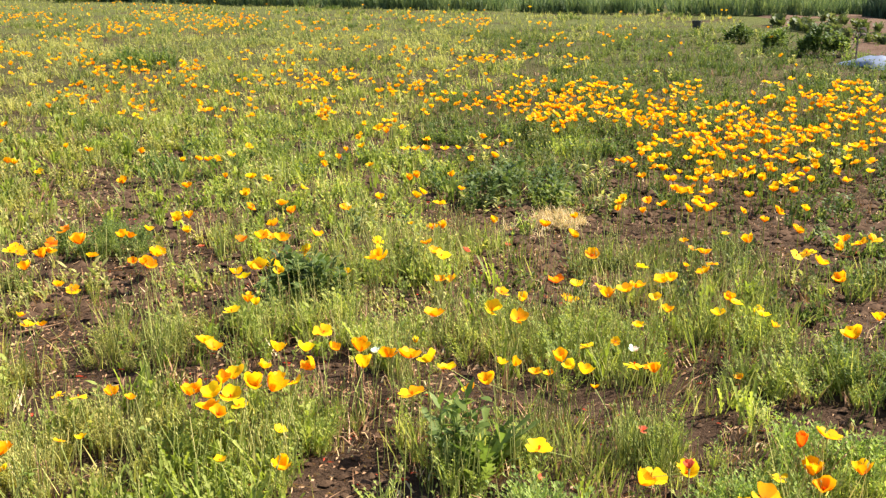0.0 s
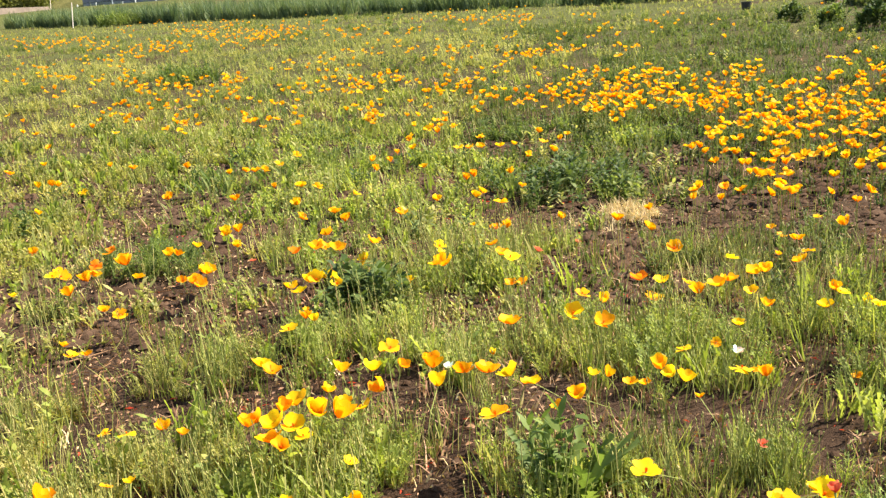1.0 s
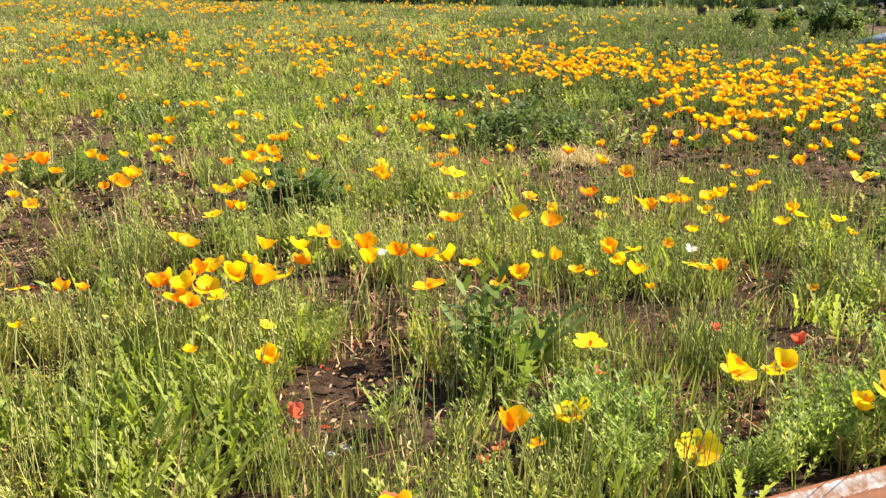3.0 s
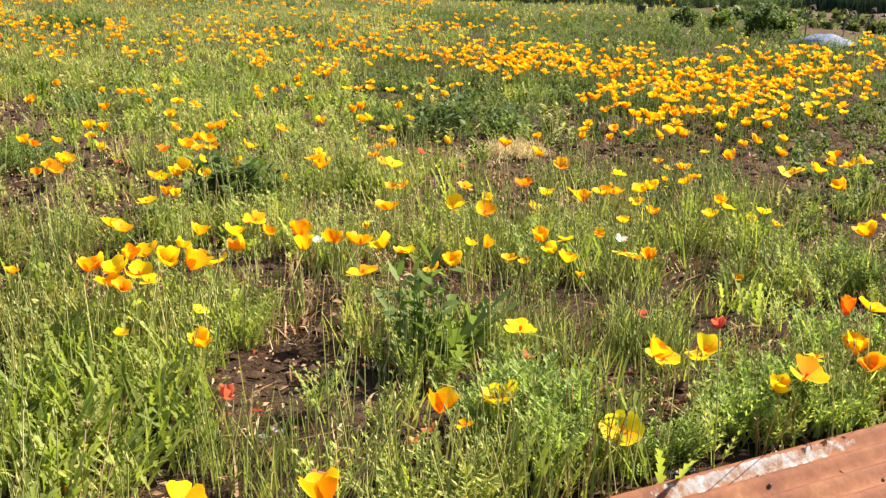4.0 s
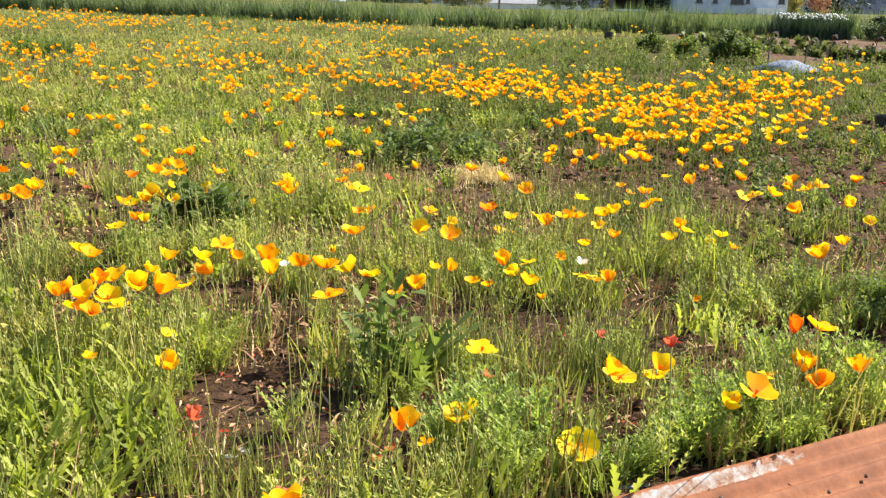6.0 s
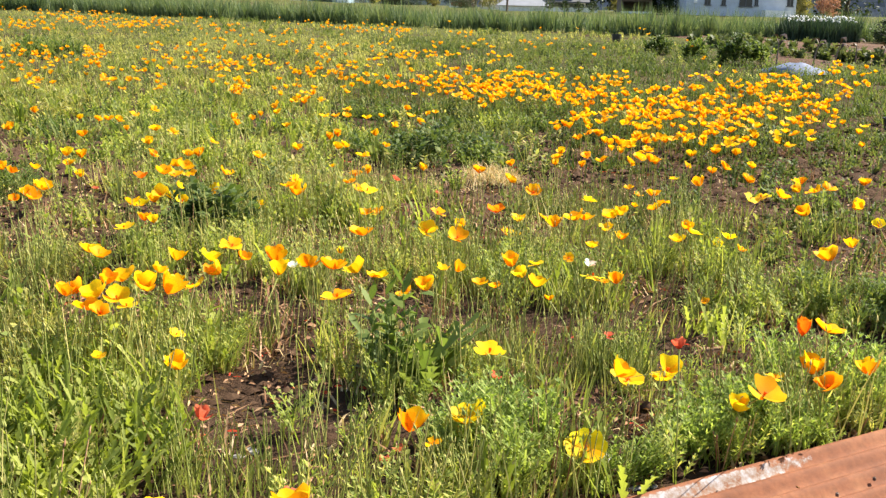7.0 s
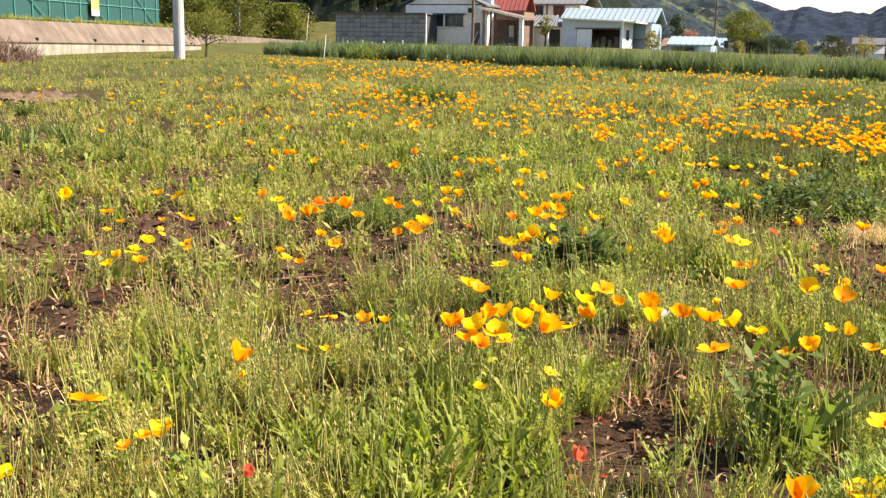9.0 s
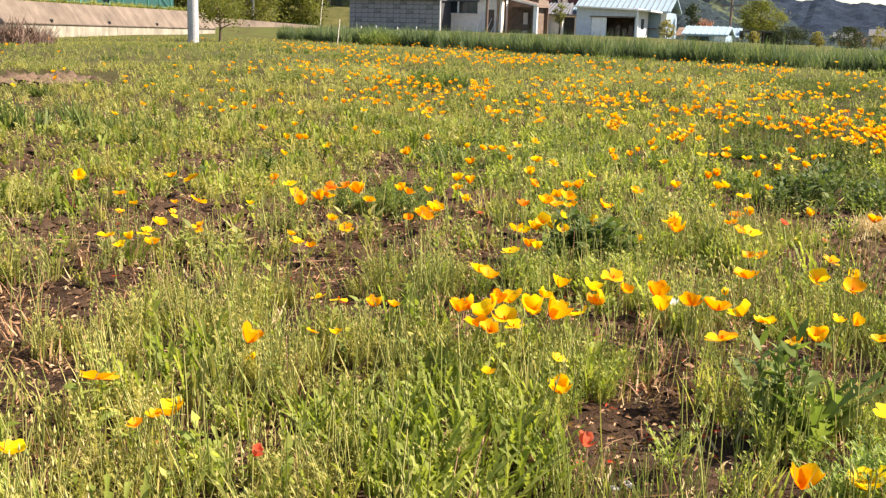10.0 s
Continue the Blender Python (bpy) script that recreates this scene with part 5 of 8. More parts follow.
plant_poppies("red", [
    (-0.67, 2.29, 0.15, 0.028), (0.05, 2.33, 0.15, 0.028), (-0.17, 2.61, 0.15, 0.038), (0.16, 2.65, 0.04, 0.028), (0.19, 2.7, 0.04, 0.028), (0.7, 2.72, 0.28, 0.028),
    (0.36, 2.88, 0.15, 0.028), (0.63, 3.22, 0.14, 0.03), (-0.01, 4.58, 0.27, 0.033), (-1.39, 5.25, 0.04, 0.031), (0.1, 5.44, 0.04, 0.03), (-2.62, 5.44, 0.04, 0.03),
])
plant_poppies("deep", [
    (0.98, 2.91, 0.26, 0.042, 0), (0.36, 4.44, 0.2, 0.067), (-1.86, 4.69, 0.23, 0.053), (-1.1, 5.01, 0.18, 0.058), (-2.08, 5.23, 0.15, 0.06), (-0.29, 5.53, 0.13, 0.057),
    (-1.78, 6.09, 0.2, 0.074), (-0.54, 6.65, 0.17, 0.075),
])
plant_poppies("white", [
    (-0.21, 3.68, 0.16, 0.032), (0.62, 3.71, 0.19, 0.038),
])


# knots of poppies over the field, from near to far: x, y, how many
KNOTS_NEAREST = [
    (1.34, 7.5, 5), (0.87, 7.52, 3), (1.3, 7.7, 6), (1.22, 7.76, 6), (0.99, 7.89, 4), (1.87, 7.9, 6), (1.77, 7.96, 6), (1.69, 8.03, 3), (1.5, 8.18, 6), (1.61, 8.24, 6),
    (2.74, 8.28, 2), (-1.22, 8.29, 2), (2.07, 8.31, 6), (-0.99, 8.36, 4), (2.17, 8.41, 4), (1.19, 8.52, 5), (0.28, 8.65, 5), (2.31, 8.65, 4), (1.01, 8.66, 4), (-1.11, 8.68, 3),
    (2.55, 8.71, 3), (1.98, 8.76, 4), (-3.28, 8.79, 3), (0.94, 8.8, 4), (2.78, 8.83, 3), (2.73, 8.84, 5), (-2.36, 8.88, 2), (1.16, 8.88, 6), (0.08, 8.98, 6), (-2.65, 9.02, 2),
]
KNOTS_NEAR = [
    (1.76, 9.06, 5), (0.36, 9.08, 9), (0.76, 9.09, 5), (2.71, 9.09, 3), (1.55, 9.1, 3), (0.9, 9.12, 4), (2.56, 9.14, 3), (0.5, 9.18, 7), (1.96, 9.18, 2), (-2.82, 9.2, 2),
    (0.63, 9.22, 5), (-3.37, 9.25, 3), (-1.72, 9.28, 3), (-1.76, 9.29, 4), (-1.41, 9.29, 1), (1.74, 9.3, 4), (-0.59, 9.34, 2), (2.99, 9.36, 3), (-0.92, 9.42, 3), (2.74, 9.49, 5),
    (1.66, 9.54, 2), (0.01, 9.59, 9), (1.92, 9.6, 2), (2.27, 9.61, 4), (3.24, 9.63, 2), (1.45, 9.7, 3), (2.56, 9.7, 2), (-0.23, 9.73, 8), (-2.58, 9.78, 3), (1.86, 9.79, 2),
]
KNOTS_NEXT = [
    (-4.14, 9.8, 2), (-1.79, 9.87, 3), (1.16, 9.88, 6), (2.77, 9.88, 5), (-0.69, 9.9, 3), (-0.37, 9.9, 6), (3.27, 9.9, 2), (-3.7, 9.91, 3), (2.92, 9.92, 3), (2.55, 9.93, 5),
    (-2, 10, 3), (0.86, 10.04, 2), (-2.88, 10.07, 2), (0.22, 10.07, 6), (2.48, 10.07, 5), (2.3, 10.09, 3), (-0.81, 10.1, 2), (-0.89, 10.12, 3), (-1.43, 10.14, 3), (-3.28, 10.24, 3),
    (1.12, 10.24, 4), (0.67, 10.29, 7), (-0.2, 10.31, 5), (3.54, 10.35, 3), (0.29, 10.42, 5), (2.24, 10.55, 4), (-4.56, 10.57, 4), (-3.19, 10.57, 1), (2.91, 10.59, 5), (-4.21, 10.64, 3),
]
KNOTS_HALFWAY = [
    (2.81, 10.68, 5), (-1.48, 10.74, 5), (1.39, 10.74, 4), (1.48, 10.8, 4), (-1.15, 10.84, 5), (0.5, 10.84, 7), (0.8, 10.9, 5), (0.61, 10.93, 6), (0.36, 11.08, 2), (-1.35, 11.1, 6),
    (2.43, 11.12, 4), (-2.24, 11.14, 5), (3.5, 11.14, 4), (3.74, 11.14, 5), (-3.61, 11.25, 2), (-0.08, 11.26, 3), (-2.74, 11.28, 3), (-0.2, 11.3, 4), (-2.43, 11.31, 5), (-3.74, 11.32, 4),
    (-1.72, 11.32, 2), (0.07, 11.34, 7), (-2.89, 11.35, 1), (-4.65, 11.38, 3), (-4.09, 11.44, 3), (-3.23, 11.47, 2), (-0.5, 11.5, 2), (-3.03, 11.51, 3), (-2.27, 11.6, 4), (-2.62, 11.61, 4),
]
KNOTS_MIDDLE = [
    (-7.46, 11.64, 2), (-3.17, 11.68, 4), (-4.39, 11.76, 4), (-2.11, 11.88, 6), (-0.92, 11.88, 2), (-2.28, 12.08, 7), (-4.22, 12.1, 3), (-1.57, 12.12, 6), (-2.56, 12.13, 2), (-1.1, 12.13, 2),
    (-5.21, 12.28, 6), (-5.14, 12.39, 10), (-6.5, 12.48, 4), (4.27, 12.5, 3), (-2.91, 12.52, 4), (-3.12, 12.54, 2), (-4.84, 12.59, 2), (-4.11, 12.75, 3), (-5.07, 12.8, 9), (0.27, 12.83, 2),
    (-4.41, 12.89, 5), (-4.32, 12.89, 8), (-4.82, 13.02, 3), (-1.05, 13.03, 3), (4.17, 13.12, 3), (4.37, 13.29, 5), (-9.28, 13.61, 2), (-6.47, 13.66, 7), (-6.04, 13.67, 6), (-7.48, 13.7, 3),
]
KNOTS_BEYOND = [
    (0.33, 13.78, 6), (-0.7, 14, 5), (-2.15, 14.04, 1), (-6.15, 14.11, 2), (-8.42, 14.11, 3), (-3.31, 14.12, 3), (-1.07, 14.14, 3), (-3.75, 14.18, 2), (-0.84, 14.22, 4), (-0.93, 14.23, 4),
    (-0.46, 14.28, 8), (-1.98, 14.38, 3), (-3.67, 14.41, 3), (-3.13, 14.47, 1), (-1.78, 14.51, 3), (-7.31, 14.53, 7), (-4.12, 14.57, 5), (-9.21, 14.61, 3), (-1.35, 14.65, 2), (-3.63, 14.75, 3),
    (-2.51, 15.01, 3), (-7.88, 15.02, 7), (-9.18, 15.04, 3), (-3.47, 15.12, 3), (-0.67, 15.17, 3), (-6.88, 15.18, 4), (-2.05, 15.25, 5), (-0.14, 15.3, 2), (-1.71, 15.35, 2), (-3.15, 15.41, 3),
]
KNOTS_FAR = [
    (-9.05, 15.75, 3), (-3.53, 15.76, 2), (-0.6, 15.9, 3), (-8.74, 16.04, 7), (-3.43, 16.23, 3), (-2.98, 16.66, 3), (-3.17, 16.74, 3), (-0.06, 16.78, 2), (-1.37, 16.94, 4), (1.09, 16.95, 2),
    (-8.11, 17.19, 6), (3.31, 17.23, 1), (0.23, 17.24, 1), (1.7, 17.64, 2), (-8.94, 17.69, 5), (0.05, 17.7, 4), (-3.63, 17.97, 2), (4.23, 17.98, 1), (-8.18, 18.18, 8), (0.78, 18.24, 4),
    (-17.64, 18.38, 4), (-8.59, 18.67, 6), (-8.06, 18.69, 6), (1.03, 18.92, 1), (-7.6, 19.1, 3), (-6.8, 19.18, 2), (-8.06, 19.4, 8), (-8.66, 20.28, 8), (-6.62, 20.48, 8), (-3.62, 20.5, 3),
]
KNOTS_FARTHEST = [
    (-1.48, 20.51, 3), (-4.86, 20.52, 5), (-0.43, 20.53, 4), (-5.15, 20.56, 3), (-2.4, 20.6, 4), (-7, 21.06, 9), (-6.08, 21.26, 4), (-10.42, 21.42, 8), (-7.82, 21.48, 6), (-6.88, 21.61, 9),
    (-1.48, 21.71, 2), (-1.96, 21.94, 7), (-8.51, 22.73, 5), (-6.8, 22.8, 5), (-7.24, 23.21, 7), (-2.56, 23.48, 7), (-11.98, 23.52, 8), (-3.94, 23.97, 2), (-3.51, 24.29, 4), (-13.5, 24.49, 6),
    (-9.85, 24.68, 7), (-13.14, 24.75, 8), (-6.68, 25.11, 3), (-8.66, 25.17, 4), (-14.39, 25.28, 6), (-9.89, 25.69, 8), (-9.16, 25.86, 4), (-10.42, 28.5, 7), (-14.13, 30.16, 4), (-14.18, 32.64, 5),
]
KNOTS_EDGE = [
    (0.93, 7.06, 3), (1.02, 6.94, 3), (1.14, 7.09, 3), (1.22, 6.96, 3), (1.35, 7.09, 3), (1.50, 7.31, 3), (1.55, 7.03, 3), (1.71, 7.29, 3), (1.77, 7.11, 3), (1.92, 7.27, 3), (1.09, 6.43, 3), (1.16, 6.30, 3),
    (0.80, 6.55, 2), (0.70, 6.05, 2), (1.38, 6.77, 3), (1.50, 6.57, 3), (1.64, 6.65, 2), (0.79, 6.02, 2), (0.97, 5.92, 2), (2.21, 7.64, 3), (2.35, 7.79, 3), (2.57, 8.03, 2), (1.09, 5.80, 2), (0.80, 7.01, 3),
]
KNOTS = KNOTS_EDGE + KNOTS_NEAREST + KNOTS_NEAR + KNOTS_NEXT + KNOTS_HALFWAY + KNOTS_MIDDLE + KNOTS_BEYOND + KNOTS_FAR + KNOTS_FARTHEST


def far_flower(seed, openness):
    """A light flower of four folded petals on a stalk, about 1 across, head at the origin."""
    rng, pieces, along = np.random.default_rng(seed), [], []
    for q in range(4):
        a = q * math.pi / 2 + rng.normal(0, 0.2)
        e = radians(75 - 65 * openness) + rng.normal(0, 0.2)
        u = np.array([math.cos(a) * math.cos(e), math.sin(a) * math.cos(e), math.sin(e)])
        s = np.array([-math.sin(a), math.cos(a), 0])
        n = np.cross(u, s)
        l, w = 0.55 * rng.uniform(0.85, 1.15), 0.36 * rng.uniform(0.85, 1.15)
        v = [np.zeros(3), u * l * 0.55 - s * w * 0.85 - n * 0.05, u * l * 0.5 + n * 0.06, u * l * 0.55 + s * w * 0.85 - n * 0.05,
             u * l - s * w * 0.7 - n * 0.1, u * l * 1.06 + n * 0.02, u * l + s * w * 0.7 - n * 0.1]
        pieces.append((v, [(0, 2, 1), (0, 3, 2), (1, 2, 5), (1, 5, 4), (2, 3, 6), (2, 6, 5)]))
        along += [0, 0.6, 0.5, 0.6, 1, 1, 1]
    v, t = join_patterns(pieces)
    return v, t, np.array(along)


def build_drifts():
    rng = np.random.default_rng(77)
    xs, ys = [], []
    for x, y, n in KNOTS:
        n = round(n * ((1.9 if n > 3 else 1.3) if y < 11 else 1.15 if y < 19 else 2.3))
        far = math.hypot(x - 0.3, y - 0.9)
        way = math.atan2(x - 0.3, y - 0.9)
        loose = 0.0023 * far * math.sqrt(n) + 0.02
        u, w = rng.normal(0, loose, n), rng.normal(0, 0.0011 * far * far * n ** 0.25 + 0.04, n)
        xs.append(x + u * math.cos(way) + w * math.sin(way))
        ys.append(y - u * math.sin(way) + w * math.cos(way))
    x, y = np.concatenate(xs), np.concatenate(ys)
    lone = scatter(330, 9, 40, 91, power=1.2)
    x, y = np.concatenate([x, lone[0]]), np.concatenate([y, lone[1]])
    keep = (y < barley_front(x) - 0.3) & (y > 5.0) & ~((x > 4.3) & (y > 15.8))
    x, y = x[keep], y[keep]
    # and on every side, outside the first view
    for west, east, seed in ((-110, -51, 93), (29, 110, 94), (110, 250, 95)):
        ox, oy, _ = scatter(500, 1.5, 14, seed, west, east)
        x, y = np.concatenate([x, ox]), np.concatenate([y, oy])
    head = ground_height(x, y) + rng.uniform(0.14, 0.26, len(x))
    broad, shade = rng.uniform(0.85, 1.2, len(x)) * (0.058 + 0.006 * ease(9, 22, y)), 0.88 * rng.uniform(0, 1, len(x))
    placed = np.array(FIELD_POPPIES)
    x, y, head, broad, shade = (np.concatenate([a, placed[:, k]]) for k, a in enumerate((x, y, head, broad, shade)))
    patterns = [far_flower(s, (0.08, 0.22, 0.36, 0.55)[s % 4]) for s in range(8)]
    which = rng.integers(0, 8, len(x))
    vs, ts, al, tn, base = [], [], [], [], 0
    sv, st, sbase = [], [], 0
    for k, (pv, pt, pa) in enumerate(patterns):
        idx = np.nonzero(which == k)[0]
        size, turn = broad[idx][:, None], rng.uniform(0, math.tau, len(idx))[:, None]
        c, s = np.cos(turn), np.sin(turn)
        lx, ly = rng.normal(0.06, 0.2, len(idx))[:, None], rng.normal(0.0, 0.2, len(idx))[:, None]
        px, py, pz = pv[:, 0] * c - pv[:, 1] * s, pv[:, 0] * s + pv[:, 1] * c, pv[:, 2] - lx * pv[:, 0]
        pz = pz - ly * pv[:, 1]
        vs.append(np.stack([x[idx][:, None] + px * size, y[idx][:, None] + py * size, head[idx][:, None] - 0.3 * size + pz * size], -1).reshape(-1, 3))
        ts.append((pt[None] + (np.arange(len(idx)) * len(pv))[:, None, None] + base).reshape(-1, 3))
        base += len(idx) * len(pv)
        al.append(np.tile(pa, len(idx)))
        tn.append(np.repeat(shade[idx], len(pv)))
    for px, py, hz in zip(x, y, head):
        z0 = float(ground_height(px, py)) - 0.01
        w = 0.0016 + 0.00008 * py
        sv += [(px - w, py, z0), (px + w, py, z0), (px + w * 0.8, py, hz - 0.015), (px - w * 0.8, py, hz - 0.015), (px, py - w, z0), (px, py + w, z0), (px, py + w * 0.8, hz - 0.015), (px, py - w * 0.8, hz - 0.015)]
        st += [(sbase, sbase + 1, sbase + 2), (sbase, sbase + 2, sbase + 3), (sbase + 4, sbase + 5, sbase + 6), (sbase + 4, sbase + 6, sbase + 7)]
        sbase += 8
    group = thing("poppy_drift", pose(0, 0, 0), "drifts of orange and yellow poppies over the field", "poppies", kind="stuff")
    a = child("petals", tri_mesh("petals", np.concatenate(vs), np.concatenate(ts), PETAL_FAR, (("along", np.concatenate(al)), ("tone", np.concatenate(tn)))), group)
    b = child("stalks", tri_mesh("stalks", np.array(sv), np.array(st), STEM_GREEN), group)
    for ob in (a, b):
        tagged(ob, kind="stuff")


build_drifts()


# ---- rusty sheet ----
def build_sheet():
    pitch, amp, long, wide, thick = 0.058, 0.0100, 2.6, 0.62, 0.0010
    nu, nv = 24, 230
    verts, faces, zinc = [], [], []
    for side in (0, 1):
        for i in range(nu + 1):
            for j in range(nv + 1):
                u, v = long * i / nu, wide * j / nv
                z = amp * math.sin(math.tau * v / pitch - 1.68) + 0.004 * math.sin(2.1 * u) - thick * side
                verts.append((u, -v, z))
                band = max(0.0, 1 - abs(v - 0.045) / 0.018) * min(1.0, 3.0 * max(0.0, 1 - abs(u - 1.26) / 0.31))
                band = max(band, 0.6 * max(0.0, 1 - abs(v - 0.262) / 0.03) * (1 if u > 1.3 else 0), 0.30 * max(0.0, 1 - abs(v - 0.205) / 0.02) * max(0.0, 1 - abs(u - 1.45) / 0.25))
                zinc.append(0.95 * min(1, band * 1.9))
    off = (nu + 1) * (nv + 1)
    for i in range(nu):
        for j in range(nv):
            a = i * (nv + 1) + j
            faces += [(a, a + nv + 1, a + nv + 2, a + 1)[::-1], (off + a, off + a + nv + 1, off + a + nv + 2, off + a + 1)]
    for i in range(nu):
        for j in (0, nv):
            a = i * (nv + 1) + j
            faces.append((a, a + nv + 1, off + a + nv + 1, off + a))
    for j in range(nv):
        for i in (0, nu):
            a = i * (nv + 1) + j
            faces.append((a, a + 1, off + a + 1, off + a))
    me = mesh_of("corrugated_panel", verts, faces, RUST, True)
    me.attributes.new("zinc", "FLOAT", "POINT").data.foreach_set("value", np.array(zinc, np.float32))
    turn = math.degrees(math.atan2(SHEET_U.y, SHEET_U.x))
    start = SHEET_A - SHEET_U * 0.95
    top = thing("corrugated_sheet", pose(start.x, start.y, 0.034, 0, 0, turn), "rust-brown corrugated steel sheet with flaking zinc lying on the ground", "sheet metal")
    child("corrugated_panel", me, top)
    for u, v in ((1.253, 0.074), (1.25, 0.105), (1.443, 0.181), (1.56, 0.17)):
        bm = bmesh.new()
        add_tube(bm, [(u, -v, 0.0), (u, -v, 0.0055), (u + 0.001, -v, 0.007)], (0.0032, 0.0032, 0.0015), 8)
        part("nail", bm, TIMBER, top, "dark rusted nail head")


build_sheet()


# ---- single plants near the path ----
def clump(name, x, y, patterns, count, spread, low, high, mat, label, category, seed, rise=0.0, trunk=True, lean=0.25):
    """A plant of many leafy shoots that spring from one root."""
    rng = np.random.default_rng(seed)
    a, r = rng.uniform(0, math.tau, count), spread * np.sqrt(rng.uniform(0, 1, count))
    px, py = r * np.cos(a), r * np.sin(a)
    z = np.maximum(0, rise * (1 - (r / spread) ** 2)) * rng.uniform(0.25, 1.0, count)
    v, t = stamp(patterns, px, py, rng, low, high, lean, 0.0, z)
    g = float(ground_height(x, y))
    top = thing(name, pose(x, y, g - 0.005), label, category)
    child("leaves", tri_mesh("leaves", v, t, mat), top)
    if trunk:
        bm = bmesh.new()
        for k in range(min(9, count)):
            add_tube(bm, [(px[k] * 0.3, py[k] * 0.3, -0.01), (px[k] * 0.7, py[k] * 0.7, z[k] * 0.6 + 0.01), (px[k], py[k], z[k] + 0.03)], (0.004, 0.003, 0.0015), 5)
        tagged(part("stem_base", bm, STEM_GREEN, top), kind="stuff")
    return top


def build_near_plants():
    shoots = [leafy_shoot(s, 0.3, 7, 0.068, 0.0115) for s in range(5)]
    fine = [feather_tuft(200 + s, 10, 0.10, 5, 0.0022, 4) for s in range(4)]
    lobed = [lobed_tuft(220 + s, 9, 0.145, 0.0038, 6) for s in range(5)]
    light = [feather_tuft(230 + s, 8, 0.14, 3, 0.0045, 3, False) for s in range(4)]
    leafball = [leafy_shoot(270 + s, 0.2, 8, 0.07, 0.016, 2) for s in range(4)]
    sword = [grass_tuft(240 + s, 9, 0.30, 0.016, 4, 0.35) for s in range(3)]
    dry = [grass_tuft(260 + s, 14, 0.14, 0.0034, 3, 1.7) for s in range(3)]
    stalks = [bud_stems(290 + s, 5, 0.2) for s in range(4)]
    tall = [lobed_tuft(280 + s, 7, 0.24, 0.010, 5) for s in range(4)]
    clump("mugwort_plant", 0.12, 3.12, shoots, 9, 0.055, 0.62, 0.92, LEAF_WEED, "tall dark green lobed weed beside a bare soil patch", "weed", 1, lean=0.1)
    clump("mugwort_plant", 0.17, 3.14, tall, 8, 0.06, 0.6, 0.95, LEAF_WEED, "upright green lobed weed among the poppies", "weed", 2)
    clump("poppy_plant", 0.12, 3.02, stalks, 8, 0.07, 0.65, 1.0, STEM_GREEN, "stand of upright poppy stalks with green pods", "poppy plant", 27, trunk=False, lean=0.05)
    grassy = [grass_tuft(330 + s, 9, 0.10, 0.0022, 3, 0.3) for s in range(4)]
    for k, (x, y, n) in enumerate(((-0.20, 2.66, 5), (-0.02, 2.64, 6), (-0.13, 2.52, 6), (0.33, 3.32, 8), (0.47, 3.24, 8), (0.60, 3.34, 8), (0.72, 3.22, 7), (0.40, 3.46, 7))):
        clump("poppy_plant", x, y, stalks, n, 0.09, 0.45, 0.85, STEM_GREEN, "loose stand of thin poppy stalks on thinly grown soil", "poppy plant", 70 + k, trunk=False, lean=0.07)
        clump("grass_tuft", x + 0.03, y - 0.03, grassy, 9, 0.10, 0.6, 1.2, LEAF_GRASS, "loose tuft of thin green grass on thinly grown soil", "grass", 80 + k, trunk=False, lean=0.15)
    clump("green_weed", -0.42, 2.64, lobed, 62, 0.21, 0.5, 0.98, LEAF_BROAD, "bushy light green weed with jagged leaves", "weed", 3)
    clump("green_weed", -0.70, 2.75, lobed, 30, 0.16, 0.5, 0.95, LEAF_BROAD, "bushy light green weed with jagged leaves", "weed", 4)
    clump("green_weed", -0.52, 3.0, lobed, 18, 0.15, 0.55, 0.95, LEAF_BROAD, "light green weed with jagged leaves", "weed", 5)
    clump("green_weed", -1.25, 2.95, lobed, 13, 0.13, 0.7, 1.1, LEAF_BROAD, "bushy light green weed with jagged leaves", "weed", 6)
    clump("poppy_plant", 0.38, 2.74, fine, 30, 0.13, 0.8, 1.25, LEAF_POPPY, "dense dark green feathery poppy plant without flowers", "poppy plant", 7, 0.06)
    clump("poppy_plant", 0.90, 2.91, fine, 22, 0.11, 0.7, 1.1, LEAF_POPPY, "dark green feathery poppy plant beside the rusty sheet", "poppy plant", 8, 0.04)
    clump("poppy_plant", 1.12, 3.22, fine, 24, 0.17, 0.8, 1.25, LEAF_POPPY, "dense green feathery poppy plant under orange flowers", "poppy plant", 9, 0.05)
    clump("poppy_plant", 1.45, 3.9, fine, 26, 0.20, 0.8, 1.2, LEAF_DARK, "broad dark green feathery poppy plant", "poppy plant", 10, 0.05)
    for k, u in enumerate((0.2, 0.45, 0.7, 0.95, 1.2)):
        p = SHEET_A + SHEET_U * u - SHEET_N * (0.10 + 0.02 * (k % 2))
        clump("poppy_plant", p.x, p.y, fine, 13, 0.085, 0.55, 0.95, LEAF_POPPY, "low green feathery poppy plant along the rusty sheet", "poppy plant", 60 + k, 0.02)
    clump("dark_weed", -0.72, 4.62, leafball, 46, 0.20, 0.5, 0.8, LEAF_SHRUB, "dark green mounded weed on bare soil", "weed", 11, 0.08)
    clump("dark_weed", 0.0, 6.75, leafball, 90, 0.44, 0.4, 0.7, LEAF_SHRUB, "wide dark green mounded weed behind bare soil", "weed", 12, 0.12)
    clump("dark_weed", -1.95, 5.3, fine, 34, 0.26, 0.8, 1.2, LEAF_DARK, "dark green low weed", "weed", 13, 0.06)
    clump("dark_weed", -2.25, 7.4, lobed, 30, 0.4, 0.7, 1.1, LEAF_DARK, "dark green broad-leaved weed", "weed", 14)
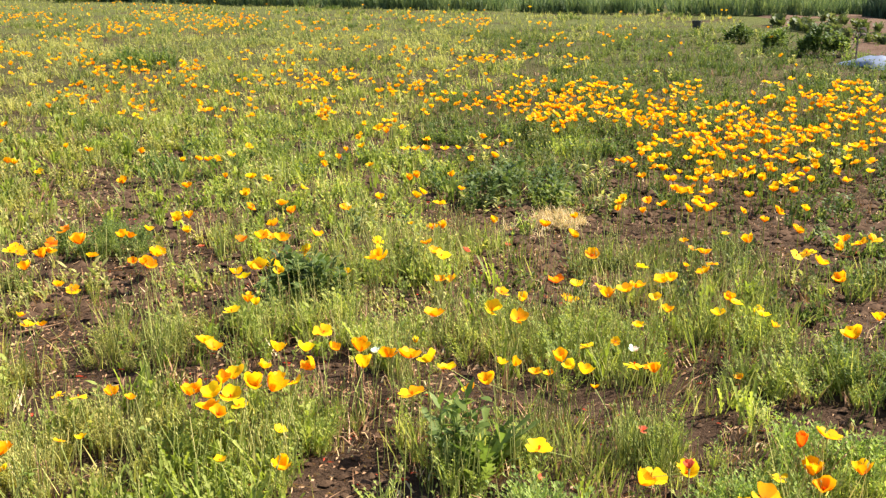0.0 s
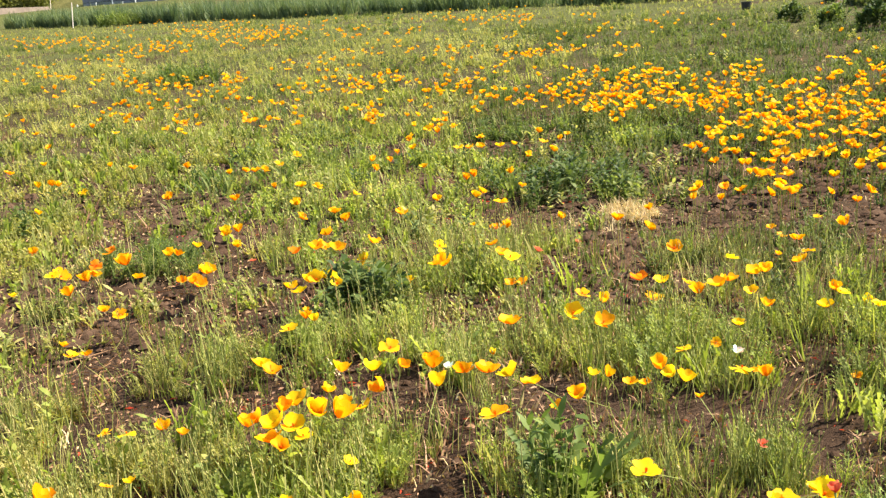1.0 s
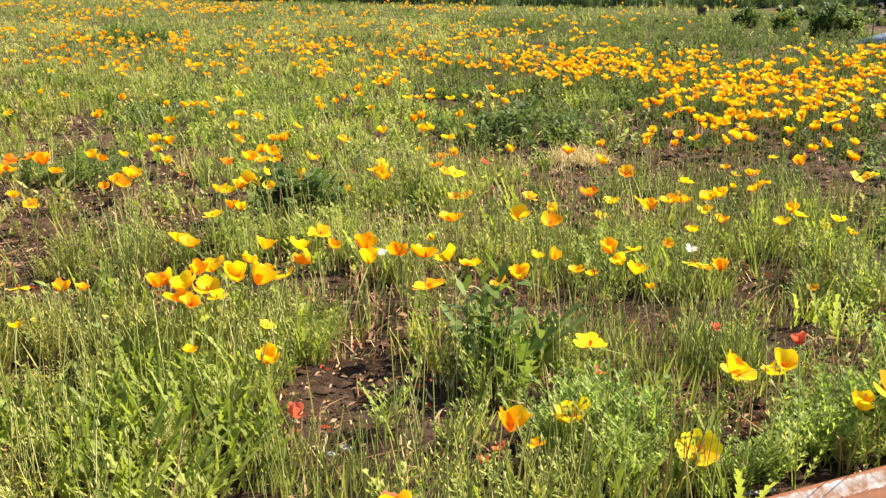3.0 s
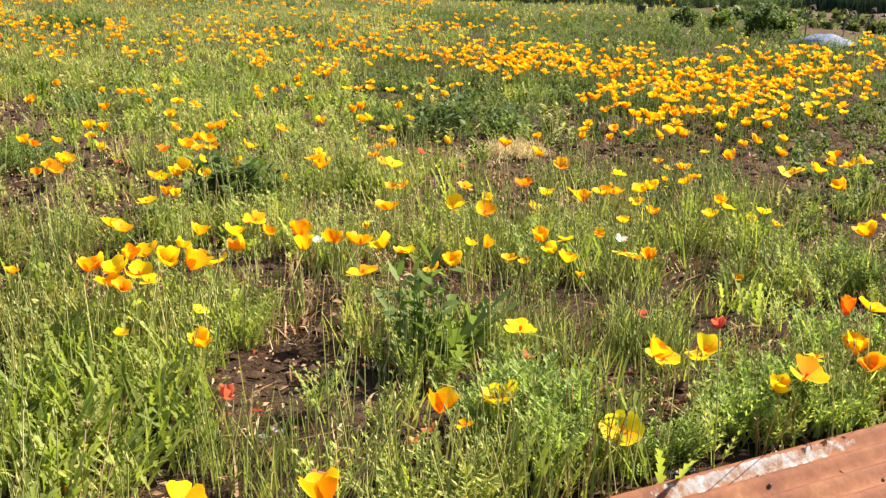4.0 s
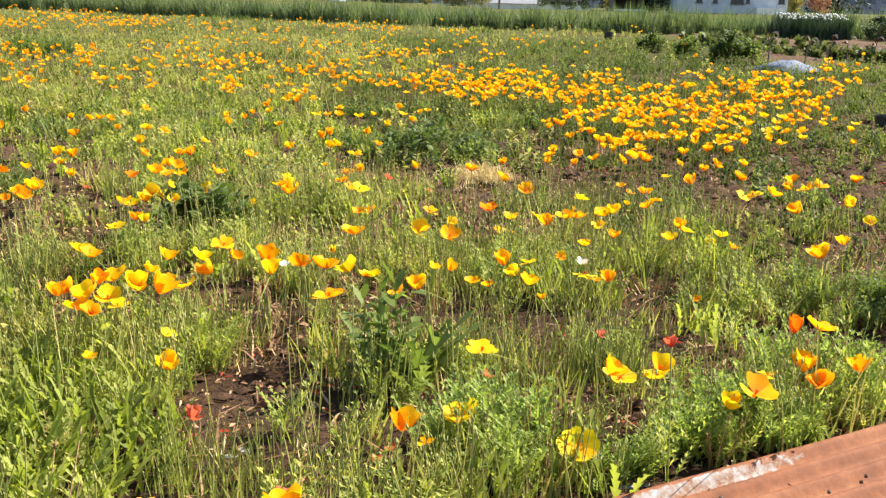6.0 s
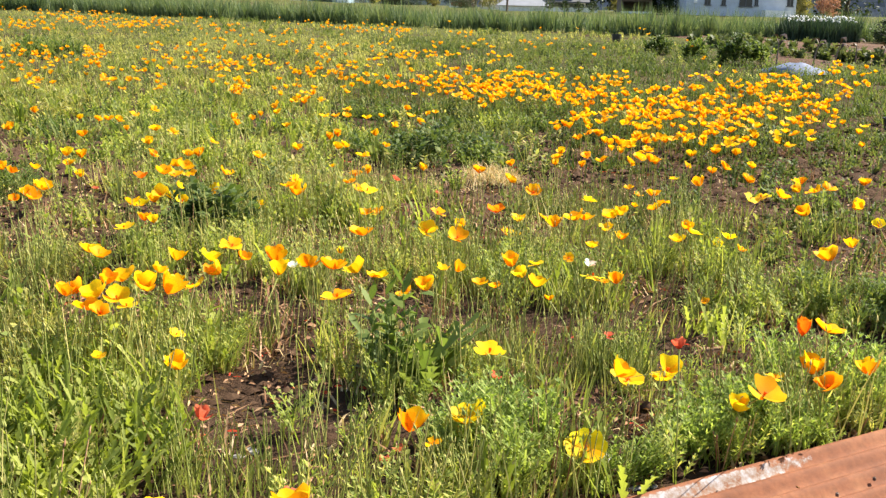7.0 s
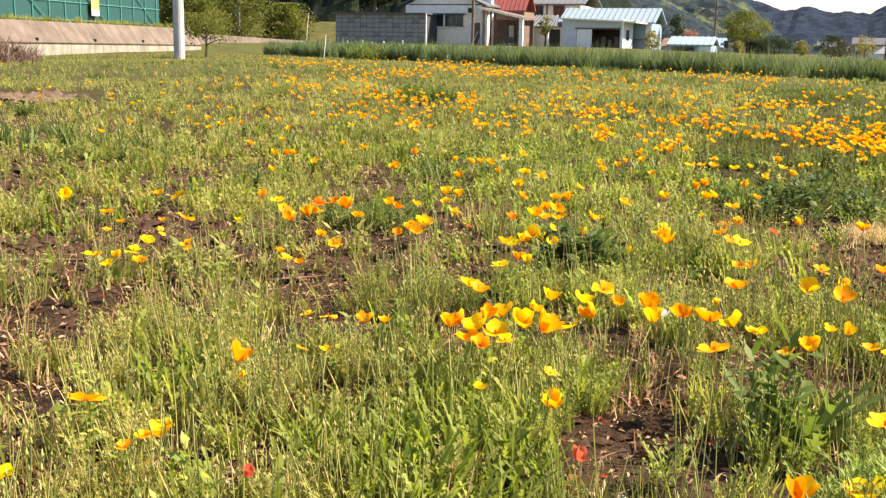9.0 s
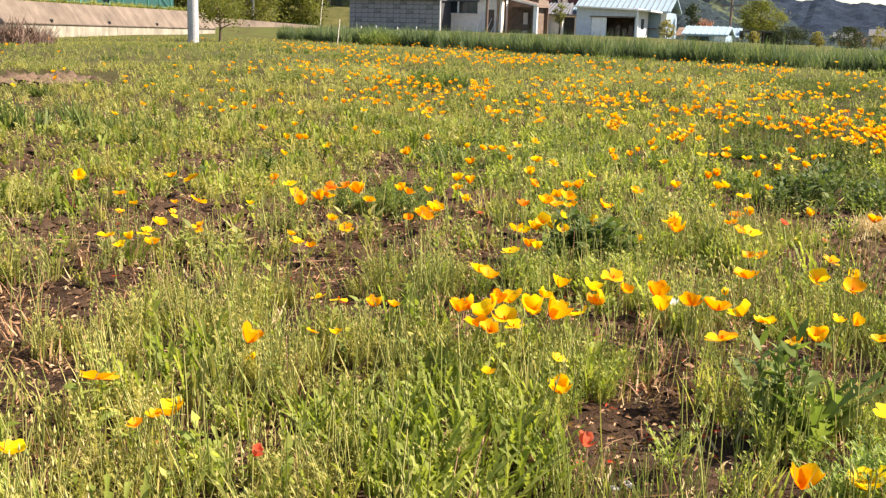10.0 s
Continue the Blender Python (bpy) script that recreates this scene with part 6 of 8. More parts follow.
    clump("dry_grass_tuft", 0.33, 6.12, dry, 110, 0.15, 0.3, 0.55, STRAW, "bleached straw-coloured tangle of dead grass", "dead grass", 15, 0.07, trunk=False)
    clump("dry_grass_tuft", 0.12, 6.0, dry, 9, 0.18, 0.4, 0.75, STRAW, "thin straw-coloured dead grass", "dead grass", 16, trunk=False)
    clump("sword_leaf_plant", -5.9, 7.3, sword, 22, 0.42, 0.55, 0.9, LEAF_SHRUB, "clump of dark green sword-shaped leaves", "plant", 17, trunk=False)
    clump("sword_leaf_plant", -5.2, 7.5, sword, 10, 0.22, 0.5, 0.8, LEAF_SHRUB, "small clump of dark green sword-shaped leaves", "plant", 18, trunk=False)
    clump("garden_shrub", 2.95, 18.2, leafball, 60, 0.20, 0.7, 1.1, LEAF_SHRUB, "round green garden shrub beside the tilled plot", "shrub", 19, 0.2)
    clump("garden_shrub", 3.32, 16.9, leafball, 60, 0.20, 0.7, 1.1, LEAF_DARK, "small green garden shrub beside the tilled plot", "shrub", 20, 0.18)
    clump("garden_shrub", 3.70, 16.0, leafball, 90, 0.24, 0.7, 1.15, LEAF_SHRUB, "dense dark green garden shrub beside the tilled plot", "shrub", 21, 0.26)
    clump("garden_shrub", 4.02, 15.9, leafball, 46, 0.17, 0.7, 1.0, LEAF_DARK, "lighter green garden shrub beside the tilled plot", "shrub", 25, 0.14)
    clump("dark_weed", -5.6, 14.4, light, 40, 0.4, 1.2, 1.8, LEAF_DARK, "dark green weed between poppy drifts", "weed", 22, 0.15)
    clump("dark_weed", -19.3, 40.2, light, 60, 0.9, 2.0, 3.0, LEAF_DARK, "dark green weed at the far edge of the field", "weed", 23, 0.3)
    rubble = [clods(420 + s, 6, 0.09) for s in range(4)]
    clump("earth_heap", -10.3, 11.8, rubble, 70, 0.75, 0.4, 1.3, EARTH_DRY, "low heap of dry brown earth clods", "earth heap", 26, 0.04, trunk=False)
    clump("brown_scrub", -24.6, 25.6, dry, 170, 1.05, 2.5, 4.5, DRY_SCRUB, "dry brown scrub before the retaining wall", "scrub", 24, 0.35)


build_near_plants()


# ---- stones ----
def build_stone(x, y, size, seed, label):
    """A rounded, uneven stone half sunk in the soil."""
    rng = random.Random(seed)
    bm = bmesh.new()
    bmesh.ops.create_icosphere(bm, subdivisions=2, radius=1.0)
    sx, sy, sz = size * rng.uniform(0.8, 1.3), size * rng.uniform(0.7, 1.1), size * rng.uniform(0.3, 0.5)
    for v in bm.verts:
        k = 1 + 0.28 * noise.noise(v.co * 1.4 + Vector((seed * 3.1, 0, 0)))
        v.co = Vector((v.co.x * sx * k, v.co.y * sy * k, v.co.z * sz * k + 0.35 * sz))
    me = bpy.data.meshes.new("stone")
    bm.to_mesh(me)
    bm.free()
    me.materials.append(STONE)
    me.polygons.foreach_set("use_smooth", [True] * len(me.polygons))
    ob = new("stone", me)
    ob.matrix_basis = pose(x, y, float(ground_height(x, y)), 0, 0, rng.uniform(0, 360))
    tagged(ob, label, "stone", "stones in the field")


for k, (x, y) in enumerate(((0.612, 2.665), (0.625, 2.670), (0.639, 2.676), (0.652, 2.684), (0.667, 2.690))):
    build_stone(x, y, 0.0085, 11 + k, "small pale round pebble beside the rusty sheet")
build_stone(-0.118, 2.77, 0.017, 21, "pale chalky stone on the bare soil")
build_stone(-0.136, 2.735, 0.012, 22, "small pale stone on the bare soil")
build_stone(0.584, 2.777, 0.018, 23, "flat grey stone under a yellow poppy")

# ---- barley strip and the tilled plot ----
def build_barley():
    rng = np.random.default_rng(31)
    tufts = [grass_tuft(300 + s, 7, 0.88, 0.014, 2, 0.28) for s in range(5)]
    n = 4200
    x = np.concatenate([rng.uniform(-29.5, 24, n), rng.uniform(-29.5, 24, 2600)])
    y = barley_front(x) + 0.5 * (grid_noise(x, 0 * x, 0.9, 3) - 0.5) + np.concatenate([0.8 * rng.uniform(0, 1, n) ** 1.5, rng.uniform(0.8, 8, 2600)])
    z = ground_height(x, y) + 0.04 * (grid_noise(x, y, 0.5, 9) - 0.5)
    gap = (grid_noise(x, y, 1.7, 8) > 0.22) | (y > barley_front(x) + 1.2)
    x, y, z = x[gap], y[gap], z[gap]
    tall = np.interp(x, (-29, -20, -10, 0), (0.88, 0.84, 0.75, 0.66)) + 0.16 * (grid_noise(x, y, 0.8, 4) - 0.5)
    rows = []
    for k in range(4):                              # shorter towards the garden plot
        m = (tall >= (0.3, 0.62, 0.72, 0.82)[k]) & (tall < (0.62, 0.72, 0.82, 1.2)[k])
        if not m.any():
            continue
        size = (0.57, 0.67, 0.78, 0.88)[k]
        rows.append(stamp(tufts, x[m], y[m], rng, size * 0.8, size * 1.12, 0.12, 0.01, z[m], (0.75, 1.18)))
    offsets = np.cumsum([0] + [len(v) for v, t in rows[:-1]])
    arrays = np.concatenate([v for v, t in rows]), np.concatenate([t + o for (v, t), o in zip(rows, offsets)])
    stuff("barley", arrays, BARLEY, "dense strip of green barley along the field edge", "barley")


def build_plot():
    verts, faces = [], []
    nx, ny = 60, 90
    for j in range(ny + 1):
        for i in range(nx + 1):
            y = 15.5 + (30.6 - 15.5) * j / ny
            x0 = 3.95 + 0.2 * math.sin(y * 1.3)
            x = x0 + (26 - x0) * i / nx
            y = min(y, float(barley_front(x)) + 0.1)
            edge = min(1.0, i / 1.5, (nx - i) / 2, j / 2, (ny - j) / 1)
            z = float(ground_height(x, y)) - 0.03 + edge * (0.045 + 0.03 * math.sin(x * 4.2) + 0.035 * noise.noise((x * 1.7, y * 1.7, 0)))
            verts.append((x, y, z))
    for j in range(ny):
        for i in range(nx):
            a = j * (nx + 1) + i
            faces.append((a, a + 1, a + nx + 2, a + nx + 1))
    tagged(new("tilled_plot", mesh_of("tilled_plot", verts, faces, DIRT, True)), "bare brown tilled garden plot", "garden plot", kind="structure")
    # rows of low, broad-leaved crops
    first = []
    for k in range(4):
        top = thing("crop_plant", pose(4.35 + 0.3 * k, 22.3 - 0.9 * k, float(ground_height(4.35, 22)) + 0.01), "low dark green leafy crop plant in a garden row", "crop plant", "crop rows")
        pv, pt = lobed_tuft(330 + k, 9, 0.24, 0.030, 3, 3)
        child("leaves", tri_mesh("leaves", pv, pt, CROP_LEAF), top)
        first.append(top)
    for xa, ya, xb, yb, m in ((4.2, 22.6, 5.0, 17.9, 34), (5.0, 17.9, 6.3, 16.0, 22), (5.4, 23.6, 6.0, 18.2, 20)):
        for i in range(m):
            f = (i + 0.4 * random.random()) / m
            x, y = xa + (xb - xa) * f + random.gauss(0, 0.06), ya + (yb - ya) * f
            copy_thing(first[random.randrange(4)], pose(x, y, float(ground_height(x, y)) + 0.01, random.gauss(0, 9), random.gauss(0, 9), random.uniform(0, 360)) @ Matrix.Scale(random.uniform(0.65, 1.15), 4))


def build_mulch(x, y, length, width, turn, seed):
    """A low ridge under grey plastic film, weighted at the edges, with sticks of seedlings."""
    rng = random.Random(seed)
    top = thing("mulch_bed", pose(x, y, float(ground_height(x, y)), 0, 0, turn), "planting ridge covered with crumpled silver-grey plastic film", "garden bed")
    verts, faces = [], []
    nx, ny = 26, 14
    for i in range(nx + 1):
        for j in range(ny + 1):
            u, v = (i / nx - 0.5) * length, (j / ny - 0.5) * width
            h = 0.13 * (max(0, math.cos(math.pi * (j / ny - 0.5))) ** 0.6) * min(1, 2.2 * min(i, nx - i) / nx + 0.15)
            verts.append((u, v, h + 0.025 * noise.noise((u * 6, v * 6, seed)) - 0.01))
    for i in range(nx):
        for j in range(ny):
            a = i * (ny + 1) + j
            faces.append((a, a + ny + 1, a + ny + 2, a + 1))
    child("film", mesh_of("film", verts, faces, MULCH, True), top)
    for k in range(2):
        seedling(x + (k - 0.5) * 0.5, y + 0.15 * k, 0.17, rng)


def seedling(x, y, lift, rng):
    """A bare stalk with a few dark, drooping, lance-shaped leaves."""
    top = thing("seedling", pose(x, y, float(ground_height(x, y)) + lift - 0.04), "dark purple-brown seedling with drooping leaves", "seedling", "seedlings")
    bm = bmesh.new()
    lean = rng.gauss(0, 0.05)
    add_tube(bm, [(0, 0, -0.05), (lean * 0.4, 0, 0.14), (lean, 0, 0.28)], (0.012, 0.010, 0.006), 6)
    part("stalk", bm, TIMBER, top)
    for q in range(4):
        a = q * 1.57 + rng.uniform(0, 0.8)
        p, size = np.array([lean, 0, 0.20 + 0.028 * q]), rng.uniform(0.6, 1.1)
        d, up = np.array([math.cos(a), math.sin(a), 0.0]), rng.uniform(-0.03, 0.08)
        v, t = ribbon([p, p + size * (d * 0.05 + (0, 0, 0.04 + up)), p + size * (d * 0.11 + (0, 0, 0.04 + up)), p + size * (d * 0.17 - (0, 0, 0.02 - up))], [0.006, 0.028 * size, 0.022 * size, 0], np.array([-d[1], d[0], 0.35]))
        child("leaf", tri_mesh("leaf", v, t, DARK_LEAF), top)


def build_pot(x, y, size, turn):
    """An empty black nursery pot, upright, wider at its rim."""
    top = thing("nursery_pot", pose(x, y, float(ground_height(x, y)), 0, 0, turn), "black plastic nursery pot standing in the weeds", "plant pot")
    bm = bmesh.new()
    prof = [(0.30, 0.30), (0.31, 0.32), (0.40, 0.92), (0.46, 0.93), (0.46, 1.0), (0.42, 1.0), (0.36, 0.4), (0.0, 0.4)]
    n = 20
    rings = [[bm.verts.new((r * size * math.cos(k * math.tau / n), r * size * math.sin(k * math.tau / n), z * size)) for k in range(n)] for r, z in prof[:-1]]
    for a, b in zip(rings, rings[1:]):
        for k in range(n):
            bm.faces.new((a[k], a[(k + 1) % n], b[(k + 1) % n], b[k]))
    bm.faces.new(rings[-1])
    bm.faces.new(rings[0][::-1])
    part("pot_body", bm, BLACK_PLASTIC, top)
    bm = bmesh.new()
    for k in range(3):
        a = k * math.tau / 3
        add_tube(bm, [(0.22 * size * math.cos(a), 0.22 * size * math.sin(a), -0.02), (0.24 * size * math.cos(a), 0.24 * size * math.sin(a), 0.31 * size)], (0.03 * size, 0.03 * size), 6)
    part("foot", bm, BLACK_PLASTIC, top)


def build_onions():
    """A dense block of tall green onions with white flower heads."""
    rng = np.random.default_rng(44)
    blades = [grass_tuft(350 + s, 9, 0.44, 0.014, 2, 0.12) for s in range(3)]
    n = 560
    x, y = rng.uniform(-0.74, 0.74, n), rng.uniform(-0.6, 0.6, n)
    cx, cy = 7.35, 24.6
    top = thing("onion_bed", pose(cx, cy, float(ground_height(cx, cy))), "dense bed of dark green onions with white flower heads", "onion bed", kind="stuff")
    v, t = stamp(blades, x, y, rng, 0.85, 1.1, 0.05, 0.01, np.zeros(n))
    child("leaves", tri_mesh("leaves", v, t, ONION_LEAF), top)
    heads = []
    for k in range(130):
        c = np.array([rng.uniform(-0.76, 0.76), rng.uniform(-0.62, 0.6), rng.uniform(0.44, 0.56)])
        r = rng.uniform(0.016, 0.026)
        ring = [c + r * np.array([math.cos(q), math.sin(q), 0]) for q in (0, 1.05, 2.1, 3.14, 4.2, 5.2)]
        heads.append((ring + [c + np.array([0, 0, r]), c - np.array([0, 0, r])], [(i, (i + 1) % 6, 6) for i in range(6)] + [((i + 1) % 6, i, 7) for i in range(6)]))
    v, t = join_patterns(heads)
    child("flower_heads", tri_mesh("flower_heads", v, t, ROPE), top, label="small round white flower heads")


build_barley()
build_plot()
build_mulch(4.15, 14.5, 1.0, 0.55, -62, 3)
for sx, sy in ((5.25, 16.5), (5.62, 16.7), (5.95, 16.6), (6.3, 16.9)):
    seedling(sx, sy, 0.04, random.Random(int(sx * 100)))
build_pot(2.52, 20.6, 0.20, 10)
build_pot(3.18, 8.45, 0.15, 40)
build_onions()


# ---- wall, fence and poles beside the field ----
def build_retaining_wall():
    """A sloping concrete bank over a low upright wall, along a lane above the field."""
    a, b = Vector((-31.6, 20.0, 0)), Vector((-39.1, 56.0, 0))
    u = (b - a).normalized()
    n = Vector((u.y, -u.x, 0))                       # towards the field
    turn = math.degrees(math.atan2(u.y, u.x))
    top = thing("retaining_wall", pose(a.x, a.y, 0.0, 0, 0, turn), "weathered concrete retaining wall with a sloping upper face", "retaining wall", kind="structure")
    long = (b - a).length
    bays = 12
    for k in range(bays):
        x0, x1 = long * k / bays + 0.012, long * (k + 1) / bays - 0.012
        part("wall_bay", box(x0, -0.30, -0.3, x1, 0.0, 0.76), CONCRETE_PALE, top)
    part("ledge", box(0, -0.36, 0.763, long, 0.02, 0.83, 0.01), CONCRETE, top)
    bm = bmesh.new()
    vs = [bm.verts.new(p) for p in ((0, -0.30, 0.83), (long, -0.30, 0.83), (long, 0.4, 1.78), (0, 0.4, 1.78), (0, 0.9, 1.78), (long, 0.9, 1.78), (long, 0.9, -0.3), (0, 0.9, -0.3))]
    for f in ((0, 1, 2, 3), (3, 2, 5, 4), (4, 5, 6, 7), (0, 3, 4, 7), (1, 6, 5, 2)):
        bm.faces.new([vs[i] for i in f])
    part("sloping_face", bm, CONCRETE, top)
    for k in range(6):
        bm = bmesh.new()
        x = 3 + 5.2 * k
        add_tube(bm, [(x, -0.31, 0.94), (x, -0.10, 0.94)], (0.07, 0.07), 10)
        part("drain_pipe", bm, BLACK_PLASTIC, top, "dark drain hole")
    # grass verge and the lane on the bank
    bm = box(-10, 0.9, -0.3, long, 9, 1.77)
    part("bank", bm, GROUND, top, "grassy lane bank")
    rng = np.random.default_rng(70)
    x, y = rng.uniform(0, long, 900), rng.uniform(0.42, 1.3, 900)
    v, t = stamp([grass_tuft(370 + s, 8, 0.30, 0.016, 2, 0.5) for s in range(3)], x, y, rng, 0.5, 1.1, 0.2, 0.0, np.full(900, 1.77))
    tagged(child("verge_grass", tri_mesh("verge_grass", v, t, LEAF_GRASS), top), kind="stuff")
    fence = thing("mesh_fence", pose(a.x, a.y, 1.86, 0, 0, turn), "green mesh fence with slim posts on the retaining wall", "fence")
    for k in range(24):
        bm = bmesh.new()
        x = 0.4 + 1.45 * k
        add_tube(bm, [(x, 1.2, -0.1), (x, 1.2, 1.9)], (0.035, 0.035), 6)
        part("post", bm, FENCE_POST, fence)
        if k % 4 == 1:
            bm = bmesh.new()
            add_tube(bm, [(x, 1.16, 1.75), (x + 2.6, 1.16, 0.05)], (0.028, 0.028), 6)
            part("brace", bm, FENCE_POST, fence)
    for z in (0.05, 0.95, 1.85):
        bm = bmesh.new()
        add_tube(bm, [(0.4, 1.2, z), (34.2, 1.2, z)], (0.022, 0.022), 6)
        part("rail", bm, FENCE_POST, fence)
    part("mesh_panel", box(0.4, 1.235, 0.02, 34.2, 1.25, 1.86), FENCE_GREEN, fence, "dark green close-woven mesh")
    board = thing("notice_board", pose(a.x + u.x * 26.3 + n.x * -1.05, a.y + u.y * 26.3 + n.y * -1.05, 2.2, 0, 0, turn), "small orange and white notice board on the fence", "sign")
    part("board", box(-0.4, -0.02, 0, 0.4, 0.0, 0.85), SIGN_ORANGE, board)
    part("label", box(-0.37, -0.03, 0.03, 0.37, -0.021, 0.32), SIGN_WHITE, board)


def build_low_bank():
    """A low brown retaining wall farther along the lane."""
    top = thing("low_bank_wall", pose(-44.0, 62.0, 0), "low brown weathered concrete bank wall along the lane", "retaining wall", kind="structure")
    bm = bmesh.new()
    f = [bm.verts.new(p) for p in ((-3, -5, 0.2), (-2.9, 22, 0.2), (-3.5, 22, 1.30), (-3.6, -5, 1.86), (-9, 22, 1.32), (-9, -5, 1.9))]
    bm.faces.new((f[0], f[1], f[2], f[3]))
    bm.faces.new((f[3], f[2], f[4], f[5]))
    part("bank_face", bm, CONCRETE, top)


build_low_bank()


def build_pole(x, y, height, r0, r1, mat, label, arms=0):
    g = float(ground_height(x, y))
    top = thing("utility_pole", pose(x, y, g), label, "utility pole", "utility poles")
    bm = bmesh.new()
    add_tube(bm, [(0, 0, -0.5), (0, 0, height * 0.5), (0, 0, height)], (r0, (r0 + r1) / 2, r1), 20)
    part("shaft", bm, mat, top)
    for k in range(arms):
        z = height - 0.4 - 0.7 * k
        part("crossarm", box(-0.9, -0.05, z - 0.05, 0.9, 0.05, z + 0.05), TIMBER, top)
    return top


build_retaining_wall()
build_pole(-27.15, 38.0, 9.0, 0.235, 0.20, GALVANISED, "smooth pale grey concrete utility pole beside the field")
build_pole(-51.8, 80.0, 9.0, 0.16, 0.12, GALVANISED, "slim grey utility pole before the wooded slope")
build_pole(-12.2, 90.0, 4.0, 0.10, 0.08, TIMBER, "brown utility pole with crossarms among the village houses", 2)
build_pole(0.75, 63.5, 5.5, 0.065, 0.05, TIMBER, "thin dark pole beside a white-roofed house")
build_pole(13.6, 74.0, 7.0, 0.13, 0.10, GALVANISED, "grey utility pole among trees and houses")
build_pole(-27.5, 74.0, 6.5, 0.11, 0.09, TIMBER, "thin dark wooden pole before a farmhouse")


# ---- village ----
def window(parent, x0, x1, z0, z1, y, name="window", frame_mat=None):
    w = part(name, box(x0, y - 0.03, z0, x1, y + 0.02, z1), GLASS, parent)
    fm = frame_mat or WALL_WHITE
    part("frame", box(x0 - 0.05, y - 0.06, z1, x1 + 0.05, y + 0.01, z1 + 0.06), fm, w)
    part("frame", box(x0 - 0.05, y - 0.08, z0 - 0.06, x1 + 0.05, y + 0.01, z0), fm, w)
    part("frame", box((x0 + x1) / 2 - 0.025, y - 0.05, z0, (x0 + x1) / 2 + 0.025, y - 0.031, z1), fm, w)
    return w


def gable_roof(parent, x0, x1, y0, y1, z, rise, mat, along_x=True, over=0.35, ribs=0, thick=0.10, rib_mat=None):
    """Two sloping slabs that meet at a ridge, with optional standing seams."""
    bm = bmesh.new()
    if along_x:
        ym = (y0 + y1) / 2
        corners = [((x0 - over, y0 - over, z - 0.1), (x1 + over, y0 - over, z - 0.1), (x1 + over, ym, z + rise), (x0 - over, ym, z + rise)),
                   ((x0 - over, ym, z + rise), (x1 + over, ym, z + rise), (x1 + over, y1 + over, z - 0.1), (x0 - over, y1 + over, z - 0.1))]
    else:
        xm = (x0 + x1) / 2
        corners = [((x0 - over, y0 - over, z - 0.1), (xm, y0 - over, z + rise), (xm, y1 + over, z + rise), (x0 - over, y1 + over, z - 0.1)),
                   ((xm, y0 - over, z + rise), (x1 + over, y0 - over, z - 0.1), (x1 + over, y1 + over, z - 0.1), (xm, y1 + over, z + rise))]
    for quad in corners:
        lo = [bm.verts.new(p) for p in quad]
        hi = [bm.verts.new((p[0], p[1], p[2] + thick)) for p in quad]
        bm.faces.new(lo[::-1])
        bm.faces.new(hi)
        for k in range(4):
            bm.faces.new((lo[k], lo[(k + 1) % 4], hi[(k + 1) % 4], hi[k]))
    roof = part("roof", bm, mat, parent)
    for k in range(ribs):
        f = (k + 0.5) / ribs
        for quad in corners:
            a, b = (Vector(quad[0]).lerp(Vector(quad[1]), f), Vector(quad[3]).lerp(Vector(quad[2]), f)) if along_x else (Vector(quad[0]).lerp(Vector(quad[3]), f), Vector(quad[1]).lerp(Vector(quad[2]), f))
            rb = bmesh.new()
            add_tube(rb, [a + Vector((0, 0, thick + 0.015)), b + Vector((0, 0, thick + 0.015))], (0.03, 0.03), 4)
            part("seam", rb, rib_mat or mat, roof)
    return roof


def gable_wall(parent, x0, x1, y, z, rise, mat, thick=0.15):
    bm = bmesh.new()
    f = [bm.verts.new(p) for p in ((x0, y, z), (x1, y, z), ((x0 + x1) / 2, y, z + rise))]
    b = [bm.verts.new((v.co.x, y + thick, v.co.z)) for v in f]
    bm.faces.new(f)
    bm.faces.new(b[::-1])
    for k in range(3):
        bm.faces.new((f[k], f[(k + 1) % 3], b[(k + 1) % 3], b[k])[::-1])
    part("gable", bm, mat, parent)


def shell(parent, w, d, h, mat, door=None, name="wall"):
    """Four walls with thickness round w x d, from -0.3 to h; door: (x0, x1, z1) cuts the front."""
    t = 0.16
    if door:
        x0, x1, z1 = door
        part(name, box(0, 0, -0.3, x0, t, h), mat, parent)
        part(name, box(x1, 0, -0.3, w, t, h), mat, parent)
        part("lintel", box(x0, 0.001, z1, x1, t - 0.001, h), mat, parent)
    else:
        part(name, box(0, 0, -0.3, w, t, h), mat, parent)
    part(name, box(0, d - t, -0.3, w, d, h), mat, parent)
    part(name, box(0, t, -0.3, t, d - t, h), mat, parent)
    part(name, box(w - t, t, -0.3, w, d - t, h), mat, parent)


